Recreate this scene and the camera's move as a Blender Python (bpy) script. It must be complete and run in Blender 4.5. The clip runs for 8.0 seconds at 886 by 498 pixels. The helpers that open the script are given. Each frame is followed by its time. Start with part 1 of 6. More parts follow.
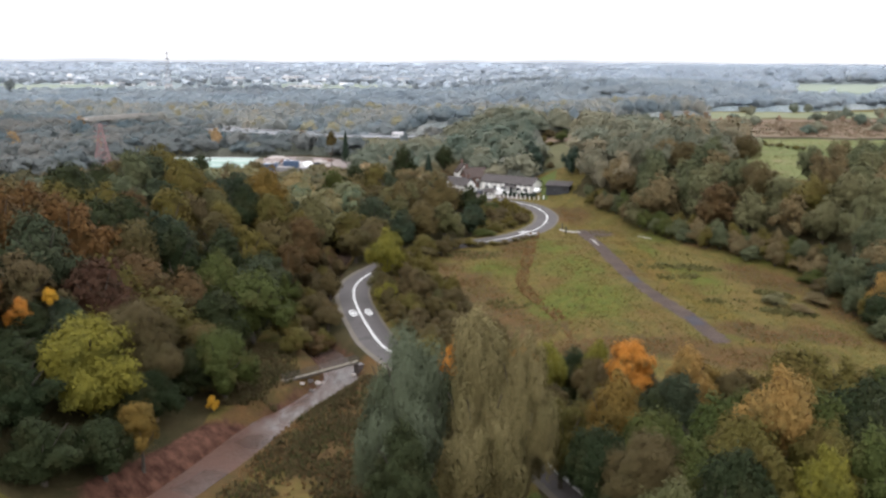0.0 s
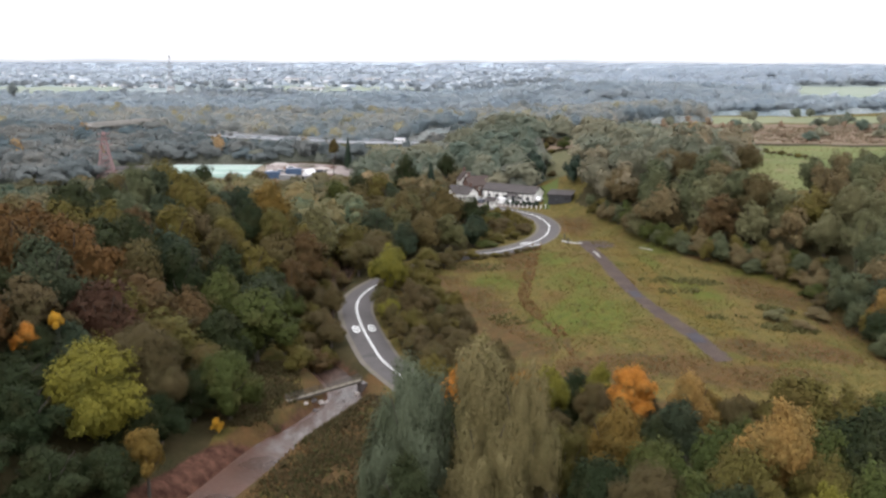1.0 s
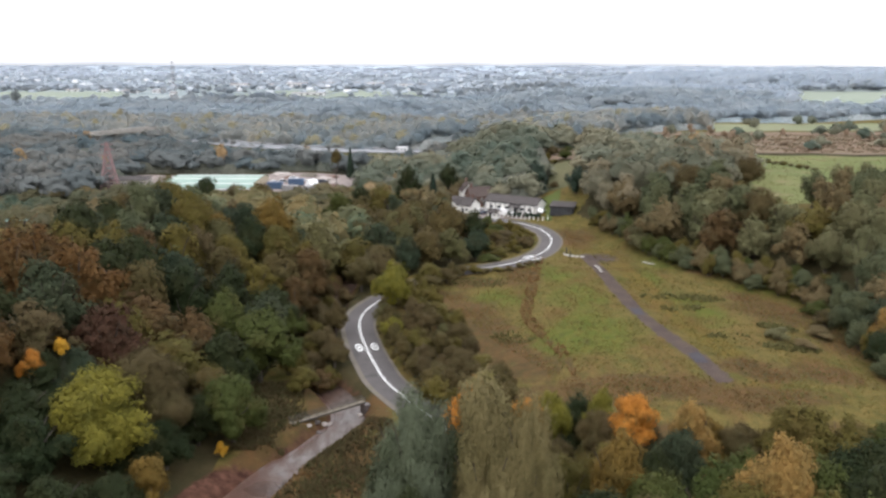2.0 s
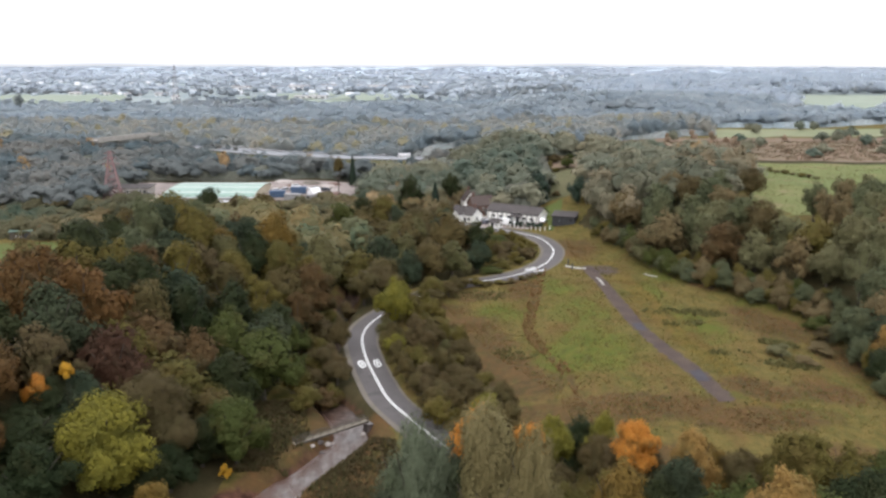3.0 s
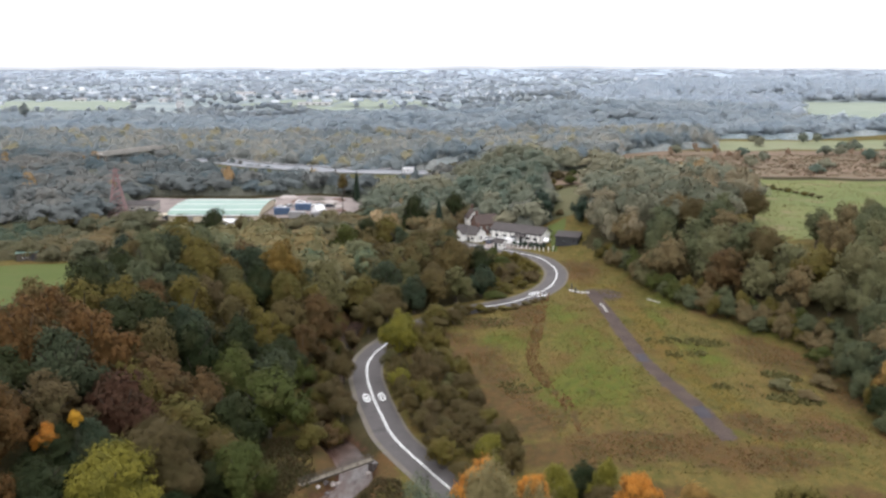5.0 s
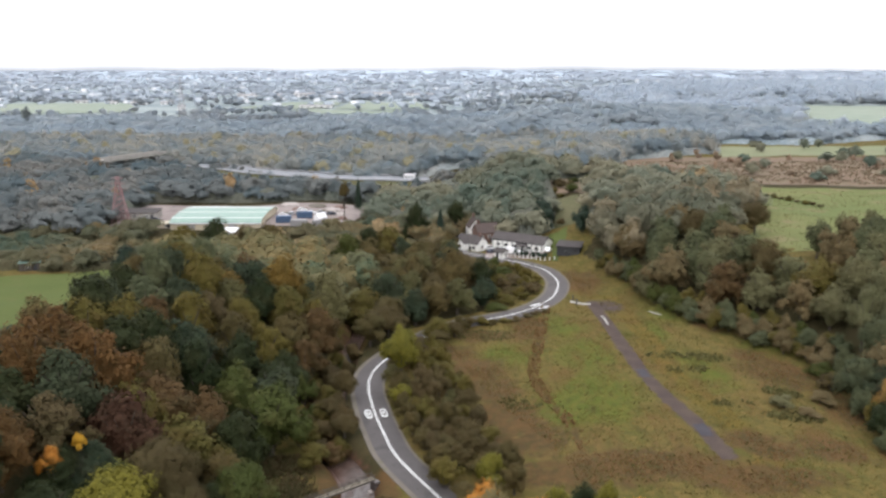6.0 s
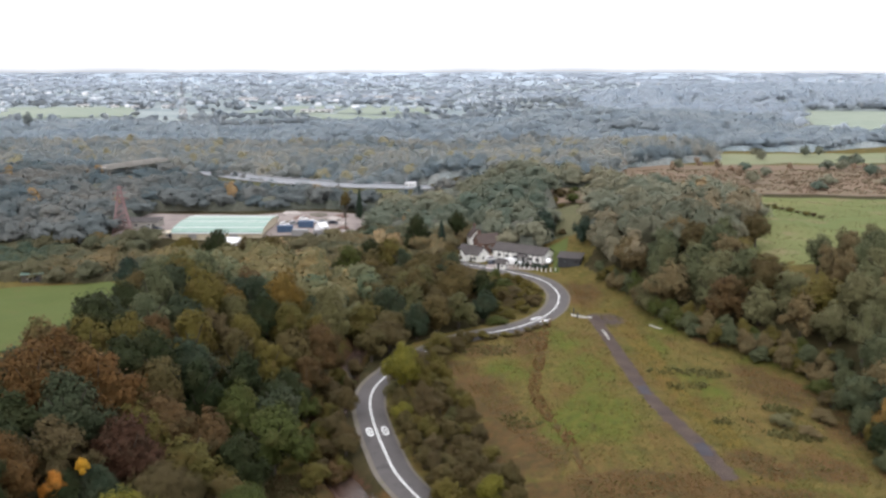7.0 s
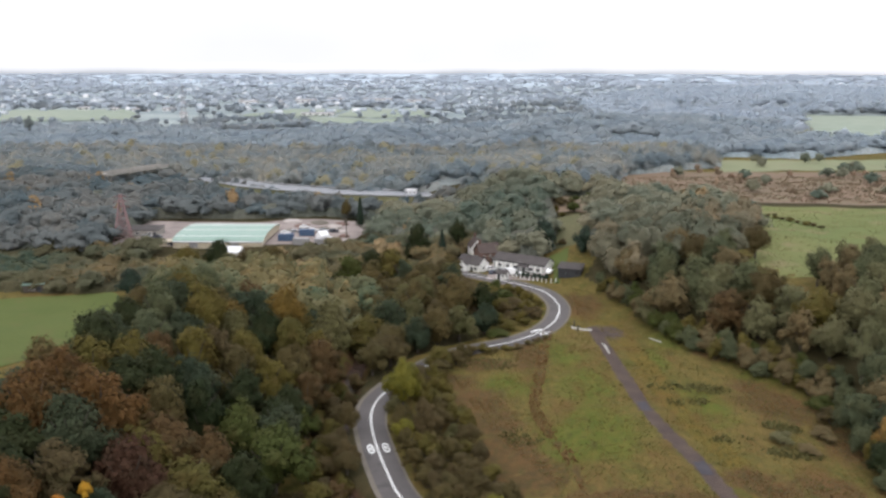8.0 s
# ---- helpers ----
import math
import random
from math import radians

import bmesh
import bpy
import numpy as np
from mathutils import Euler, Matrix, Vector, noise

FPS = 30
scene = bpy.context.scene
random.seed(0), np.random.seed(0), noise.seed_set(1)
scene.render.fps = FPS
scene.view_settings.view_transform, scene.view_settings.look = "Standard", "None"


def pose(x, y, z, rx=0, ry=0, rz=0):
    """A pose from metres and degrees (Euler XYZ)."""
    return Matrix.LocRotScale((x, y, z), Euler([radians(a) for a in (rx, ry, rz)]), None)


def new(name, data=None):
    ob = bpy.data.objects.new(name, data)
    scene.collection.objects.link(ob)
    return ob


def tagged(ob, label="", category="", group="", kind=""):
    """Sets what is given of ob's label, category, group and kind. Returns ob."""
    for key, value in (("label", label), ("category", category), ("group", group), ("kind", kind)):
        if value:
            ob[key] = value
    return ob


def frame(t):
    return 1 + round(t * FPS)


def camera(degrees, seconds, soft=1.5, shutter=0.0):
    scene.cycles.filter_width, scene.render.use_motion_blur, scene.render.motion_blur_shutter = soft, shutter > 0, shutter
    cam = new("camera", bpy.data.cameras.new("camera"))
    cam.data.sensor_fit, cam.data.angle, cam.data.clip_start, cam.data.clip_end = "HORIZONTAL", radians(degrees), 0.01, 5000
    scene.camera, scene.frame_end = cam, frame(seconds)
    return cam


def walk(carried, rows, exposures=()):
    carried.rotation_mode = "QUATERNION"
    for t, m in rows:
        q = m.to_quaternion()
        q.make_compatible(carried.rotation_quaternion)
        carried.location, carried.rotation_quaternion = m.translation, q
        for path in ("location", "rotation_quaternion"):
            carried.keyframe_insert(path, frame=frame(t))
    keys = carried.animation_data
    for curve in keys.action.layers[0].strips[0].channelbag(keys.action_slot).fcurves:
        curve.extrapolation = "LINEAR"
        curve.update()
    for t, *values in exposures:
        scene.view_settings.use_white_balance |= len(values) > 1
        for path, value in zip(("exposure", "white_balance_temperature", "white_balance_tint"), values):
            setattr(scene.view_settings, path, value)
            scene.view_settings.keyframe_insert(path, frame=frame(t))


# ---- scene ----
cam = camera(56.0, 8.0, soft=2.6)
# seconds, x, y, z, yaw, pitch, roll: a drone that climbs straight up over the valley
ROWS = [
    (0.0, 0.000, 0.000, 46.600, 0.000, -13.046, -0.250),
    (0.5, -0.070, 0.009, 48.176, 0.060, -13.087, -0.213),
    (1.0, -0.131, 0.032, 49.745, 0.122, -13.081, -0.177),
    (1.5, -0.184, 0.066, 51.308, 0.185, -12.971, -0.143),
    (3.0, -0.314, 0.227, 55.977, 0.374, -12.906, -0.057),
    (3.5, -0.352, 0.296, 57.533, 0.435, -12.862, -0.036),
    (4.0, -0.389, 0.371, 59.090, 0.493, -12.822, -0.019),
    (4.5, -0.427, 0.450, 60.650, 0.548, -12.811, -0.007),
    (6.0, -0.558, 0.704, 65.368, 0.686, -12.803, -0.009),
    (6.5, -0.612, 0.790, 66.958, 0.721, -12.754, -0.023),
    (7.0, -0.673, 0.875, 68.559, 0.748, -12.689, -0.045),
    (7.5, -0.744, 0.957, 70.172, 0.768, -12.666, -0.076),
    (8.0, -0.825, 1.036, 71.800, 0.780, -12.642, -0.116),
]
walk(cam, [(t, pose(x, y, z, 90 + pitch, roll, yaw)) for t, x, y, z, yaw, pitch, roll in ROWS],
     [(0.0, -0.42), (4.0, -0.45), (6.5, -0.50), (7.0, -0.55), (7.5, -0.61), (8.0, -0.68)])

# ---- world, sun, exposure ----
SUN_UP, SUN_TURN = 38.0, 200.0
world = bpy.data.worlds.new("overcast_sky")
scene.world = world
world.use_nodes = True
wn, wl = world.node_tree.nodes, world.node_tree.links
wn.clear()
w_out = wn.new("ShaderNodeOutputWorld")
w_bg = wn.new("ShaderNodeBackground")
w_sky = wn.new("ShaderNodeTexSky")
w_sky.sky_type, w_sky.sun_disc = "NISHITA", False
w_sky.sun_elevation, w_sky.sun_rotation = radians(SUN_UP), radians(SUN_TURN)
w_sky.dust_density, w_sky.air_density = 4.0, 1.0
w_mul = wn.new("ShaderNodeVectorMath")
w_mul.operation = "SCALE"
w_mul.inputs["Scale"].default_value = 1.0
w_cloud = wn.new("ShaderNodeTexNoise")
w_cloud.inputs["Scale"].default_value, w_cloud.inputs["Detail"].default_value = 2.2, 5.0
w_ramp = wn.new("ShaderNodeValToRGB")
w_ramp.color_ramp.elements[0].position, w_ramp.color_ramp.elements[0].color = 0.3, (10.4, 10.5, 11.2, 1)
w_ramp.color_ramp.elements[1].position, w_ramp.color_ramp.elements[1].color = 0.7, (12.4, 12.5, 13.0, 1)
w_mix = wn.new("ShaderNodeMix")
w_mix.data_type = "RGBA"
w_mix.inputs["Factor"].default_value = 0.93
wl.new(w_sky.outputs["Color"], w_mul.inputs[0])
wl.new(w_cloud.outputs["Fac"], w_ramp.inputs["Fac"])
wl.new(w_mul.outputs["Vector"], w_mix.inputs["A"])
wl.new(w_ramp.outputs["Color"], w_mix.inputs["B"])
w_tc = wn.new("ShaderNodeTexCoord")
w_sep = wn.new("ShaderNodeSeparateXYZ")
w_up = wn.new("ShaderNodeMapRange")
w_up.inputs["From Min"].default_value, w_up.inputs["From Max"].default_value = 0.02, 1.0
w_up.inputs["To Min"].default_value, w_up.inputs["To Max"].default_value = 1.55, 3.4
w_gain = wn.new("ShaderNodeVectorMath")
w_gain.operation = "SCALE"
wl.new(w_tc.outputs["Generated"], w_sep.inputs["Vector"])
wl.new(w_sep.outputs["Z"], w_up.inputs["Value"])
wl.new(w_mix.outputs["Result"], w_gain.inputs[0])
wl.new(w_up.outputs["Result"], w_gain.inputs["Scale"])
wl.new(w_gain.outputs["Vector"], w_bg.inputs["Color"])
w_bg.inputs["Strength"].default_value = 0.1
wl.new(w_bg.outputs["Background"], w_out.inputs["Surface"])

sun_data = bpy.data.lights.new("sun", "SUN")
sun_data.energy, sun_data.angle, sun_data.color = 0.7, radians(25), (1.0, 0.96, 0.9)
sun = new("sun", sun_data)
sun.matrix_world = pose(0, 0, 200, 90 - SUN_UP, 0, 180 - SUN_TURN)

# ---- materials ----
def nodes_of(name):
    m = bpy.data.materials.new(name)
    m.use_nodes = True
    t = m.node_tree
    return m, t.nodes, t.links, t.nodes["Principled BSDF"]


def noise_fac(n, l, scale, detail=4.0, lo=0.35, hi=0.65, coord="Object", stretch=None):
    """A noise of that many cycles a metre, spread between lo and hi."""
    tc = n.new("ShaderNodeTexCoord")
    tx = n.new("ShaderNodeTexNoise")
    tx.inputs["Scale"].default_value, tx.inputs["Detail"].default_value = scale, detail
    tx.inputs["Roughness"].default_value = 0.62
    if stretch:
        mp = n.new("ShaderNodeMapping")
        mp.inputs["Scale"].default_value = stretch
        l.new(tc.outputs[coord], mp.inputs["Vector"])
        l.new(mp.outputs["Vector"], tx.inputs["Vector"])
    else:
        l.new(tc.outputs[coord], tx.inputs["Vector"])
    mr = n.new("ShaderNodeMapRange")
    mr.inputs["From Min"].default_value, mr.inputs["From Max"].default_value = lo, hi
    l.new(tx.outputs["Fac"], mr.inputs["Value"])
    return mr.outputs["Result"]


def mixed(n, l, fac, a, b, blend="MIX"):
    mx = n.new("ShaderNodeMix")
    mx.data_type, mx.blend_type = "RGBA", blend
    for key, v in (("Factor", fac), ("A", a), ("B", b)):
        if isinstance(v, (int, float)):
            mx.inputs[key].default_value = v
        elif isinstance(v, tuple):
            mx.inputs[key].default_value = (*v, 1)
        else:
            l.new(v, mx.inputs[key])
    return mx.outputs["Result"]


def bumped(n, l, bsdf, height, strength, distance):
    bp = n.new("ShaderNodeBump")
    bp.inputs["Strength"].default_value, bp.inputs["Distance"].default_value = strength, distance
    l.new(height, bp.inputs["Height"])
    l.new(bp.outputs["Normal"], bsdf.inputs["Normal"])


def surface(name, a, b, rough=0.8, scale=0.6, fine=9.0, metal=0.0, bump=0.3, stain=None, spec=0.4):
    """A plain weathered surface: two tones at a large scale, grain at a fine one, stains."""
    m, n, l, p = nodes_of(name)
    col = mixed(n, l, noise_fac(n, l, scale), a, b)
    grain = noise_fac(n, l, fine, 3.0, 0.25, 0.75)
    col = mixed(n, l, 0.25, col, mixed(n, l, grain, tuple(c * 0.6 for c in a), tuple(min(1, c * 1.35) for c in b)))
    if stain:
        col = mixed(n, l, noise_fac(n, l, scale * 2.7, 5.0, 0.55, 0.72), col, stain)
    l.new(col, p.inputs["Base Color"])
    p.inputs["Roughness"].default_value, p.inputs["Metallic"].default_value = rough, metal
    p.inputs["Specular IOR Level"].default_value = spec
    bumped(n, l, p, grain, bump, 0.02)
    return m


def foliage(name, a, b, c, rough=0.75, through_light=0.2, tint="", vary=0.13):
    """Leaves: a to b from tree to tree, patches of c in one crown, every leaf a little different.
    tint: the attribute that tells the trees of a joined wood apart."""
    m, n, l, p = nodes_of(name)
    if tint:
        at = n.new("ShaderNodeAttribute")
        at.attribute_name = tint
        pick = at.outputs["Fac"]
    else:
        pick = n.new("ShaderNodeObjectInfo").outputs["Random"]
    col = mixed(n, l, pick, a, b)
    col = mixed(n, l, noise_fac(n, l, 3.0 if not tint else 0.12, 3.0, 0.48, 0.72), col, c)
    geo = n.new("ShaderNodeNewGeometry")
    mr = n.new("ShaderNodeMapRange")
    mr.inputs["To Min"].default_value, mr.inputs["To Max"].default_value = 1 - vary, 1 + vary
    l.new(geo.outputs["Random Per Island"], mr.inputs["Value"])
    sc = n.new("ShaderNodeVectorMath")
    sc.operation = "SCALE"
    l.new(col, sc.inputs[0])
    l.new(mr.outputs["Result"], sc.inputs["Scale"])
    l.new(sc.outputs["Vector"], p.inputs["Base Color"])
    p.inputs["Roughness"].default_value = rough
    p.inputs["Specular IOR Level"].default_value = 0.12
    tr = n.new("ShaderNodeBsdfTranslucent")
    l.new(sc.outputs["Vector"], tr.inputs["Color"])
    ms = n.new("ShaderNodeMixShader")
    ms.inputs["Fac"].default_value = through_light
    l.new(p.outputs["BSDF"], ms.inputs[1])
    l.new(tr.outputs["BSDF"], ms.inputs[2])
    l.new(ms.outputs["Shader"], n["Material Output"].inputs["Surface"])
    return m


LEAF = {
    "dark": foliage("dark_green_leaves", (0.019, 0.029, 0.011), (0.028, 0.035, 0.013), (0.036, 0.037, 0.014)),
    "green": foliage("green_leaves", (0.049, 0.065, 0.017), (0.063, 0.072, 0.019), (0.071, 0.065, 0.020)),
    "olive": foliage("olive_leaves", (0.084, 0.074, 0.020), (0.108, 0.088, 0.021), (0.095, 0.066, 0.021)),
    "lime": foliage("yellow_green_leaves", (0.138, 0.127, 0.020), (0.152, 0.134, 0.021), (0.090, 0.090, 0.020)),
    "gold": foliage("golden_leaves", (0.480, 0.270, 0.030), (0.500, 0.280, 0.030), (0.300, 0.190, 0.032)),
    "orange": foliage("orange_leaves", (0.430, 0.175, 0.032), (0.460, 0.200, 0.034), (0.170, 0.108, 0.034)),
    "amber": foliage("amber_leaves", (0.156, 0.100, 0.024), (0.141, 0.090, 0.022), (0.103, 0.076, 0.022)),
    "peach": foliage("faded_orange_leaves", (0.250, 0.150, 0.046), (0.230, 0.140, 0.044), (0.145, 0.108, 0.036)),
    "russet": foliage("russet_leaves", (0.085, 0.053, 0.022), (0.095, 0.058, 0.024), (0.063, 0.050, 0.022)),
    "rust": foliage("rust_brown_leaves", (0.095, 0.052, 0.018), (0.106, 0.056, 0.019), (0.050, 0.041, 0.017)),
    "maroon": foliage("dull_reddish_brown_leaves", (0.055, 0.029, 0.018), (0.060, 0.030, 0.018), (0.045, 0.030, 0.017)),
    "brown": foliage("brown_leaves", (0.075, 0.057, 0.027), (0.091, 0.065, 0.028), (0.068, 0.059, 0.025)),
    "bare": foliage("thin_brown_twigs", (0.078, 0.060, 0.026), (0.084, 0.062, 0.025), (0.070, 0.060, 0.024)),
    "silver": foliage("grey_green_willow_leaves", (0.097, 0.114, 0.072), (0.104, 0.118, 0.070), (0.071, 0.087, 0.046)),
    "straw": foliage("faded_olive_willow_leaves", (0.172, 0.143, 0.066), (0.181, 0.147, 0.065), (0.122, 0.107, 0.046)),
    "teal": foliage("cool_dark_green_leaves", (0.028, 0.042, 0.024), (0.040, 0.050, 0.026), (0.052, 0.055, 0.029)),
    # sage: olive greyed to imitate haze over trees farther off
    "sage": foliage("greyish_olive_leaves", (0.080, 0.083, 0.034), (0.101, 0.092, 0.037), (0.087, 0.073, 0.033)),
    "umber": foliage("greyish_brown_leaves", (0.080, 0.064, 0.025), (0.096, 0.070, 0.026), (0.072, 0.064, 0.025)),
    # misty: haze painted into the leaves of the lone far tree
    "misty": foliage("hazed_grey_green_leaves", (0.170, 0.200, 0.200), (0.190, 0.210, 0.205), (0.180, 0.200, 0.190)),
    # ash, hazel, alder: leaf colours paled and cooled for haze over the bank
    "ash": foliage("hazed_olive_leaves", (0.107, 0.111, 0.055), (0.128, 0.119, 0.058), (0.112, 0.100, 0.050)),
    "hazel": foliage("hazed_brown_leaves", (0.128, 0.099, 0.049), (0.142, 0.103, 0.049), (0.112, 0.096, 0.049)),
    "alder": foliage("hazed_green_leaves", (0.069, 0.081, 0.043), (0.086, 0.094, 0.046), (0.093, 0.093, 0.046)),
    "conifer": foliage("blackish_green_needles", (0.017, 0.032, 0.023), (0.024, 0.038, 0.024), (0.028, 0.042, 0.024), 0.55, 0.1),
}
BARK = surface("grey_brown_bark", (0.050, 0.040, 0.031), (0.080, 0.068, 0.055), 0.95, 1.5, 12.0)
ASPHALT = surface("worn_grey_asphalt", (0.078, 0.071, 0.070), (0.098, 0.089, 0.088), 0.85, 0.12, 6.0, stain=(0.064, 0.059, 0.059), spec=0.12)
OLD_TARMAC = surface("dark_old_tarmac", (0.048, 0.045, 0.052), (0.066, 0.061, 0.068), 0.95, 0.5, 5.0, spec=0.05)
VERGE = surface("pale_gritty_road_edge", (0.150, 0.130, 0.114), (0.122, 0.108, 0.090), 0.95, 0.5, 5.0, stain=(0.11, 0.115, 0.06), spec=0.05)
PAINT = surface("worn_white_road_paint", (0.80, 0.80, 0.78), (0.70, 0.70, 0.70), 0.6, 1.5, 14.0)
CONCRETE = surface("weathered_concrete", (0.255, 0.238, 0.217), (0.323, 0.306, 0.281), 0.85, 0.5, 6.0, stain=(0.162, 0.153, 0.132))
STONE = surface("pale_river_stone", (0.260, 0.230, 0.210), (0.360, 0.320, 0.300), 0.8, 1.5, 7.0)
DARKSTONE = surface("wet_dark_stone", (0.06, 0.05, 0.05), (0.10, 0.085, 0.08), 0.4, 1.5, 7.0)
WOOD = surface("grey_weathered_timber", (0.059, 0.050, 0.040), (0.081, 0.069, 0.057), 0.9, 1.2, 10.0)
PLANKS = surface("pale_weathered_planks", (0.200, 0.176, 0.140), (0.260, 0.228, 0.180), 0.9, 1.2, 10.0, stain=(0.12, 0.11, 0.08))
DARKWOOD = surface("black_stained_timber", (0.025, 0.027, 0.032), (0.045, 0.046, 0.05), 0.8, 0.8, 8.0)
RENDER_W = surface("white_painted_render", (0.80, 0.79, 0.76), (0.72, 0.71, 0.68), 0.8, 0.4, 8.0, stain=(0.60, 0.58, 0.53))
SLATE = surface("grey_slate_roof", (0.061, 0.054, 0.054), (0.086, 0.076, 0.075), 0.8, 0.4, 5.0, stain=(0.061, 0.061, 0.043), spec=0.1)
TILE = surface("brown_clay_tile_roof", (0.072, 0.056, 0.052), (0.092, 0.070, 0.064), 0.85, 0.5, 5.0, stain=(0.080, 0.070, 0.058), spec=0.1)
BRICK = surface("red_brown_brick", (0.105, 0.062, 0.050), (0.135, 0.082, 0.066), 0.9, 0.8, 8.0)
GREENROOF = surface("pale_green_sheet_roof", (0.169, 0.259, 0.216), (0.209, 0.296, 0.252), 0.5, 0.06, 1.2, stain=(0.238, 0.311, 0.266))
CLADDING = surface("cream_sheet_cladding", (0.416, 0.360, 0.264), (0.464, 0.400, 0.304), 0.6, 0.1, 2.0)
GREYROOF = surface("light_grey_flat_roof", (0.22, 0.215, 0.22), (0.28, 0.27, 0.27), 0.8, 0.15, 2.0, stain=(0.17, 0.16, 0.155))
CARRIAGEWAY = surface("dull_grey_motorway_concrete", (0.204, 0.212, 0.228), (0.232, 0.238, 0.253), 0.9, 0.1, 2.0, stain=(0.112, 0.115, 0.123), spec=0.1)
WHITE = surface("white_sheet", (0.697, 0.697, 0.697), (0.646, 0.646, 0.663), 0.5, 0.6, 4.0)
BLUE = surface("blue_painted_steel", (0.045, 0.075, 0.135), (0.055, 0.095, 0.165), 0.5, 0.5, 4.0)
REDMETAL = surface("red_painted_steel", (0.35, 0.06, 0.04), (0.40, 0.09, 0.05), 0.5, 0.5, 4.0)
RED_OXIDE = surface("dull_red_oxide_steel", (0.227, 0.134, 0.134), (0.267, 0.165, 0.164), 0.7, 0.8, 6.0)
STEEL = surface("galvanised_steel", (0.30, 0.30, 0.31), (0.38, 0.38, 0.39), 0.45, 0.8, 6.0, metal=0.7)
GLASS_D = surface("dark_window_glass", (0.02, 0.023, 0.027), (0.03, 0.034, 0.04), 0.08, 0.5, 2.0, bump=0.0, spec=0.6)
RUBBER = surface("black_rubber", (0.02, 0.02, 0.02), (0.03, 0.03, 0.03), 0.8, 1.0, 8.0)
SILVER = surface("silver_car_paint", (0.42, 0.43, 0.45), (0.46, 0.47, 0.49), 0.25, 0.5, 4.0, metal=0.6, bump=0.02)
CARWHITE = surface("white_car_paint", (0.80, 0.80, 0.80), (0.76, 0.76, 0.77), 0.25, 0.5, 4.0, bump=0.02)
CARDARK = surface("dark_car_paint", (0.03, 0.035, 0.05), (0.04, 0.045, 0.06), 0.2, 0.5, 4.0, bump=0.02)
YARD = surface("dusty_pink_concrete_yard", (0.20, 0.170, 0.160), (0.26, 0.220, 0.205), 0.9, 0.05, 1.0, stain=(0.15, 0.125, 0.118), spec=0.05)
LAWN = surface("short_green_grass", (0.067, 0.086, 0.027), (0.082, 0.098, 0.032), 0.9, 0.05, 1.4, stain=(0.088, 0.090, 0.034), spec=0.05)
PASTURE = surface("grazed_pasture", (0.098, 0.122, 0.046), (0.134, 0.138, 0.056), 0.9, 0.03, 0.9, stain=(0.165, 0.138, 0.075), spec=0.05)
HEATH = surface("rust_brown_heath", (0.165, 0.112, 0.082), (0.150, 0.120, 0.086), 0.95, 0.04, 0.5, stain=(0.125, 0.125, 0.078), spec=0.05)
SCRUBBY = surface("rough_bank_grass", (0.085, 0.088, 0.048), (0.115, 0.105, 0.060), 0.95, 0.06, 0.8, stain=(0.07, 0.075, 0.04), spec=0.05)
PALEPASTURE = surface("pale_grazed_pasture", (0.150, 0.172, 0.100), (0.185, 0.192, 0.118), 0.9, 0.03, 0.9, stain=(0.175, 0.158, 0.105), spec=0.05)
# pasture green with distance haze put into the base colour
FARFIELD = surface("haze_tinted_far_pasture", (0.200, 0.238, 0.195), (0.235, 0.262, 0.215), 0.95, 0.008, 0.08, spec=0.05)
STUBBLE = surface("stubble_field", (0.340, 0.280, 0.200), (0.380, 0.310, 0.220), 0.95, 0.01, 0.1, spec=0.05)
WATER, _n, _l, _p = nodes_of("shallow_brown_river")
_c = mixed(_n, _l, noise_fac(_n, _l, 0.35), (0.046, 0.029, 0.023), (0.072, 0.047, 0.038))
_c = mixed(_n, _l, noise_fac(_n, _l, 1.6, 5.0, 0.55, 0.75), _c, (0.13, 0.095, 0.082))
_a = _n.new("ShaderNodeAttribute")
_a.attribute_name = "shallow"
_c = mixed(_n, _l, _a.outputs["Fac"], _c, (0.098, 0.050, 0.036))
# pale grey streaks: the sky's reflection painted into the water's base colour
_f = _n.new("ShaderNodeAttribute")
_f.attribute_name = "sky_sheen"
_m = _n.new("ShaderNodeMath")
_m.operation = "MULTIPLY"
_l.new(_f.outputs["Fac"], _m.inputs[0])
_l.new(noise_fac(_n, _l, 0.8, 6.0, 0.40, 0.66, "Object", (1.0, 0.35, 1.0)), _m.inputs[1])
_l.new(mixed(_n, _l, _m.outputs["Value"], _c, (0.135, 0.118, 0.112)), _p.inputs["Base Color"])
_r = _n.new("ShaderNodeMapRange")
_r.inputs["To Min"].default_value, _r.inputs["To Max"].default_value = 0.14, 0.5
_l.new(_a.outputs["Fac"], _r.inputs["Value"])
_l.new(_r.outputs["Result"], _p.inputs["Roughness"])
_p.inputs["Specular IOR Level"].default_value = 0.32
bumped(_n, _l, _p, noise_fac(_n, _l, 1.9, 4.0, 0.2, 0.8), 0.55, 0.12)

# ---- the lie of the land ----
def smooth(v):
    v = np.clip(v, 0, 1)
    return v * v * (3 - 2 * v)


def spline(points, step=1.5):
    """A smooth line through plan points, in steps of about that many metres."""
    pts = [np.array(p, float) for p in points]
    pts = [2 * pts[0] - pts[1]] + pts + [2 * pts[-1] - pts[-2]]
    out = []
    for a, b, c, d in zip(pts, pts[1:], pts[2:], pts[3:]):
        k = max(2, int(np.linalg.norm(c - b) / step))
        for i in range(k):
            u = i / k
            out.append(0.5 * (2 * b + (c - a) * u + (2 * a - 5 * b + 4 * c - d) * u * u + (3 * b - a - 3 * c + d) * u ** 3))
    out.append(pts[-2])
    return np.array(out)


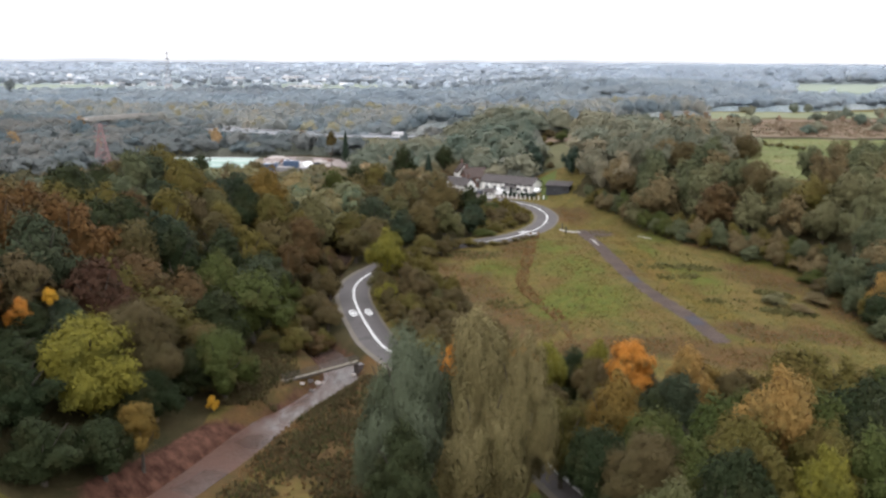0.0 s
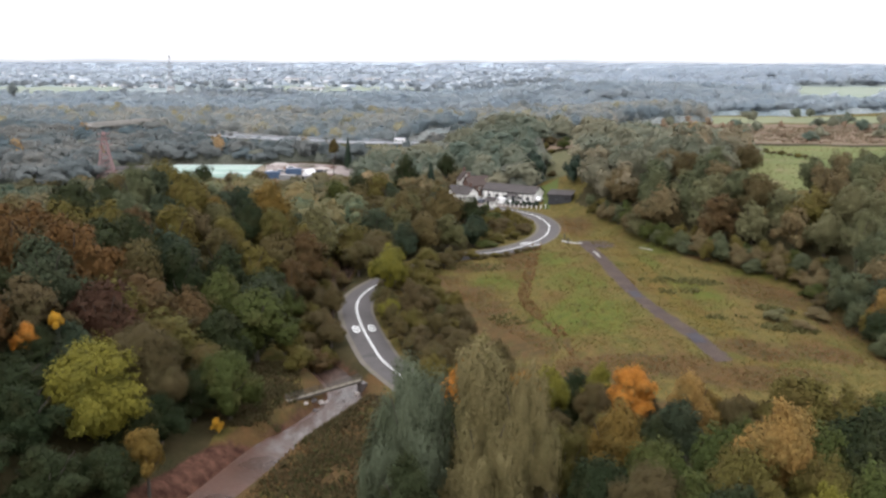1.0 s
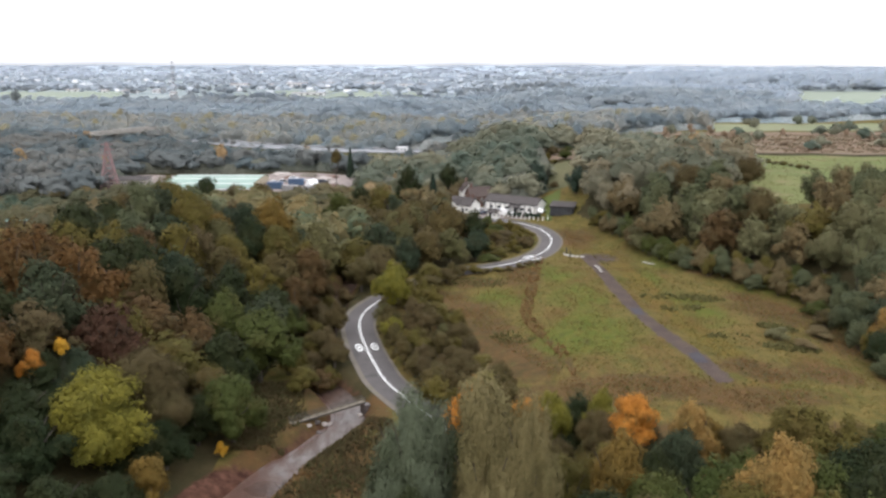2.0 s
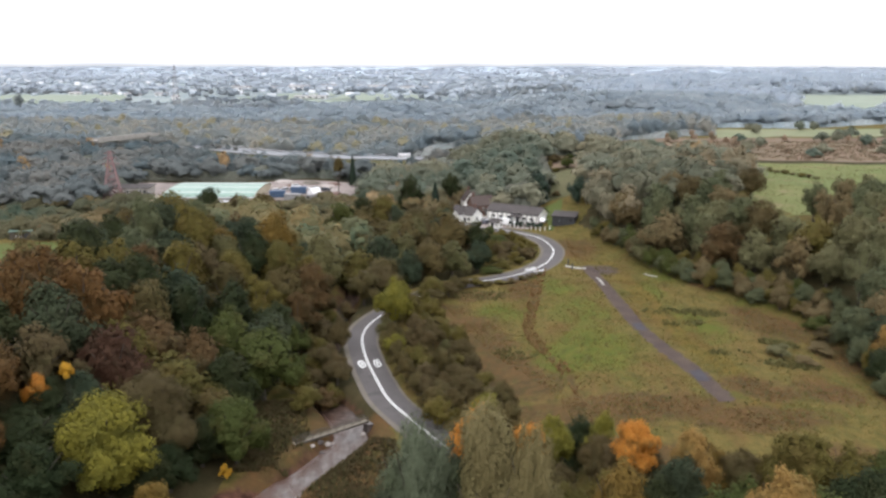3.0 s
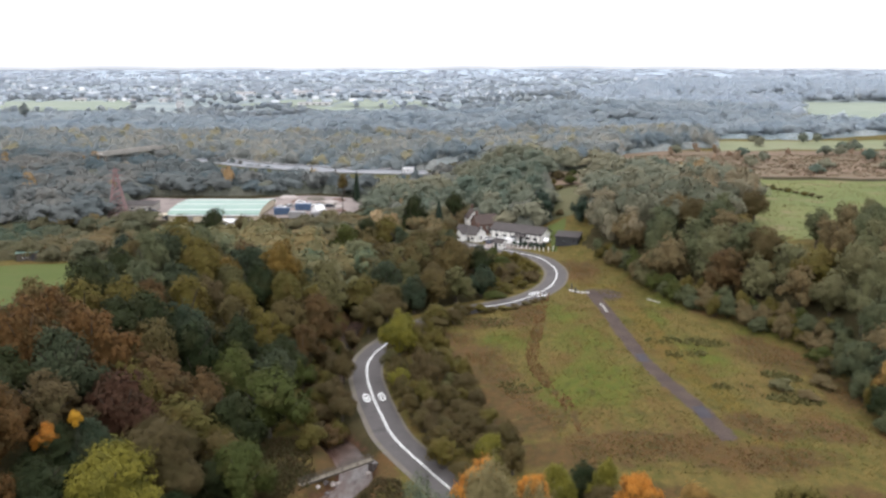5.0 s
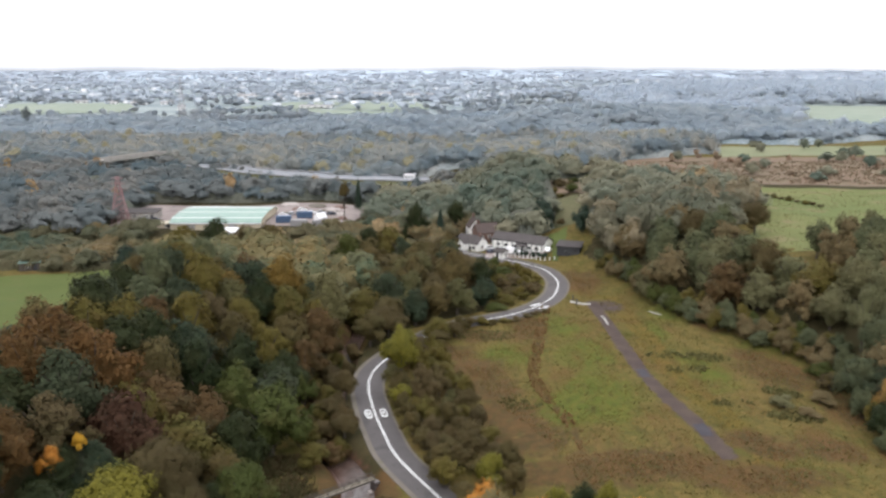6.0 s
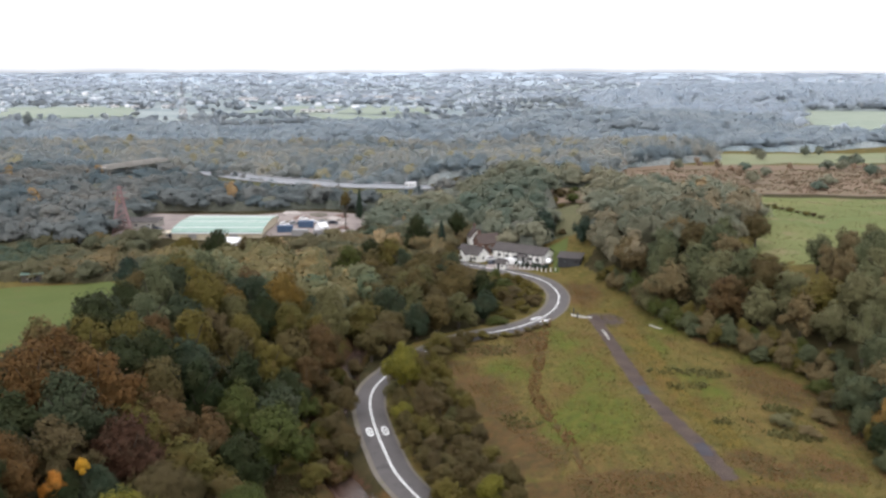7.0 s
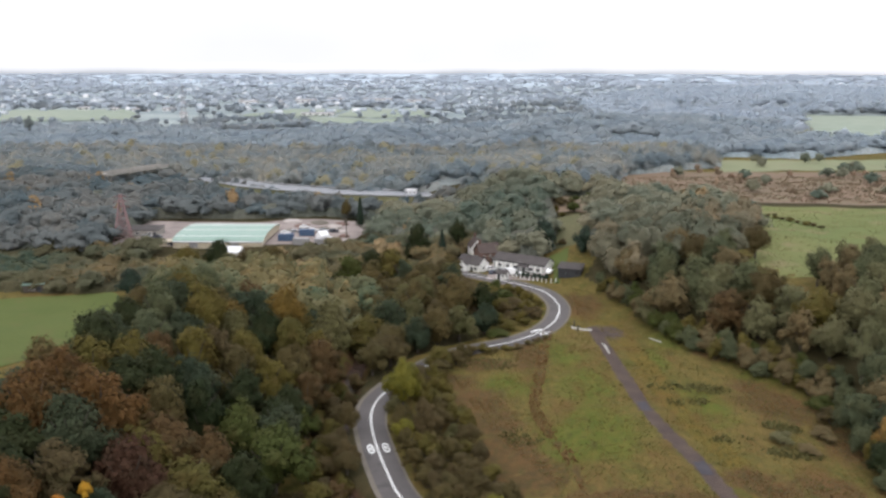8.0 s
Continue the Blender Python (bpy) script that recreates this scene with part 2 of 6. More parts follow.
def away(x, y, line):
    """The distance from each place to a line in plan."""
    x, y = np.asarray(x, float), np.asarray(y, float)
    best = np.full(x.shape, 1e9)
    for (ax, ay), (bx, by) in zip(line[:-1, :2], line[1:, :2]):
        dx, dy = bx - ax, by - ay
        u = np.clip(((x - ax) * dx + (y - ay) * dy) / (dx * dx + dy * dy + 1e-9), 0, 1)
        best = np.minimum(best, (x - ax - u * dx) ** 2 + (y - ay - u * dy) ** 2)
    return np.sqrt(best)


def inside(x, y, poly):
    x, y = np.asarray(x, float), np.asarray(y, float)
    hit = np.zeros(x.shape, bool)
    for (ax, ay), (bx, by) in zip(poly, poly[1:] + poly[:1]):
        hit ^= ((ay > y) != (by > y)) & (x < (bx - ax) * (y - ay) / (by - ay + 1e-12) + ax)
    return hit


ROAD = spline([(22, 62), (14, 84), (4, 104), (-3, 116), (-9.6, 128), (-12.6, 137), (-15.3, 147), (-17.3, 157), (-17.6, 164.5), (-16.2, 171.5), (-12.5, 180),
               (-6.5, 189.5), (0, 197), (6.7, 201.4), (14.2, 205.7), (21.4, 212.4), (27.0, 222), (29.8, 232.7), (30.1, 241.4), (27.9, 252.2), (23.1, 259.2), (14, 267), (2, 276), (-14, 288), (-30, 304)])
RIVER = spline([(-50, 40), (-40, 62), (-31.8, 78), (-27.4, 88), (-22.9, 100), (-17.6, 111), (-15.2, 118.6), (-18.6, 128), (-25, 138), (-25.5, 150), (-24.0, 161), (-24.6, 171), (-24.4, 186), (-24.2, 201), (-30, 230), (-45, 270)])
TRACK = spline([(37.4, 219), (37.3, 208), (37.1, 196), (37.4, 180), (38.3, 161), (40.4, 146.4), (42.6, 134.2), (43.8, 125)])
DITCH = spline([(24.5, 216), (23.2, 208), (19.3, 183), (16.4, 164), (17.8, 152), (19.8, 142.5), (21.9, 126)])


def lie(x, y):
    """The land's height before the river and the road are cut."""
    x, y = np.asarray(x, float), np.asarray(y, float)
    h = 0.8 + 0 * x
    h = h + 14.5 * smooth((-30 - x) / 36) * (1 - 0.85 * smooth((y - 165) / 75)) * (1 - 0.60 * smooth((-62 - x) / 34))
    h = h + 2.4 * smooth(x / 38) * smooth((y - 95) / 30) * (1 - smooth((y - 185) / 40)) * (1 - smooth((x - 55) / 25))
    e = (x - 50) * 0.8 + (y - 200) * 0.35
    h = h + 13.5 * smooth(e / 46) * (1 - 0.4 * smooth((y - 900) / 700)) * (1 - 0.8 * smooth((y - 400) / 150) * smooth((140 - x) / 150))
    h = h + 3.5 * smooth((-x - 40) / 120) * smooth((y - 370) / 120)
    h = h + 7.5 * np.exp(-((x + 60) / 330) ** 4 - ((y - 720) / 70) ** 2) * (1 - 0.75 * np.exp(-((x + 165) / 100) ** 2))
    h = h - 5.0 * np.exp(-((x - 40) / 260) ** 2 - ((y - 600) / 60) ** 2)
    h = h + 10.0 * smooth((x - 150) / 300) * smooth((y - 600) / 400) * (1 - smooth((y - 1700) / 900))
    h = h - 3.9 * np.exp(-((y - 282) / 20) ** 2) * smooth((-35 - x) / 20)
    h = h + 0.25 * np.sin(x * 0.21 + 1.3) * np.sin(y * 0.17) * smooth((y - 60) / 30)
    return h


def road_level(y):
    return 0.75 + 0.9 * smooth((np.asarray(y, float) - 160) / 70)


WATER_Z = -1.15


def height(x, y):
    x, y = np.asarray(x, float), np.asarray(y, float)
    h = lie(x, y)
    near = (np.abs(x) < 90) & (y < 330)
    d = np.where(near, away(x, y, ROAD), 99.0)
    h = h + (road_level(y) - h) * (1 - smooth((d - 3.9) / 6.0))
    d = np.where(near, away(x, y, RIVER), 99.0)
    left = x < np.interp(y, RIVER[:, 1], RIVER[:, 0])
    bank = np.where(left & (y < 106), 1.5, 1.4)
    rise = np.where(left & (y < 106), 4.6, 3.2)
    narrow = 1 - 0.5 * smooth((y - 128) / 14)
    h = h + (np.minimum(h, -2.0) - h) * (1 - smooth((d - bank * narrow) / rise))
    d = np.where(near, away(x, y, DITCH), 99.0)
    return h - 0.5 * (1 - smooth(d / 1.3))


def ground_z(x, y):
    return float(height(np.array([x]), np.array([y]))[0])


def steps(lo, hi, step, out_lo, out_hi, grow):
    c = list(np.arange(lo, hi, step))
    s, v = step, c[0]
    while v > out_lo:
        s *= grow
        v -= s
        c.insert(0, v)
    s, v = step, c[-1]
    while v < out_hi:
        s *= grow
        v += s
        c.append(v)
    return np.array(c)


def sheet_mesh(name, xs, ys, zs, faces_kept=None):
    nx, ny = len(xs), len(ys)
    gx, gy = np.meshgrid(xs, ys)
    co = np.stack([gx.ravel(), gy.ravel(), zs.ravel()], 1)
    i = (np.arange(ny - 1)[:, None] * nx + np.arange(nx - 1)[None, :]).ravel()
    fc = np.stack([i, i + 1, i + nx + 1, i + nx], 1)
    return mesh_of(name, co, fc)


def mesh_of(name, co, fc, smooth_faces=True, normals=None):
    """A mesh from arrays: corners, and faces with the same number of corners each."""
    k = fc.shape[1]
    me = bpy.data.meshes.new(name)
    me.vertices.add(len(co))
    me.vertices.foreach_set("co", np.ascontiguousarray(co, np.float32).ravel())
    me.loops.add(fc.size)
    me.loops.foreach_set("vertex_index", np.ascontiguousarray(fc, np.int32).ravel())
    me.polygons.add(len(fc))
    me.polygons.foreach_set("loop_start", np.arange(0, fc.size, k, dtype=np.int32))
    me.polygons.foreach_set("use_smooth", np.broadcast_to(smooth_faces, len(fc)).astype(bool))
    me.update(calc_edges=True)
    if normals is not None:
        me.normals_split_custom_set_from_vertices(normals)
    return me


def mark(me, name, values):
    at = me.attributes.new(name, "FLOAT", "POINT")
    at.data.foreach_set("value", np.ascontiguousarray(values, np.float32).ravel())


# woods, in plan
HILLSIDE = [(-36, 74), (-31, 92), (-30, 112), (-30, 130), (-31, 150), (-29, 172), (-28, 200), (-22, 222), (-40, 262), (-92, 262), (-90, 244), (-74, 214), (-64, 188), (-67, 170), (-67, 150), (-70, 105), (-66, 70)]
BYROAD = [(-20, 182), (-10, 196), (-2, 203), (8, 211), (10, 222), (5, 236), (0, 252), (-5, 262), (-36, 266), (-27, 224), (-21, 204)]
RIGHTBANK = [(41, 262), (47, 248), (53, 231), (58, 210), (63, 197), (73, 187), (80, 173), (79, 152), (77, 141), (76, 126), (104, 150), (112, 190), (92, 194), (80, 206), (75, 220), (78, 242), (92, 264), (102, 285), (52, 285)]
NEARWOOD = [(9, 62), (20, 48), (60, 48), (66, 84), (50, 86), (36, 88), (22, 96), (12, 98), (10, 80)]

FAR_FIELD_CORNERS = (((-629, 1157), (-454, 1194), (-372, 975), (-508, 932)), ((-266, 1000), (-222, 1160), (-150, 1170), (-150, 1010)), ((-145, 1180), (-25, 1200), (-40, 1020), (-140, 1005)), ((-190, 985), (-60, 990), (-68, 850), (-150, 870)))

# ---- ground ----
GX = steps(-62, 84, 1.0, -4200, 4200, 1.09)
GY = steps(62, 224, 1.0, -900, 4950, 1.07)
gx, gy = np.meshgrid(GX, GY)
ground_me = sheet_mesh("ground", GX, GY, height(gx, gy))
fx, fy = gx.ravel(), gy.ravel()
near = (np.abs(fx) < 130) & (fy < 340)
d_river = np.where(near, away(fx, fy, RIVER), 99)
d_track = np.where(near, away(fx, fy, TRACK), 99)
d_ditch = np.where(near, away(fx, fy, DITCH), 99)
d_road = np.where(near, away(fx, fy, ROAD), 99)
west = fx < np.interp(fy, RIVER[:, 1], RIVER[:, 0])
soil = (1 - smooth((d_river - 2.8) / 2.0)) * np.where(west & (fy < 102), 1.0, 0.5) * (fy < 330)
soil = np.maximum(soil, (1 - smooth((d_river - 5.2) / 2.6)) * west * smooth((fy - 74) / 8) * (1 - smooth((fy - 97) / 7)))
wood = np.zeros(fx.shape)
for poly in (HILLSIDE, BYROAD, RIGHTBANK, NEARWOOD):
    wood = np.maximum(wood, inside(fx, fy, poly).astype(float))
wood = np.maximum(wood, smooth((fy - 285) / 30) * (1 - smooth((fy - 400) / 60)))
beside = (1 - smooth((d_road - 6.0) / 4.0)) * (fx < np.interp(fy, ROAD[:, 1], ROAD[:, 0]))
wood = np.maximum(wood, beside * smooth((fy - 120) / 8) * (1 - smooth((fy - 184) / 8)))
RUSTY = ((64, 173, 5, 6), (69, 163, 6, 6), (10, 141, 8, 5), (38, 240, 7, 10), (52, 126, 5, 3.5), (-12, 90, 8, 10), (-16, 104, 6, 8), (10, 138, 7, 6), (3, 158, 6, 6), (52, 127, 6, 4), (0, 179, 5, 6), (30, 108, 7, 4), (56, 106, 9, 5), (12, 134, 9, 9), (8, 156, 6, 8), (4, 168, 8, 9), (9, 146, 8, 6), (18, 196, 5, 14), (26, 122, 22, 7), (66, 163, 9, 10), (62, 128, 8, 6), (62, 196, 6, 10), (-15, 98, 9, 14), (46, 118, 14, 5), (36, 240, 5, 14), (72, 188, 8, 8), (7, 190, 9, 5), (74, 148, 7, 12), (50, 130, 6, 5))


def rusty(x, y):
    """How far dead bracken has taken over the meadow at a place."""
    r = 0 * x
    for cx, cy, rx, ry in RUSTY:
        r = np.maximum(r, np.exp(-((x - cx) / rx) ** 2 - ((y - cy) / ry) ** 2))
    return r


rust = rusty(fx, fy)
lush = 0 * fx
for cx, cy, rx, ry in ((12, 176, 9, 8), (27, 150, 9, 16), (61, 197, 7, 5), (56, 205, 7, 12), (70, 178, 9, 7), (80, 124, 8, 8), (29, 172, 8, 14), (20, 146, 7, 12), (50, 160, 7, 12), (27, 194, 6, 12), (46, 190, 5, 14)):
    lush = np.maximum(lush, np.exp(-((fx - cx) / rx) ** 2 - ((fy - cy) / ry) ** 2))
ochre = (1 - smooth(np.abs(d_track - 6.5) / 5.0)) * (fx > np.interp(fy, TRACK[:, 1][::-1], TRACK[:, 0][::-1])) * (fy < 300)
ochre = np.maximum(ochre, np.exp(-((fx - 36) / 6) ** 2 - ((fy - 238) / 16) ** 2))
grit = 1 - smooth((d_track - 0.9) / 1.3)
grit = np.maximum(grit, np.exp(-((fx - 41) / 4.0) ** 2 - ((fy - 214) / 7) ** 2) * 1.15)
mark(ground_me, "soil", soil)
mark(ground_me, "wood", wood)
weeds = (1 - smooth((d_river - 4.0) / 5.0)) * (fy < 130)
mark(ground_me, "rust", np.maximum(np.maximum(rust, 0.8 * (1 - smooth(d_ditch / 1.1))), weeds))
mark(ground_me, "lush", lush)
mark(ground_me, "ochre", ochre)
mark(ground_me, "grit", grit)
# distance masks for the haze that is mixed into the ground's colour
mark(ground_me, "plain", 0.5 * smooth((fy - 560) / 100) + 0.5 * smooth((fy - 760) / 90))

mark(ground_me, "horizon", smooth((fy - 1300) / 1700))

GROUND, n, l, p = nodes_of("meadow_and_woodland_soil")


def attr(name):
    a = n.new("ShaderNodeAttribute")
    a.attribute_name = name
    return a.outputs["Fac"]


def edged(name, amount=0.8, scale=0.35):
    """A mask with an edge that the soil's unevenness breaks up."""
    a = n.new("ShaderNodeMath")
    a.operation = "MULTIPLY_ADD"
    l.new(noise_fac(n, l, scale, 5.0, 0.2, 0.8), a.inputs[0])
    a.inputs[1].default_value = amount
    l.new(attr(name), a.inputs[2])
    b = n.new("ShaderNodeMapRange")
    b.inputs["From Min"].default_value, b.inputs["From Max"].default_value = 0.5 + amount * 0.28, 0.5 + amount * 0.72
    l.new(a.outputs["Value"], b.inputs["Value"])
    return b.outputs["Result"]


col = mixed(n, l, noise_fac(n, l, 0.07, 6.0, 0.38, 0.62), (0.089, 0.086, 0.025), (0.139, 0.107, 0.039))
col = mixed(n, l, noise_fac(n, l, 0.5, 6.0, 0.44, 0.66), col, (0.163, 0.122, 0.045))
col = mixed(n, l, edged("lush"), col, mixed(n, l, noise_fac(n, l, 0.35, 6.0, 0.36, 0.64), (0.081, 0.102, 0.021), (0.126, 0.119, 0.032)))
col = mixed(n, l, edged("ochre", 0.7, 0.5), col, mixed(n, l, noise_fac(n, l, 0.4), (0.146, 0.102, 0.029), (0.122, 0.102, 0.029)))
col = mixed(n, l, edged("rust"), col, mixed(n, l, noise_fac(n, l, 0.5, 5.0), (0.122, 0.074, 0.034), (0.078, 0.056, 0.028)))
col = mixed(n, l, noise_fac(n, l, 0.3, 7.0, 0.58, 0.74, "Object", (1.0, 0.45, 1.0)), col, (0.051, 0.047, 0.016))
col = mixed(n, l, noise_fac(n, l, 1.1, 6.0, 0.60, 0.76, "Object", (0.6, 1.0, 1.0)), col, (0.175, 0.147, 0.060))
col = mixed(n, l, noise_fac(n, l, 0.75, 7.0, 0.50, 0.82, "Object", (1.0, 0.7, 1.0)), col, (0.055, 0.058, 0.021))
col = mixed(n, l, noise_fac(n, l, 0.16, 7.0, 0.50, 0.80, "Object", (1.0, 0.5, 1.0)), col, (0.128, 0.072, 0.034))
col = mixed(n, l, edged("grit", 0.85, 0.8), col, mixed(n, l, noise_fac(n, l, 0.25), (0.073, 0.056, 0.057), (0.109, 0.083, 0.074)))
col = mixed(n, l, edged("wood", 0.5), col, mixed(n, l, noise_fac(n, l, 0.3), (0.042, 0.040, 0.020), (0.070, 0.056, 0.030)))
col = mixed(n, l, edged("soil", 0.6, 0.5), col, mixed(n, l, noise_fac(n, l, 0.9, 6.0, 0.36, 0.64, "Object", (0.720, 0.680, 0.102)), (0.048, 0.023, 0.018), (0.148, 0.076, 0.056)))
# far ground: haze put into the base colour, bluer and paler towards the horizon
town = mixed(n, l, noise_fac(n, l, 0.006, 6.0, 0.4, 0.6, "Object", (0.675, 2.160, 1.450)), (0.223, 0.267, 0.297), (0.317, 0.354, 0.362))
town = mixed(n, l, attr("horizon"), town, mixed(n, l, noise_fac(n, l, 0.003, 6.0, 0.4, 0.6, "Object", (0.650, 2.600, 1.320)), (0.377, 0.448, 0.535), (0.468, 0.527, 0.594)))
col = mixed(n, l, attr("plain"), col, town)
fine = noise_fac(n, l, 2.6, 4.0, 0.2, 0.8)
col = mixed(n, l, 0.35, col, mixed(n, l, fine, (0.06, 0.06, 0.03), (0.24, 0.22, 0.11)), "SOFT_LIGHT")
l.new(col, p.inputs["Base Color"])
p.inputs["Roughness"].default_value, p.inputs["Specular IOR Level"].default_value = 0.95, 0.06
bumped(n, l, p, fine, 0.6, 0.25)
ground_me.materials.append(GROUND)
ground = tagged(new("ground", ground_me), "valley floor of meadow, litter and red soil, haze-tinted far off", "ground", kind="structure")

# ---- helpers for things and parts ----
def thing(name, x, y, z, turn=0.0, label="", category="", group="", kind=""):
    """An empty at the base of a thing, which carries its parts."""
    ob = new(name)
    ob.empty_display_size = 0.2
    ob.matrix_world = pose(x, y, z, 0, 0, turn)
    return tagged(ob, label, category, group, kind)


def part(name, bm, material, parent=None, label="", smooth_faces=False):
    """A bmesh as one mesh object, under a thing or a part."""
    me = bm if isinstance(bm, bpy.types.Mesh) else bpy.data.meshes.new(name)
    if me is not bm:
        bm.normal_update()
        bm.to_mesh(me)
        bm.free()
        for f in me.polygons:
            f.use_smooth = smooth_faces
        me.materials.append(material)
    ob = new(name, me)
    ob.parent = parent
    return tagged(ob, label)


def box(bm, cx, cy, cz, sx, sy, sz, bevel=0.0, turn=0.0, tilt=0.0):
    """A box about (cx, cy, cz) with bevelled edges, added to bm."""
    g = bmesh.ops.create_cube(bm, size=1.0, matrix=pose(cx, cy, cz, tilt, 0, turn) @ Matrix.Diagonal((sx, sy, sz, 1)))
    if bevel:
        edges = list({e for v in g["verts"] for e in v.link_edges})
        bmesh.ops.bevel(bm, geom=edges, offset=bevel, segments=1, affect="EDGES")
    return bm


def rod(bm, a, b, r0, r1=None, sides=6):
    """A tapered rod from a to b, added to bm."""
    a, b = Vector(a), Vector(b)
    d = b - a
    m = Matrix.Translation((a + b) / 2) @ d.to_track_quat("Z", "Y").to_matrix().to_4x4()
    bmesh.ops.create_cone(bm, cap_ends=True, segments=sides, radius1=r0, radius2=r0 if r1 is None else r1, depth=d.length, matrix=m)
    return bm


def prism(bm, outline, y0, y1):
    """An outline in x and z, drawn out along y, added to bm."""
    a = [bm.verts.new((x, y0, z)) for x, z in outline]
    b = [bm.verts.new((x, y1, z)) for x, z in outline]
    k = len(outline)
    bm.faces.new(a[::-1])
    bm.faces.new(b)
    for i in range(k):
        bm.faces.new((a[i], a[(i + 1) % k], b[(i + 1) % k], b[i]))
    bmesh.ops.recalc_face_normals(bm, faces=bm.faces)
    return bm


# ---- trees ----
def on_sphere(rng, n, low=-1.0):
    z = rng.uniform(low, 1, n)
    a = rng.uniform(0, 2 * np.pi, n)
    r = np.sqrt(1 - z * z)
    return np.stack([r * np.cos(a), r * np.sin(a), z], 1)


def unit(v):
    return v / (np.linalg.norm(v, axis=1, keepdims=True) + 1e-9)


def ico(level):
    """Directions of an icosphere, and its faces."""
    if level not in ICO:
        bm = bmesh.new()
        bmesh.ops.create_icosphere(bm, subdivisions=level, radius=1.0)
        bm.verts.ensure_lookup_table()
        ICO[level] = (np.array([v.co[:] for v in bm.verts]), np.array([[v.index for v in f.verts] for f in bm.faces]))
        bm.free()
    return ICO[level]


ICO = {}
# lobes in a crown, boughs on each, how far the lobes sit out, their size, the height of their middles
HABIT = {"broad": (16, 8, (0.12, 0.36), (0.11, 0.22), (0.20, 0.70)), "round": (14, 9, (0.14, 0.30), (0.14, 0.22), (0.22, 0.66)), "ragged": (14, 7, (0.12, 0.38), (0.10, 0.18), (0.28, 0.72)),
         "willow": (22, 8, (0.10, 0.40), (0.09, 0.15), (0.26, 0.80)), "twiggy": (10, 9, (0.14, 0.30), (0.16, 0.22), (0.40, 0.66)), "shrub": (8, 7, (0.14, 0.36), (0.13, 0.22), (0.26, 0.56)),
         "mid": (9, 6, (0.14, 0.34), (0.15, 0.22), (0.34, 0.66)), "far": (6, 4, (0.12, 0.32), (0.18, 0.26), (0.38, 0.60))}


def crown_leaves(kind, seed, n, shell=2):
    """Where the leaves of a crown sit, the way they face and lie, their size, and the closed twiggy body under them: the tree 1 wide and 1 high."""
    rng = np.random.default_rng(seed)
    if kind == "conifer":
        z = 1 - rng.uniform(0, 1, n) ** 0.6 * 0.93
        a = rng.uniform(0, 2 * np.pi, n)
        ring = 0.5 * (1 - z) ** 0.75 * (0.72 + 0.28 * np.sin(z * 58 + a * 2)) * rng.uniform(0.75, 1.05, n) + 0.01
        pos = np.stack([ring * np.cos(a), ring * np.sin(a), z], 1)
        nrm = unit(np.stack([np.cos(a), np.sin(a), 0.7 + 0 * a], 1) + rng.normal(0, 0.3, (n, 3)))
        d, fc = ico(2)
        body = np.stack([d[:, 0] * 0.36 * (0.55 - 0.45 * d[:, 2]), d[:, 1] * 0.36 * (0.55 - 0.45 * d[:, 2]), 0.48 + 0.45 * d[:, 2]], 1)
        return pos, nrm, unit(np.stack([np.cos(a), np.sin(a), -0.5 + 0 * a], 1)), rng.uniform(0.7, 1.3, n), (body, fc)
    lobes, per, out_, big, level = HABIT[kind]
    turn = np.arange(lobes) * 2.4 + rng.uniform(-0.5, 0.5, lobes)
    lift = rng.uniform(*level, lobes)
    lift[0] = level[1] + 0.02
    reach = rng.uniform(*out_, lobes) * (1.15 - 0.75 * np.clip((lift - level[0]) / (level[1] - level[0]), 0, 1) ** 1.5)
    reach[0] *= 0.4
    heart = np.stack([reach * np.cos(turn), reach * np.sin(turn), lift], 1)
    round_ = rng.uniform(*big, lobes)
    mid = np.array([0, 0, sum(level) / 2 - 0.06])
    tall_lobe = np.array([1.0, 1.0, 1.35 if kind == "willow" else 0.9])
    owner = np.repeat(np.arange(lobes), per)
    boughs = lobes * per
    way = unit(on_sphere(rng, boughs) + 0.6 * unit(heart - mid)[owner] + np.array([0, 0, 0.35]))
    centre = heart[owner] + way * (round_[owner] * rng.uniform(0.55, 1.2, boughs))[:, None] * tall_lobe
    size = round_[owner] * rng.uniform(0.26, 0.58, boughs)
    # the lobes' own bodies, and twigs about the trunk
    centre = np.concatenate([centre, heart, [(0, 0, q) for q in np.linspace(level[0] * 0.8, level[1] * 0.9, 3)]])
    way = np.concatenate([way, unit(heart - mid + 1e-3), np.tile([0, 0, 1.0], (3, 1))])
    size = np.concatenate([size, round_ * 0.86, np.full(3, 0.17)])
    boughs = len(size)
    squash = np.array([1.0, 1.0, 1.1 if kind == "willow" else 0.85])
    m = int(n * 2.6)
    k = rng.choice(boughs, m, p=size ** 1.8 / np.sum(size ** 1.8))
    d = unit(on_sphere(rng, m) + 0.5 * way[k] + np.array([0, 0, 0.35]))
    if kind not in ("far", "mid"):
        # sprays of leaves gather on every bough
        sprays = unit(on_sphere(rng, boughs * 20) + 0.6 * np.repeat(way, 20, 0) + np.array([0, 0, 0.35]))
        near_one = sprays[k * 20 + rng.integers(0, 20, m)]
        d = np.where(rng.uniform(0, 1, (m, 1)) < 0.5, unit(near_one + rng.normal(0, 0.13, (m, 3))), d)
    spread = {"far": 0.05, "mid": 0.12, "twiggy": 0.26, "ragged": 0.32, "round": 0.22, "willow": 0.30}.get(kind, 0.27)
    pos = centre[k] + d * size[k][:, None] * squash * rng.normal(1.0, spread, (m, 1))
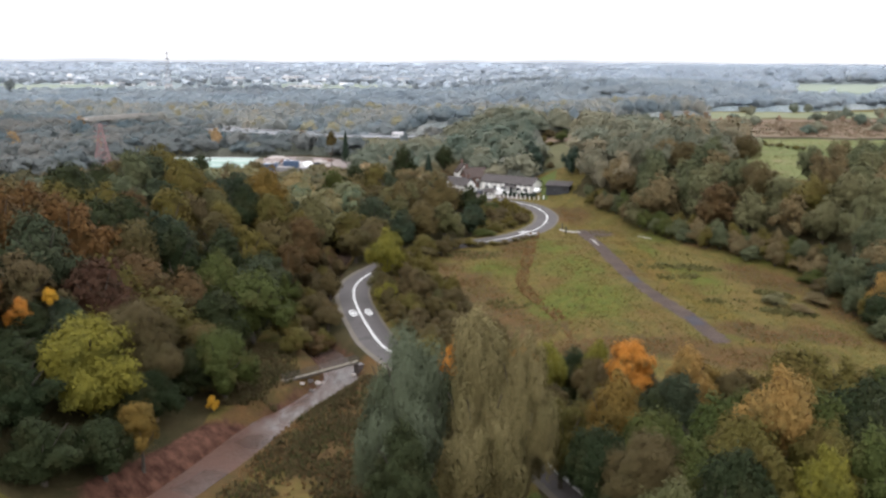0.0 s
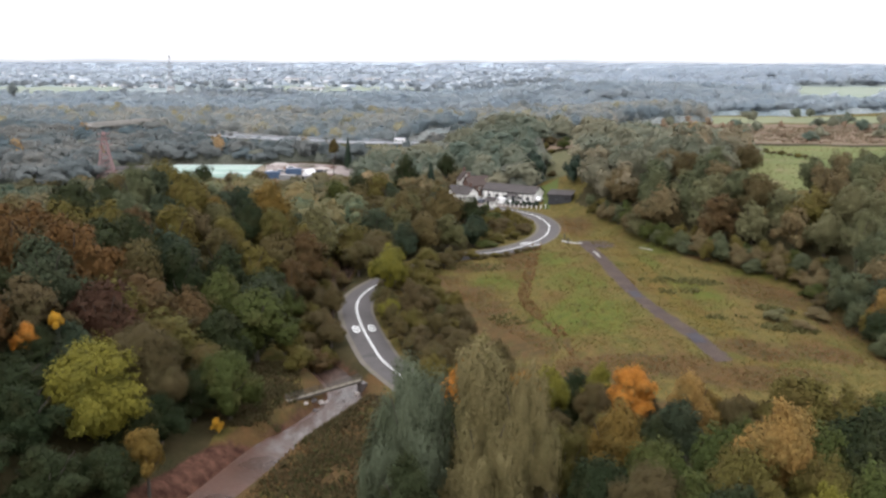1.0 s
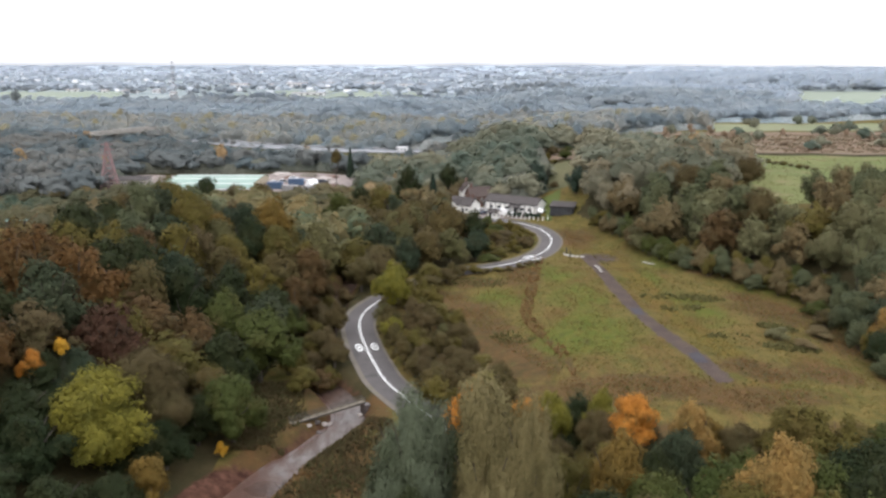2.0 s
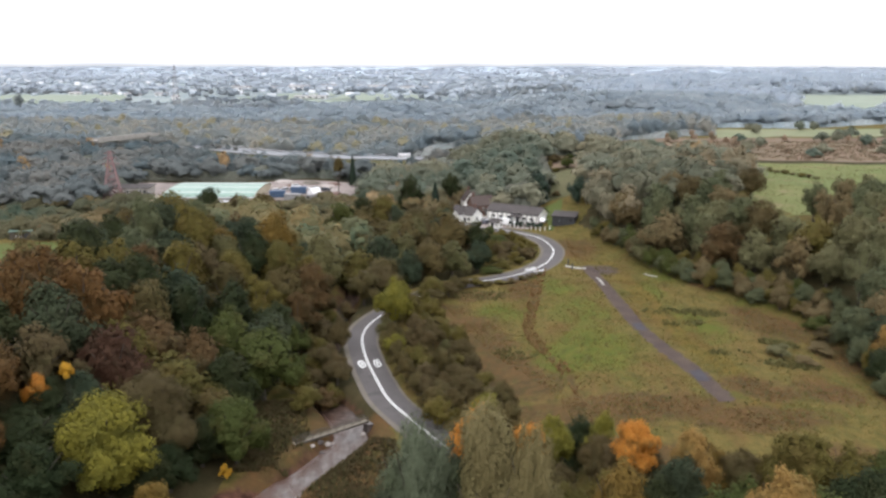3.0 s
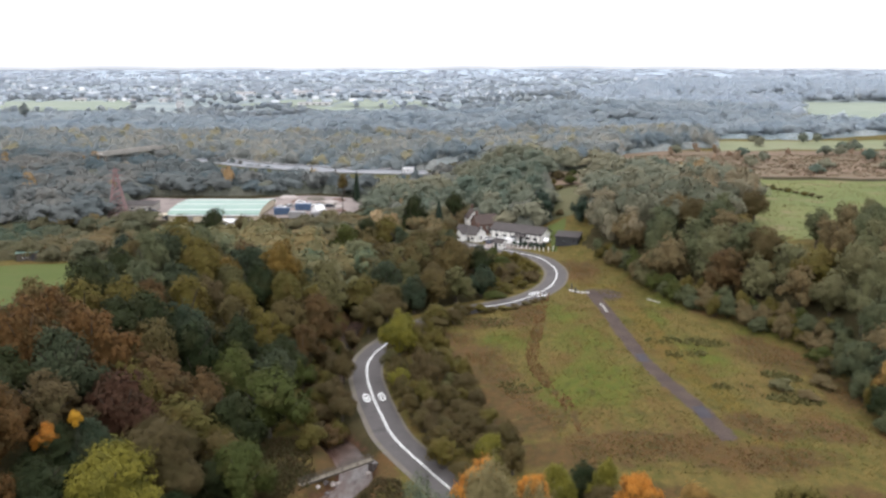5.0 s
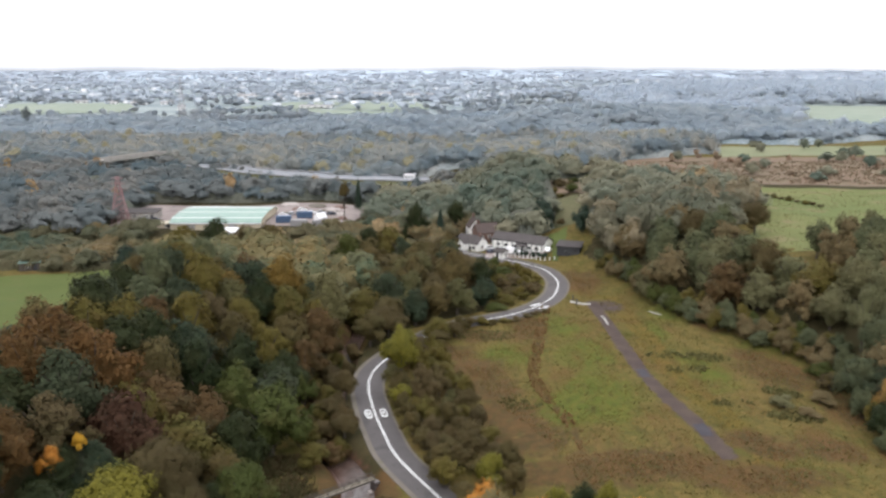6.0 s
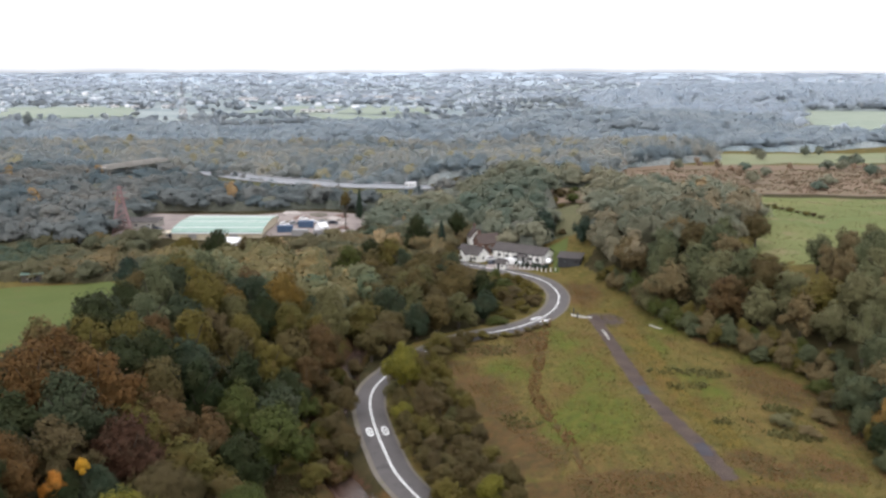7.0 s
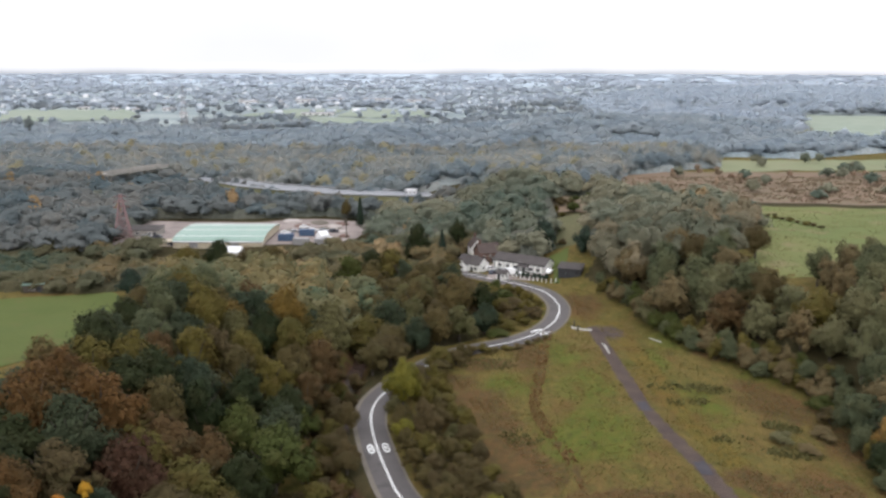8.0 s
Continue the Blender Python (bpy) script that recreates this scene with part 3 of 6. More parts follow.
    if kind not in ("far", "mid"):
        # shoots that stand out of the crown
        pos = np.where(rng.uniform(0, 1, (m, 1)) < 0.07, pos + (way[k] + np.array([0, 0, 0.6])) * rng.uniform(0.0, 0.07, (m, 1)), pos)
    if kind == "willow":
        pos[:, 2] -= np.abs(rng.normal(0, 0.04, m))
    gap = np.full(m, 9.0)
    for b in range(boughs):
        away_b = np.linalg.norm((pos - centre[b]) / squash, axis=1) / size[b]
        gap = np.minimum(gap, np.where(k == b, 9.0, away_b))
    keep = np.where((gap > 0.86) | (rng.uniform(0, 1, m) < 0.04))[0][:n]
    pos, d = pos[keep], d[keep]
    n = len(keep)
    nrm = unit(0.8 * d + 0.45 * unit(pos - mid) + np.array([0, 0, 0.2]) + rng.normal(0, {"far": 0.12, "mid": 0.16}.get(kind, 0.26), (n, 3)))
    along = rng.normal(0, 1, (n, 3))
    s = rng.uniform(0.6, 1.4, n)
    if kind == "willow":
        along = np.array([0, 0, -1.0]) + rng.normal(0, 0.9, (n, 3))
    if kind == "twiggy":
        along = d + np.array([0, 0, 0.5]) + rng.normal(0, 0.45, (n, 3))
    # the body: as far out from the middle as the boughs reach, a little inside the leaves
    look_d, fc = ico(shell)
    rel = (centre - mid) / squash
    dot = look_d @ rel.T
    inner = size[None] ** 2 - (np.sum(rel ** 2, 1)[None] - dot ** 2)
    far_out = np.where(inner > 0, dot + np.sqrt(np.maximum(inner, 0)), 0).max(1)
    body = mid + look_d * np.maximum(far_out * {"twiggy": 0.74, "ragged": 0.76, "willow": 0.83, "mid": 0.86, "far": 0.85}.get(kind, 0.85), 0.05)[:, None] * squash
    pos[:, 2] = np.maximum(pos[:, 2], 0.01)
    wide = 0.5 / np.percentile(np.linalg.norm(pos[:, :2], axis=1), 97)
    high = 1.0 / np.percentile(pos[:, 2], 99.6)
    fit_to = np.array([wide, wide, high])
    body = body * fit_to
    body[:, 2] = np.maximum(body[:, 2], 0.02)
    return pos * fit_to, nrm, along, s, (body, fc)


LEAF_FORM = {"broad": (1.0, 0.8), "round": (1.0, 0.8), "willow": (1.1, 0.65), "twiggy": (2.3, 0.25), "shrub": (1.0, 0.8), "ragged": (1.1, 0.7), "conifer": (1.6, 0.5)}


def leaf_quads(pos, nrm, along, s, form, leaf):
    """Corners of one three-cornered tuft of leaves at each place."""
    v = unit(along - nrm * np.sum(along * nrm, 1, keepdims=True))
    u = np.cross(nrm, v)
    a, b = (leaf * form[0] * s)[:, None], (leaf * form[1] * s)[:, None]
    u, v = u * b, v * a
    return np.stack([pos - 0.8 * v - u * 0.9, pos + 1.25 * v, pos - 0.8 * v + u * 0.9], 1).reshape(-1, 3)


CROWNS = {}


def crown_mesh(kind, variant, level):
    """The crown mesh of a kind of tree; level 0 is the finest."""
    key = (kind, variant, level)
    if key not in CROWNS:
        count, leaf = ((12500, 0.0148), (5600, 0.0200), (2700, 0.0260))[level]
        if kind == "twiggy":
            count = int(count * 1.2)
        if kind == "willow":
            count, leaf = int(count * 3.2), leaf * 0.60
        if kind == "shrub":
            count, leaf = int(count * 0.5), leaf * 1.3
        pos, nrm, along, s, (body, body_fc) = crown_leaves(kind, 100 + variant * 7 + len(kind), count, (4, 3, 3)[level])
        co = leaf_quads(pos, nrm, along, s, LEAF_FORM[kind], leaf)
        fc = np.arange(len(co)).reshape(-1, 3)
        flat = np.zeros(len(fc), bool)
        fc = np.concatenate([fc, body_fc + len(co)])
        co = np.concatenate([co, body])
        flat = np.concatenate([flat, np.ones(len(body_fc), bool)])
        CROWNS[key] = mesh_of("crown", co, fc, flat)
        CROWNS[key].materials.append(LEAF["dark"])
    return CROWNS[key]


TRUNKS = {}


def trunk_mesh(kind):
    """A tapered trunk that divides into limbs, for a tree 1 wide and 1 high."""
    if kind not in TRUNKS:
        rng = random.Random(5 + len(kind))
        bm = bmesh.new()
        if kind == "shrub":
            for i in range(5):
                a = i * 1.26
                rod(bm, (0.02 * math.cos(a), 0.02 * math.sin(a), -0.08), (0.25 * math.cos(a), 0.25 * math.sin(a), 0.5), 0.016, 0.005, 5)
        else:
            top = 0.85 if kind == "conifer" else 0.42
            rod(bm, (0, 0, -0.05), (0.01, 0.0, top * 0.5), 0.042, 0.032, 8)
            rod(bm, (0.01, 0, top * 0.5), (0.0, 0.01, top), 0.032, 0.022, 8)
            if kind != "conifer":
                for i in range(7):
                    a = i * 0.9 + rng.uniform(-0.3, 0.3)
                    z0 = rng.uniform(0.26, 0.42)
                    e = (rng.uniform(0.2, 0.3) * math.cos(a), rng.uniform(0.2, 0.3) * math.sin(a), rng.uniform(0.5, 0.78))
                    rod(bm, (0, 0, z0), e, 0.017, 0.007, 5)
                    rod(bm, e, (e[0] * 1.35, e[1] * 1.35, e[2] + 0.12), 0.007, 0.003, 5)
        me = bpy.data.meshes.new("trunk")
        bm.to_mesh(me)
        bm.free()
        me.materials.append(BARK)
        TRUNKS[kind] = me
    return TRUNKS[kind]


LOOKS = {"dark": "dark green leaves", "green": "mid green leaves", "olive": "olive leaves", "lime": "yellow-green leaves", "gold": "golden autumn leaves",
         "orange": "orange autumn leaves", "amber": "amber autumn leaves", "peach": "faded orange leaves", "russet": "russet autumn leaves", "brown": "dull brown leaves", "rust": "rust-brown autumn leaves", "maroon": "dull reddish brown leaves",
         "bare": "thin brown twigs", "silver": "grey-green leaves", "straw": "faded olive leaves", "conifer": "blackish green needles", "teal": "cool dark green leaves", "sage": "greyish olive leaves", "umber": "greyish brown leaves", "misty": "haze-paled green leaves", "ash": "pale olive-grey leaves", "hazel": "pale greyish brown leaves", "alder": "cool grey-green leaves"}
PLANTED = []
TREE_RNG = random.Random(11)


def tree(x, y, top, wide, kind, look_of, group, where, name=""):
    """A tree with trunk and crown, whose tip stands at the height top."""
    z = ground_z(x, y)
    h = max(top - z, 1.0)
    far = math.hypot(x, y)
    level = 0 if far < 118 else (1 if far < 200 else 2)
    name = name or {"willow": "willow_tree", "conifer": "conifer_tree", "shrub": "shrub", "twiggy": "bare_tree"}.get(kind, "broadleaf_tree")
    word = "shrub" if kind == "shrub" else "tree"
    article = {"willow": "tall willow tree", "conifer": "slender conifer tree", "shrub": "low shrub", "twiggy": "bare-branched tree"}.get(kind, "broadleaf tree")
    ob = new(name)
    tagged(ob, "%s with %s %s" % (article, LOOKS[look_of], where), word, group)
    ob.matrix_world = Matrix.Translation((x, y, z)) @ Matrix.Rotation(TREE_RNG.uniform(0, 6.28), 4, "Z") @ Matrix.Diagonal((wide, wide, h, 1))
    part("trunk", trunk_mesh(kind if kind in ("shrub", "conifer") else "tree"), BARK, ob)
    crown = part("crown", crown_mesh(kind, TREE_RNG.randrange(4), level), None, ob)
    if kind in ("broad", "round", "ragged", "twiggy"):
        deep = min(1.0, 1.2 * wide / h)
        crown.matrix_local = Matrix.Translation((0, 0, 1 - deep)) @ Matrix.Diagonal((1, 1, deep, 1))
    crown.material_slots[0].link = "OBJECT"
    crown.material_slots[0].material = LEAF[look_of]
    PLANTED.append((x, y, wide))
    return ob


def plant(poly, gap, tall, wide, mix, group, where, seed, kinds=("broad", "round", "ragged"), limit=400):
    """Trees scattered over a piece of wood, clear of those that stand already."""
    rng = random.Random(seed)
    looks = [k for k, c in mix for _ in range(c)]
    xs, ys = [p[0] for p in poly], [p[1] for p in poly]
    made = 0
    for _ in range(6000):
        x, y = rng.uniform(min(xs), max(xs)), rng.uniform(min(ys), max(ys))
        w = rng.uniform(*wide)
        h = rng.uniform(*tall)
        look_of, kind = rng.choice(looks), rng.choice(kinds)
        if made >= limit or abs(x + 0.5) > 0.56 * y + 7 or not inside(np.array([x]), np.array([y]), poly)[0]:
            continue
        if any((x - a) ** 2 + (y - b) ** 2 < (gap * 0.5 + 0.30 * c) ** 2 for a, b, c in PLANTED):
            continue
        if look_of == "bare":
            kind = "twiggy"
        tree(x, y, ground_z(x, y) + h, w, kind, look_of, group, where)
        made += 1
    return made


HILL, NEAR, BANK, BELT, MID = "trees of the hillside wood", "trees of the near wood", "trees of the wooded bank", "shrubs beside the road", "trees round the inn"
for row in ((-41.4, 92.0, 17.0, 12.5, "round", "lime"), (-40.2, 102.5, 15.6, 12.5, "twiggy", "bare"), (-51.5, 97.0, 17.8, 3.4, "ragged", "orange"), (-48.8, 99.4, 18.4, 2.2, "ragged", "gold"), (-51.0, 98.4, 16.6, 8.5, "broad", "dark"), (-48.2, 101.0, 16.6, 7.5, "broad", "teal"), (-38.0, 94.5, 9.5, 8.0, "broad", "dark"), (-44.5, 99.5, 14.5, 9.0, "broad", "dark"), (-50.0, 91.0, 15.6, 10.0, "broad", "dark"), (-35.8, 97.0, 9.0, 8.0, "broad", "dark"), (-37.6, 100.5, 12.4, 9.5, "twiggy", "bare"), (-34.0, 105.0, 8.6, 8.0, "broad", "dark"), (-33.0, 110.5, 10.0, 9.0, "round", "umber"),
            (-47.0, 109.5, 19.6, 10.5, "round", "maroon"), (-62.0, 114.5, 29.2, 12.0, "broad", "rust"), (-55.0, 119.5, 26.8, 12.5, "broad", "rust"), (-62.5, 124.0, 28.0, 11.0, "broad", "rust"), (-52.0, 137.0, 23.6, 9.5, "round", "dark"),
            (-44.2, 133.5, 19.6, 10.5, "broad", "dark"), (-37.3, 134.0, 15.0, 10.0, "round", "green")):
    tree(*row, HILL, "on the wooded slope")
for row in ((-48.0, 158.0, 21.0, 9.5, "broad", "brown"), (-53.5, 169.0, 26.5, 10.5, "round", "olive"), (-38.4, 180.0, 23.2, 9.0, "round", "amber"), (-41.5, 170.5, 20.6, 9.5, "broad", "dark"), (-35.6, 171.0, 18.6, 9.0, "broad", "olive"), (-44.0, 180.0, 22.0, 8.0, "round", "teal"), (-31.0, 176.0, 14.2, 9.5, "ragged", "olive"),
            (-32.5, 153.0, 10.5, 9.0, "broad", "dark"), (-29.6, 106.5, 10.6, 9.5, "broad", "green"), (-60.0, 177.0, 28.0, 10.0, "broad", "olive"), (-67.0, 160.5, 26.0, 10.0, "broad", "dark"),
            (-34.0, 119.0, 12.5, 9.0, "broad", "dark"), (-45.8, 84.0, 15.0, 9.0, "broad", "dark"), (-40.5, 77.5, 11.0, 9.0, "broad", "dark"), (-47.5, 77.0, 14.0, 9.0, "round", "dark"), (-33.6, 86.0, 9.2, 6.0, "ragged", "amber"), (-36.2, 82.0, 8.8, 7.0, "broad", "dark"), (-33.0, 142.0, 12.5, 9.0, "round", "dark")):
    tree(*row, HILL, "on the wooded slope")
tree(-30.2, 102.4, ground_z(-30.2, 102.4) + 2.4, 1.9, "ragged", "gold", HILL, "above the red river bank")
for row in ((-3.4, 77.0, 20.6, 10.4, "willow", "silver"), (3.9, 77.5, 22.4, 11.5, "willow", "straw"), (7.8, 76.0, 20.6, 7.5, "willow", "straw"), (0.6, 85.0, 13.0, 7.0, "broad", "dark"), (-0.4, 92.0, 8.5, 6.0, "broad", "olive"), (-3.2, 68.5, 14.6, 8.0, "broad", "dark"), (3.2, 91.0, 16.2, 7.0, "broad", "orange"), (9.2, 92.5, 13.4, 5.4, "broad", "orange"),
            (12.6, 97.0, 12.4, 6.4, "broad", "lime"), (17.2, 104.0, 9.0, 7.4, "broad", "dark"), (19.6, 100.0, 11.6, 5.4, "ragged", "lime"), (17.6, 91.5, 12.4, 5.6, "twiggy", "bare"), (21.2, 88.6, 15.6, 5.4, "round", "orange"), (22.0, 90.0, 13.4, 6.0, "twiggy", "brown"), (19.0, 89.6, 12.6, 5.6, "broad", "brown"),
            (26.9, 86.5, 15.8, 7.4, "broad", "peach"), (25.0, 83.5, 13.6, 7.0, "round", "teal"), (29.2, 88.5, 12.8, 7.0, "twiggy", "amber"), (33.0, 87.0, 12.6, 7.0, "twiggy", "bare"), (38.3, 84.5, 16.4, 9.5, "broad", "olive"), (43.0, 83.0, 15.6, 9.0, "broad", "olive"), (47.5, 82.0, 15.4, 9.0, "broad", "green")):
    tree(*row, NEAR, "in the near wood")
for row in ((17.6, 78.5, 15.6, 8.4, "ragged", "amber"), (15.0, 72.0, 12.6, 8.0, "broad", "dark"), (20.6, 73.5, 13.6, 8.0, "broad", "green"), (25.6, 72.5, 15.6, 8.6, "broad", "green"), (29.8, 68.5, 20.2, 7.8, "broad", "peach"), (26.0, 66.0, 16.6, 8.0, "broad", "olive"), (35.2, 76.0, 15.4, 8.0, "broad", "olive"), (34.6, 70.0, 16.8, 8.6, "broad", "green"),
            (42.0, 76.5, 16.2, 10.0, "round", "dark"), (18.0, 66.5, 14.9, 8.4, "twiggy", "bare"), (23.0, 59.0, 17.0, 7.6, "broad", "dark"), (29.6, 58.0, 17.6, 6.0, "ragged", "lime"), (26.6, 60.5, 16.4, 6.4, "broad", "olive"), (17.4, 57.5, 15.4, 6.6, "broad", "sage"), (12.6, 62.0, 11.0, 7.4, "broad", "dark"), (9.0, 67.5, 8.4, 6.0, "broad", "green"),
            (32.4, 64.0, 17.2, 6.4, "broad", "olive"), (35.6, 62.5, 17.4, 8.6, "broad", "green"), (39.5, 69.0, 17.0, 9.0, "broad", "dark"), (21.5, 66.0, 14.6, 7.0, "broad", "green"), (13.0, 82.5, 11.2, 7.6, "broad", "olive"), (21.8, 80.5, 13.0, 7.0, "broad", "dark"), (30.6, 78.5, 13.6, 8.0, "broad", "green"), (12.5, 88.5, 10.0, 6.0, "twiggy", "bare")):
    tree(*row, NEAR, "in the near wood")
for row in ((52.8, 218.5, 12.4, 9.0, "broad", "ash"), (67.8, 250.0, 23.0, 12.0, "broad", "hazel"), (67.4, 202.0, 16.8, 12.5, "broad", "russet"), (57.2, 218.0, 16.6, 14.0, "broad", "hazel"), (84.0, 180.0, 17.0, 9.0, "broad", "ash"),
            (91.5, 185.0, 21.8, 9.0, "round", "ash"), (86.0, 169.0, 18.8, 8.0, "ragged", "ash"), (84.5, 158.5, 16.5, 9.0, "broad", "alder"), (77.0, 141.0, 10.0, 6.0, "ragged", "peach"), (80.0, 138.0, 11.0, 8.0, "broad", "alder"), (77.0, 151.0, 10.5, 9.0, "broad", "alder"), (79.5, 144.5, 11.0, 9.0, "round", "teal"), (74.5, 135.0, 8.0, 7.5, "broad", "dark"), (82.5, 151.5, 13.5, 10.0, "broad", "hazel"), (77.5, 129.0, 8.4, 8.0, "broad", "teal"), (72.5, 129.5, 5.5, 6.0, "broad", "alder")):
    tree(*row, BANK, "beside the meadow")
for row in ((-10.9, 158.0, 14.2, 8.2, "broad", "lime"), (-4.0, 187.0, 6.6, 7.0, "broad", "olive"), (-0.6, 222.0, 15.4, 12.0, "round", "umber"), (-11.3, 219.0, 14.0, 9.0, "broad", "umber"), (3.6, 226.0, 11.5, 9.0, "broad", "brown"), (-5.6, 214.0, 10.0, 9.0, "twiggy", "bare"), (9.8, 232.0, 6.6, 7.0, "broad", "olive"),
            (-7.5, 163.0, 9.0, 6.0, "broad", "olive"), (-6.0, 150.0, 9.0, 7.0, "broad", "brown"), (-20.6, 259.0, 14.0, 10.0, "round", "olive"), (7.6, 224.5, 12.5, 8.0, "broad", "dark"), (-28.0, 262.0, 13.0, 9.0, "broad", "dark")):
    tree(*row, BELT, "beside the winding road")
for row in ((32.2, 297.0, 17.2, 11.5, "broad", "conifer"), (44.0, 281.0, 17.4, 8.0, "broad", "conifer"), (-41.6, 358.0, 15.4, 5.0, "conifer", "conifer"), (-14.0, 290.0, 16.5, 12.0, "broad", "dark"), (0.5, 304.0, 15.0, 8.0, "broad", "dark"),
            (-76.7, 262.0, 15.8, 10.0, "round", "dark"), (-87.0, 261.0, 14.0, 10.0, "round", "olive"), (-67.0, 261.0, 13.8, 10.0, "round", "brown"), (-59.0, 261.0, 14.4, 9.5, "round", "umber"), (-96.5, 238.0, 12.5, 8.0, "broad", "conifer"), (-8.0, 240.0, 9.5, 9.0, "broad", "brown"), (3.0, 243.0, 9.0, 9.5, "round", "brown"), (-2.0, 267.0, 11.0, 9.0, "broad", "umber"), (-13.0, 247.0, 10.0, 9.0, "round", "umber"), (-5.0, 296.0, 13.0, 6.0, "conifer", "conifer"), (-9.6, 262.0, 9.0, 5.0, "round", "teal"), (-44.5, 333.0, 17.5, 5.5, "broad", "umber"), (-352.0, 690.0, 28.0, 9.0, "broad", "misty")):
    tree(*row, MID, "seen beyond the wood")

HILLNEAR = [(-54, 76), (-53, 104), (-32, 114)] + [(x, min(y, 203)) for x, y in HILLSIDE[3:]]
BANKNEAR = [(x, min(y, 247)) for x, y in RIGHTBANK]
HILLMIX = (("dark", 10), ("teal", 11), ("green", 2), ("olive", 4), ("brown", 6), ("umber", 4), ("russet", 4), ("rust", 1), ("bare", 1))
HILLNEAREST = [(x, min(y, 148)) for x, y in HILLNEAR]
HILLBEYOND = [(x, max(y, 148)) for x, y in HILLNEAR]
plant(HILLNEAREST, 6.2, (9.5, 13.5), (9.0, 13.5), HILLMIX, HILL, "on the wooded slope", 3, limit=110)
# paler leaf looks on the farther slope stand in for haze
plant(HILLBEYOND, 6.2, (9.5, 13.5), (9.0, 13.5), (("teal", 7), ("alder", 6), ("sage", 6), ("olive", 5), ("umber", 4), ("olive", 2), ("russet", 4), ("amber", 2), ("bare", 1)), HILL, "on the wooded slope", 13, limit=110)
plant(BYROAD, 6.4, (7.5, 11.5), (8.5, 11.5), (("teal", 4), ("sage", 5), ("umber", 5), ("bare", 4), ("green", 1)), BELT, "beside the winding road", 4, limit=45)
BANKFOOT = [(43, 253), (45, 246), (50, 229), (54.5, 205), (59, 190), (68, 181), (75, 167), (75, 152), (72.5, 140), (70, 128), (77, 126), (79, 140), (81, 153), (82, 172), (74, 188), (65, 198), (60, 212), (54, 232), (48, 250)]
plant(BANKFOOT, 2.6, (3.2, 6.0), (4.2, 6.2), (("green", 3), ("olive", 5), ("hazel", 4), ("alder", 5)), BANK, "beside the meadow", 25, ("shrub", "broad"), 85)
plant([(66, 192), (70, 182), (76, 172), (76, 152), (74, 138), (80, 136), (84, 152), (84, 174), (74, 190)], 5.4, (10.0, 13.5), (8.5, 11.0), (("alder", 5), ("hazel", 5), ("ash", 4), ("olive", 3)), BANK, "beside the meadow", 44, limit=16)
plant(BANKNEAR, 6.8, (10.0, 14.0), (9.5, 13.5), (("alder", 7), ("ash", 6), ("hazel", 6), ("bare", 2), ("olive", 1)), BANK, "beside the meadow", 5, limit=130)
plant([(90, 208), (98, 198), (112, 192), (126, 226), (100, 226)], 7.0, (9.5, 13.0), (7.0, 9.5), (("ash", 4), ("hazel", 5), ("alder", 2)), BANK, "beside the pasture", 15, limit=16)
# darker leaf mix in front stands in for shade low in the wood
plant([(9, 60), (20, 48), (60, 48), (64, 76), (12, 76)], 6.2, (9.0, 12.5), (6.5, 9.0), (("dark", 6), ("green", 4), ("olive", 3), ("brown", 2)), NEAR, "in the near wood", 36, limit=20)
plant(NEARWOOD, 6.2, (8.5, 11.5), (6.5, 9.0), (("olive", 1), ("green", 4), ("olive", 7), ("brown", 1), ("lime", 6), ("straw", 1), ("amber", 2)), NEAR, "in the near wood", 6, limit=40)
plant([(34, 292), (46, 290), (54, 322), (60, 352), (42, 366), (38, 322)], 4.5, (1.5, 4.0), (3.5, 6.5), (("olive", 3), ("brown", 3), ("green", 2), ("dark", 1)), MID, "on the slope above the inn", 26, ("shrub", "round"), 16)
# shrub belts and single bushes
ROADBELT = [(-5, 122), (0, 113), (9, 115), (9, 126), (5, 137), (2, 150), (-2, 164), (-3, 182), (2, 194), (-4, 190), (-10, 176), (-13, 166), (-12, 154), (-10, 142), (-6, 130)]
plant(ROADBELT, 3.4, (2.5, 6.0), (4.0, 6.5), (("olive", 6), ("umber", 4), ("bare", 4), ("brown", 3), ("lime", 2), ("sage", 1)), BELT, "beside the winding road", 7, ("shrub", "ragged"), 75)
SCRUB = [(9, 208), (19, 217), (24, 232), (23, 246), (14, 257), (4, 258), (6, 238), (11, 224)]
plant(SCRUB, 3.4, (1.8, 4.2), (4.0, 6.5), (("olive", 6), ("brown", 3), ("green", 3)), BELT, "inside the road bend", 17, ("shrub", "broad"), 30)
RIVERSIDE = [(-28, 126), (-22, 124), (-19, 133), (-21, 148), (-22, 168), (-23, 180), (-29, 180), (-30, 150)]
plant(RIVERSIDE, 3.4, (3.0, 6.5), (4.0, 6.0), (("olive", 4), ("brown", 4), ("green", 2), ("bare", 2)), BELT, "beside the stream", 8, ("shrub", "broad"), 26)
for i in range(11):
    x, y = 119.3 + i * 1.0 + 0.8 * math.sin(i * 2.1), 316.4 - i * 2.2
    tree(x, y, ground_z(x, y) + 1.3 + 0.5 * math.sin(i * 1.7), 3.2, "shrub", ("brown", "sage", "olive")[i % 3], "bushes of the broken field hedge", "on the pasture")
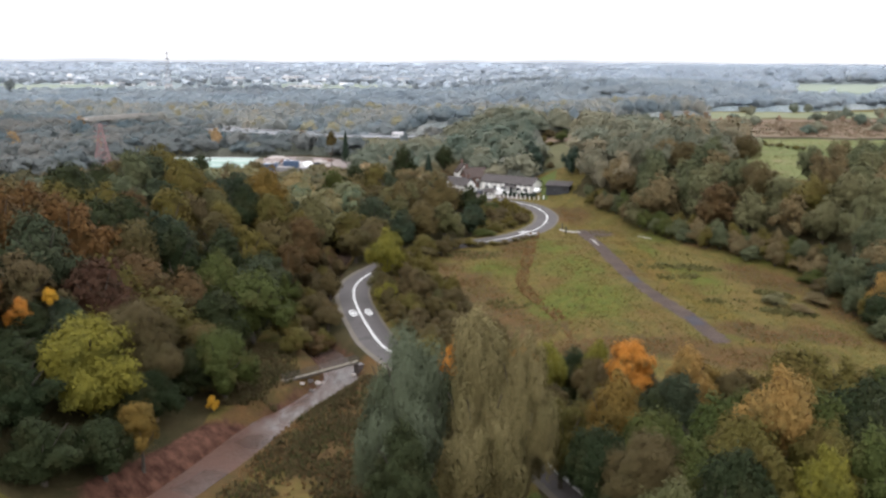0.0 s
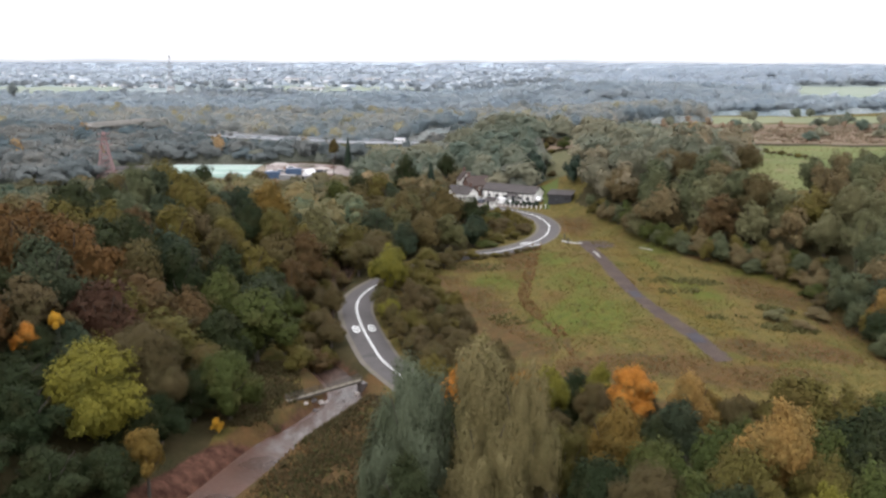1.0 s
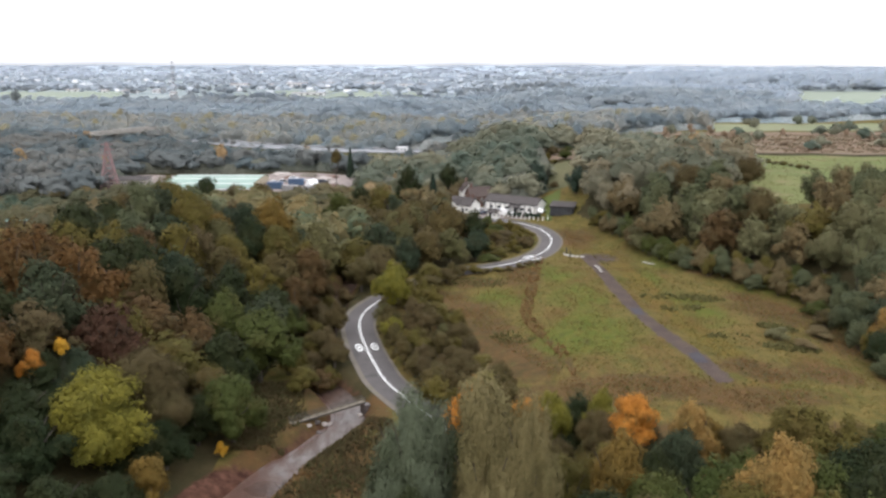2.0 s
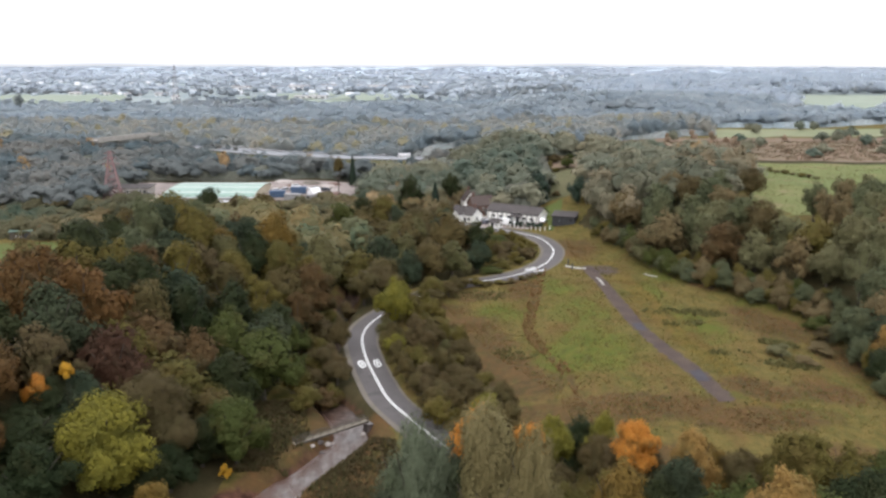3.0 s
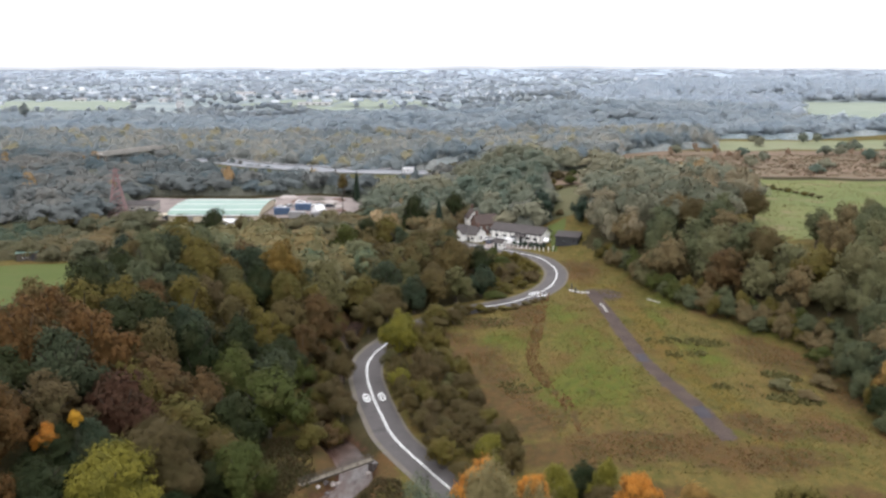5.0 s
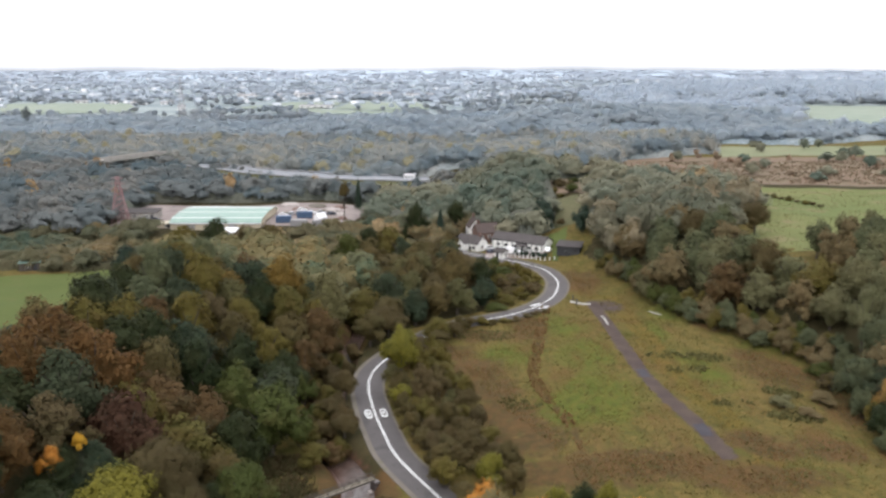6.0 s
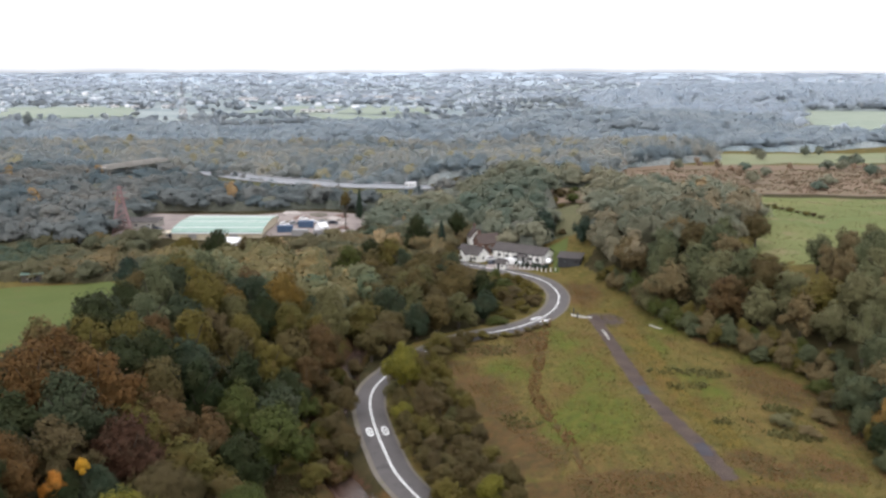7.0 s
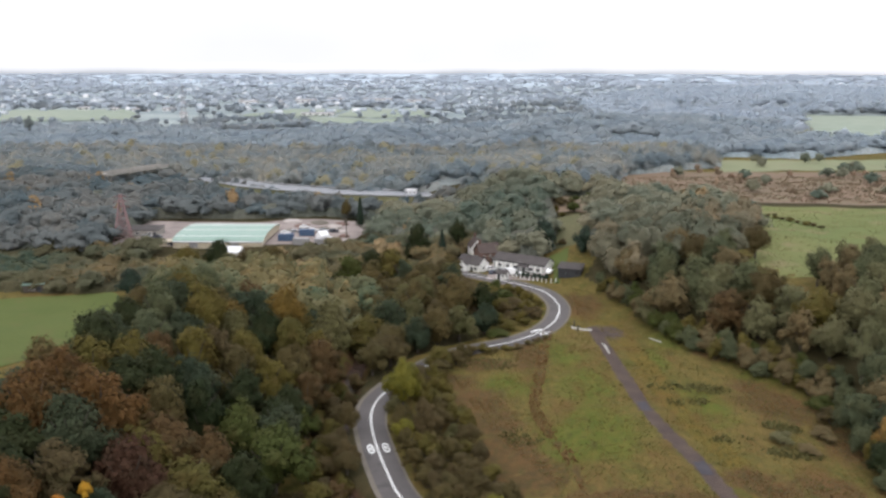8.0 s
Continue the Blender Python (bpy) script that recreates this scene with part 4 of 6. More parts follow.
for x, y, h, w, look_of in ((-21.3, 129.5, 4.6, 7.0, "russet"), (-24.3, 143.0, 5.6, 7.0, "olive"), 
                           (75.0, 157.0, 3.4, 6.0, "brown"), (60.6, 145.2, 2.4, 5.0, "ash"), (64.0, 142.5, 1.4, 5.0, "hazel"),
                           (70.0, 150.0, 2.2, 6.0, "hazel")):
    tree(x, y, ground_z(x, y) + h, w, "shrub", look_of, "bushes of the rough ground", "on the rough meadow")
for x, y, h, w, look_of in ((9.8, 198.6, 1.2, 3.6, "umber"), (12.6, 200.0, 1.1, 3.6, "olive"), (15.4, 201.8, 1.0, 3.6, "brown"), (18.2, 204.2, 1.0, 3.4, "umber"), (21.0, 206.8, 0.9, 3.2, "brown"), (23.6, 209.8, 0.9, 3.0, "umber"), (0.6, 193.6, 2.8, 5.0, "olive"), (3.6, 196.0, 2.6, 4.6, "umber"), (6.6, 198.0, 2.2, 4.2, "olive"), (-3.0, 191.0, 3.2, 5.0, "brown")):
    tree(x, y, ground_z(x, y) + h, w, "shrub", look_of, BELT, "beside the winding road")

# ---- far woods: nobody could count these trees ----
def woodland(name, label, poly, gap, tall, wide, material, seed, per_tree, leaf, keep=None, thin=0.0, kinds=("mid",) * 6, shell=3, soft=0.5):
    """One mesh of many crowns over a piece of land, each tree with its own tint."""
    rng = np.random.default_rng(seed)
    xs, ys = [p[0] for p in poly], [p[1] for p in poly]
    ax, ay = np.meshgrid(np.arange(min(xs), max(xs), gap), np.arange(min(ys), max(ys), gap))
    px = ax.ravel() + rng.uniform(-0.5, 0.5, ax.size) * gap
    py = ay.ravel() + rng.uniform(-0.5, 0.5, ax.size) * gap
    ok = inside(px, py, poly) & (np.abs(px) < 0.57 * py + 14) & (rng.uniform(0, 1, px.size) >= thin)
    for hole in keep or ():
        ok &= ~inside(px, py, hole)
    px, py = px[ok], py[ok]
    k = len(px)
    h, w = rng.uniform(*tall, k), rng.uniform(*wide, k)
    pz = height(px, py) - 0.3
    forms = [crown_leaves(kind, seed * 13 + i, per_tree, shell) for i, kind in enumerate(kinds)]
    patch = np.array([noise.noise((a / 45, b / 45, seed)) for a, b in zip(px, py)])
    tints = np.clip(0.45 + 0.75 * patch + rng.normal(0, 0.2, k), 0, 1)
    chunks, tint, faces, facing, total = [], [], [], [], 0
    for f, (pos, nrm, along, s, (body, body_fc)) in enumerate(forms):
        for i in np.where(np.arange(k) % len(forms) == f)[0]:
            sc = np.array([w[i], w[i], h[i]])
            a = rng.uniform(0, 6.28)
            r = np.array([[math.cos(a), -math.sin(a), 0], [math.sin(a), math.cos(a), 0], [0, 0, 1]])
            foot = np.array([px[i], py[i], pz[i]])
            co = np.concatenate([leaf_quads((pos * sc) @ r.T, unit(nrm / sc) @ r.T, along @ r.T, s, (1.0, 0.95), leaf * w[i]), (body * sc) @ r.T]) + foot
            chunks.append(co)
            tint.append(np.full(len(co), tints[i]))
            m = 3 * len(pos)
            faces += [np.arange(m).reshape(-1, 3) + total, body_fc + m + total]
            # normals bent towards the sky flatten the shading, imitating haze
            out_ = unit(np.concatenate([np.repeat(nrm, 3, 0), body - np.array([0, 0, 0.4])]) / sc) @ r.T
            facing.append(unit((1 - soft) * out_ + soft * np.array([0, 0, 1.0])))
            total += len(co)
    me = mesh_of(name, np.concatenate(chunks), np.concatenate(faces), True, np.concatenate(facing))
    mark(me, "tint", np.concatenate(tint))
    me.materials.append(material)
    return tagged(new(name, me), label, "wood", kind="stuff")


def domes(x, y, gap, seed):
    """The closed roof of a wood: a dome over every trunk. Returns how high the roof bulges and which tree it is (0 to 1)."""
    def scatter(i, j, k):
        v = np.sin(i * 127.1 + j * 311.7 + k * 74.7 + seed * 13.13) * 43758.5453
        return v - np.floor(v)

    ci, cj = np.floor(x / gap), np.floor(y / gap)
    best, who = np.full(x.shape, 9.0), np.zeros(x.shape)
    for di in (-1, 0, 1):
        for dj in (-1, 0, 1):
            i, j = ci + di, cj + dj
            d = np.hypot(x / gap - i - scatter(i, j, 1), y / gap - j - scatter(i, j, 2)) * (0.8 + 0.5 * scatter(i, j, 3))
            who = np.where(d < best, scatter(i, j, 4), who)
            best = np.minimum(best, d)
    return np.sqrt(np.clip(1 - (best / 1.05) ** 2, 0, 1)), who


def canopy(name, label, poly, xs, ys, gap, tall, bulge, material, seed, keep=()):
    """The roof of a far wood as one lumpy sheet, from its edge on the ground up to the tree tops."""
    gx_, gy_ = np.meshgrid(xs, ys)
    rng = np.random.default_rng(seed)
    gx_ = gx_ + rng.uniform(-0.3, 0.3, gx_.shape) * np.gradient(xs)[None]
    gy_ = gy_ + rng.uniform(-0.3, 0.3, gy_.shape) * np.gradient(ys)[:, None]
    on = inside(gx_, gy_, poly) & (np.abs(gx_) < 0.6 * gy_ + 30)
    for hole in keep:
        on &= ~inside(gx_, gy_, hole)
    up, who = domes(gx_, gy_, gap, seed)
    up2, who2 = domes(gx_ + 31, gy_ + 17, gap * 0.42, seed + 5)
    z = height(gx_, gy_) + np.where(on, tall - bulge + bulge * (0.78 * up + 0.30 * up2) + (who - 0.5) * bulge * 0.9, -1.5)
    k = len(xs)
    i = (np.arange(len(ys) - 1)[:, None] * k + np.arange(k - 1)[None]).ravel()
    fc = np.stack([i, i + 1, i + k + 1, i + k], 1)
    fc = fc[on.ravel()[fc].any(1)]
    used = np.unique(fc)
    new_i = np.zeros(gx_.size, int)
    new_i[used] = np.arange(len(used))
    co = np.stack([gx_.ravel(), gy_.ravel(), z.ravel()], 1)[used]
    me = mesh_of(name, co, new_i[fc])
    area = 0.5 + 0.5 * np.sin(gx_ / 61 + 1.7 * np.sin(gy_ / 47 + seed)) * np.sin(gy_ / 53 + 0.8)
    mark(me, "tint", np.clip(0.45 * who + 0.2 * who2 + 0.35 * area, 0, 1).ravel()[used])
    me.materials.append(material)
    return tagged(new(name, me), label, "wood", kind="stuff")


def roof_leaves(name, a, b, c):
    """A closed leaf canopy seen from far off: tone from tree to tree, grain of leaf clumps."""
    m, n, l, p = nodes_of(name)
    at = n.new("ShaderNodeAttribute")
    at.attribute_name = "tint"
    col = mixed(n, l, at.outputs["Fac"], a, b)
    col = mixed(n, l, noise_fac(n, l, 0.05, 4.0, 0.48, 0.66), col, c)
    grain = noise_fac(n, l, 0.55, 5.0, 0.25, 0.75)
    col = mixed(n, l, 0.55, col, mixed(n, l, grain, (0.25, 0.25, 0.25), (0.75, 0.75, 0.75)), "OVERLAY")
    l.new(col, p.inputs["Base Color"])
    p.inputs["Roughness"].default_value, p.inputs["Specular IOR Level"].default_value = 0.9, 0.05
    bumped(n, l, p, grain, 0.7, 1.2)
    return m


# wood colours: the farther the wood, the more haze its leaf colour holds
W_MID = foliage("mixed_autumn_wood", (0.062, 0.091, 0.064), (0.205, 0.143, 0.067), (0.125, 0.121, 0.067), tint="tint", vary=0.16, through_light=0.35)
W_INN = foliage("dull_brown_and_green_wood", (0.105, 0.134, 0.103), (0.247, 0.223, 0.148), (0.169, 0.181, 0.132), tint="tint", vary=0.14, through_light=0.35)
W_MIDB = foliage("hazed_brown_green_wood", (0.105, 0.142, 0.156), (0.216, 0.205, 0.183), (0.161, 0.180, 0.179), tint="tint", vary=0.13, through_light=0.4)
# haze painted in: greyer and bluer leaves beyond the motorway and on the ridge
W_FAR = foliage("haze_tinted_green_crowns", (0.197, 0.241, 0.266), (0.377, 0.349, 0.290), (0.272, 0.300, 0.301), tint="tint", vary=0.12, through_light=0.5)
W_RIDGE = foliage("haze_tinted_ridge_crowns", (0.279, 0.334, 0.380), (0.380, 0.416, 0.437), (0.319, 0.372, 0.408), tint="tint", vary=0.1, through_light=0.5)
W_GILT = foliage("golden_olive_crowns", (0.330, 0.290, 0.180), (0.300, 0.290, 0.205), (0.270, 0.265, 0.200), tint="tint", vary=0.12, through_light=0.4)
W_GOLD = foliage("golden_brown_crowns", (0.270, 0.200, 0.110), (0.300, 0.200, 0.105), (0.240, 0.190, 0.110), tint="tint", vary=0.2)
# darkened crown colours: shade between the trees put into the filler sheets
R_MID = roof_leaves("shade_toned_autumn_canopy", (0.045, 0.056, 0.032), (0.085, 0.066, 0.036), (0.062, 0.058, 0.034))
# this one is also lifted and cooled for haze
R_MIDB = roof_leaves("shade_toned_brown_green_canopy", (0.084, 0.102, 0.088), (0.120, 0.114, 0.090), (0.099, 0.107, 0.088))
# the far canopy sheets carry the same painted haze
R_FAR = roof_leaves("haze_tinted_green_canopy", (0.158, 0.201, 0.216), (0.245, 0.241, 0.222), (0.195, 0.223, 0.222))
R_RIDGE = roof_leaves("haze_tinted_ridge_canopy", (0.175, 0.226, 0.255), (0.292, 0.312, 0.308), (0.225, 0.269, 0.285))
# zones of the plain and rise, each paler to imitate thicker haze
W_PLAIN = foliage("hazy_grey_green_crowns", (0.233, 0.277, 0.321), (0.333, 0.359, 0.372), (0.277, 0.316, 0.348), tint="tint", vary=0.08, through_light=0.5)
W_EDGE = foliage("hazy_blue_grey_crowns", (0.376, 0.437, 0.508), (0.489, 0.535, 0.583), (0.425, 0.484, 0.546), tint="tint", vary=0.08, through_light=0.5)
W_PALE = foliage("haze_tinted_pale_crowns", (0.342, 0.399, 0.470), (0.449, 0.497, 0.554), (0.396, 0.449, 0.512), tint="tint", vary=0.06, through_light=0.5)
W_PALEST = foliage("haze_tinted_palest_crowns", (0.450, 0.515, 0.602), (0.529, 0.585, 0.665), (0.490, 0.549, 0.634), tint="tint", vary=0.05, through_light=0.5)
W_HEATH = foliage("orange_brown_birches", (0.270, 0.170, 0.115), (0.190, 0.160, 0.110), (0.225, 0.170, 0.115), tint="tint")

RISE_FIELD_CORNERS = (((98, 693), (126, 683), (136, 740), (112, 770)), ((118, 628), (155, 627), (160, 652), (122, 653)), ((254, 974), (279, 948), (307, 1046), (282, 1084)), ((321, 916), (356, 896), (376, 950), (342, 978)))
FAR_FIELDS = [list(corners) for corners in FAR_FIELD_CORNERS + RISE_FIELD_CORNERS] + [[(-250, 836), (-185, 816), (-168, 870), (-232, 900)]]
FAR_KINDS = ("far",) * 6
LEFTFIELD = [(-98, 236), (-101, 224), (-106, 206), (-112, 192), (-170, 186), (-170, 232), (-128, 248), (-108, 250)]
INNYARD = [(-3, 292), (-2, 268), (12, 262), (34, 254), (48, 268), (46, 290), (36, 292), (26, 291), (18, 300), (4, 310)]
SLOPE = [(34, 290), (46, 288), (52, 320), (60, 352), (58, 366), (40, 366), (38, 322)]
VIADUCT = [(-190, 425), (-176, 425), (-156, 482), (-170, 486)]
WORKS = [(-138, 308), (-44, 306), (-34, 330), (-36, 376), (-138, 372)]
UPFIELD = [(79, 224), (100, 222), (126, 226), (210, 225), (240, 336), (178, 340), (121, 338), (96, 268)]
HEATHLAND = [(70, 376), (90, 350), (121, 344), (260, 340), (300, 436), (146, 460), (94, 436)]
FARPASTURE = [(146, 452), (256, 462), (330, 500), (215, 520), (158, 490)]
FARPASTURE_2 = [(262, 640), (420, 670), (470, 830), (352, 860)]
MOTORWAY_STRIP = [(-152, 446), (-104, 404), (-50, 384), (20, 378), (24, 412), (-50, 420), (-100, 442), (-130, 466)]

TENTGROUND = [(-114, 288), (-56, 288), (-56, 312), (-114, 312)]
woodland("wood", "mixed autumn wood behind the hill", [(-190, 250), (-110, 250), (-92, 258), (-30, 262), (-4, 262), (-2, 300), (10, 318), (-34, 326), (-44, 308), (-138, 308), (-190, 304)],
         6.8, (4.4, 7.6), (9.0, 13.0), W_MID, 21, 520, 0.036, (INNYARD, LEFTFIELD, TENTGROUND))
woodland("wood", "brown and green wood above the inn", [(20, 288), (46, 286), (104, 284), (112, 325), (84, 350), (62, 372), (30, 402), (-30, 402), (-34, 330), (10, 310)],
         7.6, (7.5, 11.5), (11.0, 16.0), W_INN, 22, 460, 0.036, (INNYARD, SLOPE, UPFIELD, MOTORWAY_STRIP))
woodland("wood", "wood between the works and the motorway", [(-260, 300), (-138, 304), (-138, 374), (-36, 376), (-30, 402), (-50, 402), (-100, 424), (-145, 452), (-260, 470)],
         8.4, (7.5, 11.5), (12.0, 17.0), W_MIDB, 23, 380, 0.038, (WORKS, MOTORWAY_STRIP, VIADUCT))
BEHIND_HILL = [(-190, 250), (-110, 250), (-92, 258), (-30, 262), (-4, 262), (-2, 300), (10, 318), (-34, 326), (-44, 308), (-138, 308), (-190, 304)]
ABOVE_INN = [(20, 288), (46, 286), (104, 284), (112, 325), (84, 350), (62, 372), (30, 402), (-30, 402), (-34, 330), (10, 310)]
BY_WORKS = [(-260, 300), (-138, 304), (-138, 374), (-36, 376), (-30, 402), (-50, 402), (-100, 424), (-145, 452), (-260, 470)]
# sheets added under the crowns to fill the gaps with a shade tone
canopy("wood", "shade-toned filler sheet under the wood behind the hill", BEHIND_HILL, np.arange(-192, 12, 2.4), np.arange(248, 328, 2.4), 7.0, 2.4, 2.4, R_MID, 51, (INNYARD, LEFTFIELD, TENTGROUND))
canopy("wood", "shade-toned filler sheet under the wood above the inn", ABOVE_INN, np.arange(-36, 114, 2.4), np.arange(284, 404, 2.4), 7.4, 4.2, 3.4, R_MIDB, 52, (INNYARD, SLOPE, UPFIELD, MOTORWAY_STRIP))
canopy("wood", "shade-toned filler sheet under the wood by the works", BY_WORKS, np.arange(-262, -28, 2.6), np.arange(298, 472, 2.6), 8.0, 4.2, 3.4, R_MIDB, 53, (WORKS, MOTORWAY_STRIP))
for gilt, (poly, lo, hi) in enumerate(((BEHIND_HILL, 5.0, 8.0), (ABOVE_INN, 9.0, 12.5), (BY_WORKS, 9.0, 12.5))):
    woodland("wood", "scattered golden-brown crowns among the autumn woods", poly, 13.0, (lo, hi), (5.5, 9.0), W_GOLD, 60 + gilt, 260, 0.07, (INNYARD, SLOPE, UPFIELD, MOTORWAY_STRIP, WORKS, LEFTFIELD, HEATHLAND), 0.93)
BEYOND = [(-300, 462), (-130, 466), (-50, 420), (30, 412), (66, 372), (90, 440), (150, 470), (160, 540), (60, 640), (-60, 640), (-330, 620)]
RIDGE = [(-430, 600), (-330, 618), (-60, 638), (60, 638), (160, 538), (215, 520), (340, 600), (260, 640), (270, 720), (140, 800), (40, 800), (-60, 790), (-150, 700), (-260, 730), (-430, 760)]
RISE = [(140, 795), (268, 718), (262, 640), (350, 640), (500, 760), (950, 1300), (700, 1750), (300, 1550), (160, 1100)]
canopy("wood", "haze-tinted low roof of the wood beyond the motorway", BEYOND, np.arange(-340, 165, 2.6), np.arange(370, 645, 2.6), 9.0, 3.0, 1.6, R_FAR, 24, (MOTORWAY_STRIP, HEATHLAND, FARPASTURE, *FAR_FIELDS))
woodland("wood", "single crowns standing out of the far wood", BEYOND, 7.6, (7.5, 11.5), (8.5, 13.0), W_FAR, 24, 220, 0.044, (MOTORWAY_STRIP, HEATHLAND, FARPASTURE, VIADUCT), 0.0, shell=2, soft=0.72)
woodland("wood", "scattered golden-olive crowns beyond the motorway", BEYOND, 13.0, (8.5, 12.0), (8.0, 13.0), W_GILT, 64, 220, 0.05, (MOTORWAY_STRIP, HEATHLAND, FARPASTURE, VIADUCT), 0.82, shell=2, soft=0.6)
canopy("wood", "haze-tinted low roof of the wooded ridge", RIDGE, np.arange(-440, 345, 3.4), np.arange(518, 805, 3.4), 11.0, 3.2, 1.6, R_RIDGE, 25, (FARPASTURE, FARPASTURE_2, *FAR_FIELDS))
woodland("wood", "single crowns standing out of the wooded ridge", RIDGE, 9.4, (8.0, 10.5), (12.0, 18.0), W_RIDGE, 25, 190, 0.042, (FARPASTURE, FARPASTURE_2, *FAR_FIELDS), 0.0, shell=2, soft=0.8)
woodland("wood", "low scrub before the motorway", MOTORWAY_STRIP, 6.5, (4.6, 7.6), (5.5, 8.5), W_MIDB, 33, 300, 0.066, ([(-135, 466), (-100, 429), (-50, 405), (24, 397), (24, 420), (-50, 425), (-100, 445), (-135, 480)],))
woodland("wood", "orange birches on the heath", HEATHLAND, 9.0, (2.0, 6.0), (2.5, 5.5), W_HEATH, 27, 260, 0.06, (), 0.86, ("broad", "round", "broad", "round"))
woodland("wood", "hedgerow trees round the right pastures", [(110, 330), (260, 320), (330, 520), (150, 530), (150, 450), (96, 440)], 15.0, (4.0, 8.0), (6.0, 9.0), W_INN, 28, 420, 0.045, (UPFIELD,), 0.8)
woodland("wood", "trees along the edge of the left field", [(-178, 184), (-112, 188), (-100, 204), (-118, 182), (-178, 172)], 7.5, (8.0, 12.0), (7.0, 10.0), W_MID, 29, 380, 0.062)
FAR_HILLSIDE = [(-68, 202), (-28, 202), (-22, 222), (-40, 262), (-92, 262), (-90, 244), (-74, 214)]
FAR_BANK = [(42, 264), (48, 248), (80, 246), (92, 264), (102, 285), (52, 285)]
# leaf colour brightened and cooled to imitate haze over the hilltop
W_HILL = foliage("dark_green_and_brown_wood", (0.072, 0.099, 0.057), (0.225, 0.162, 0.069), (0.150, 0.138, 0.067), tint="tint")
W_BANK = foliage("olive_grey_and_brown_wood", (0.104, 0.112, 0.078), (0.235, 0.178, 0.108), (0.164, 0.146, 0.094), tint="tint")
woodland("wood", "dense dark green and brown wood over the hill", FAR_HILLSIDE, 6.6, (9.0, 13.0), (9.0, 13.0), W_HILL, 81, 800, 0.032, (LEFTFIELD,))
woodland("wood", "dense olive and brown wood on the bank", FAR_BANK, 7.0, (10.0, 14.0), (10.0, 14.0), W_BANK, 82, 800, 0.032, (INNYARD, SLOPE, UPFIELD))
# copses, hedgerows and garden trees over the far plain
def far_clumps(name, label, y0, y1, lines, loose, wide, tall, material, seed, holes, leaves=0):
    """Rounded clumps of trees, most of them in rows along the field edges, as one mesh."""
    rng = np.random.default_rng(seed)
    xs, ys = [], []
    for _ in range(lines):
        y = y0 + (y1 - y0) * rng.uniform(0, 1) ** 1.3
        x, a, run = rng.uniform(-0.6, 0.6) * y, rng.normal(0, 0.22), rng.uniform(60, 340)
        k = max(3, int(run / (wide[0] * 0.8)))
        u = np.sort(rng.uniform(0, run, k))
        xs.append(x + u * math.cos(a) + rng.normal(0, 3, k))
        ys.append(y + u * math.sin(a) + rng.normal(0, 5, k))
    y = y0 + (y1 - y0) * rng.uniform(0, 1, loose) ** 1.2
    xs.append(rng.uniform(-0.6, 0.6, loose) * y)
    ys.append(y)
    x, y = np.concatenate(xs), np.concatenate(ys)
    ok = (y > y0) & (y < y1) & (np.abs(x) < 0.6 * y)
    for hole in holes:
        ok &= ~inside(x, y, hole)
    x, y = x[ok], y[ok]
    z = height(x, y) - 0.4
    forms = [crown_leaves("far", seed * 7 + i, max(leaves, 8), 2) for i in range(8)]
    chunks, faces, tint, facing, total = [], [], [], [], 0
    for i in range(len(x)):
        pos, nrm, along, s, (body, body_fc) = forms[i % 8]
        w, a = rng.uniform(*wide), rng.uniform(0, 6.28)
        sc = np.array([w, w * rng.uniform(0.7, 1.0), rng.uniform(*tall)])
        r = np.array([[math.cos(a), -math.sin(a), 0], [math.sin(a), math.cos(a), 0], [0, 0, 1]])
        co = (body * sc) @ r.T
        fc = body_fc
        if leaves:
            co = np.concatenate([co, leaf_quads((pos * sc) @ r.T, unit(nrm / sc) @ r.T, along @ r.T, s, (1.0, 0.9), 0.06 * w)])
            fc = np.concatenate([fc, np.arange(3 * len(pos)).reshape(-1, 3) + len(body)])
        # same upward normals, for the flat shading of hazy distance
        facing.append(unit(unit(co - np.array([0, 0, 0.4 * sc[2]])) * 0.2 + np.array([0, 0, 0.8])))
        chunks.append(co + np.array([x[i], y[i], z[i]]))
        faces.append(fc + total)
        tint.append(np.full(len(co), rng.uniform(0, 1)))
        total += len(co)
    me = mesh_of(name, np.concatenate(chunks), np.concatenate(faces), True, np.concatenate(facing))
    mark(me, "tint", np.concatenate(tint))
    me.materials.append(material)
    return tagged(new(name, me), label, "wood", kind="stuff")


PLAIN_HOLES = (RIDGE, BEYOND, FARPASTURE, FARPASTURE_2, *FAR_FIELDS)
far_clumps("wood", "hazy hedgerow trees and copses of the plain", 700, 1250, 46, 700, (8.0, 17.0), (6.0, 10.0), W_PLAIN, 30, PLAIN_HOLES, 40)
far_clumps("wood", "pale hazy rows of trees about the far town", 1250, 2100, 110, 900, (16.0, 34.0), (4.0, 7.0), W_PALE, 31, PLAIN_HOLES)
far_clumps("wood", "rows of trees towards the horizon, tinted palest for haze", 2100, 4300, 120, 700, (34.0, 80.0), (4.5, 7.5), W_PALEST, 32, PLAIN_HOLES)
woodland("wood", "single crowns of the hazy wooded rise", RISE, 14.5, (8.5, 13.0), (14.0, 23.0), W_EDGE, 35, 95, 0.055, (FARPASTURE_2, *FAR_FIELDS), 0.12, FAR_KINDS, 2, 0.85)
# ---- fields, road, river ----
def field(name, label, a, b, c, d, material, lift=0.15, steps_n=28, category="field"):
    """A four-cornered field laid over the land, with a slightly wavering edge."""
    u, v = np.meshgrid(np.linspace(0, 1, steps_n), np.linspace(0, 1, steps_n))
    a, b, c, d = (np.array(q, float) for q in (a, b, c, d))
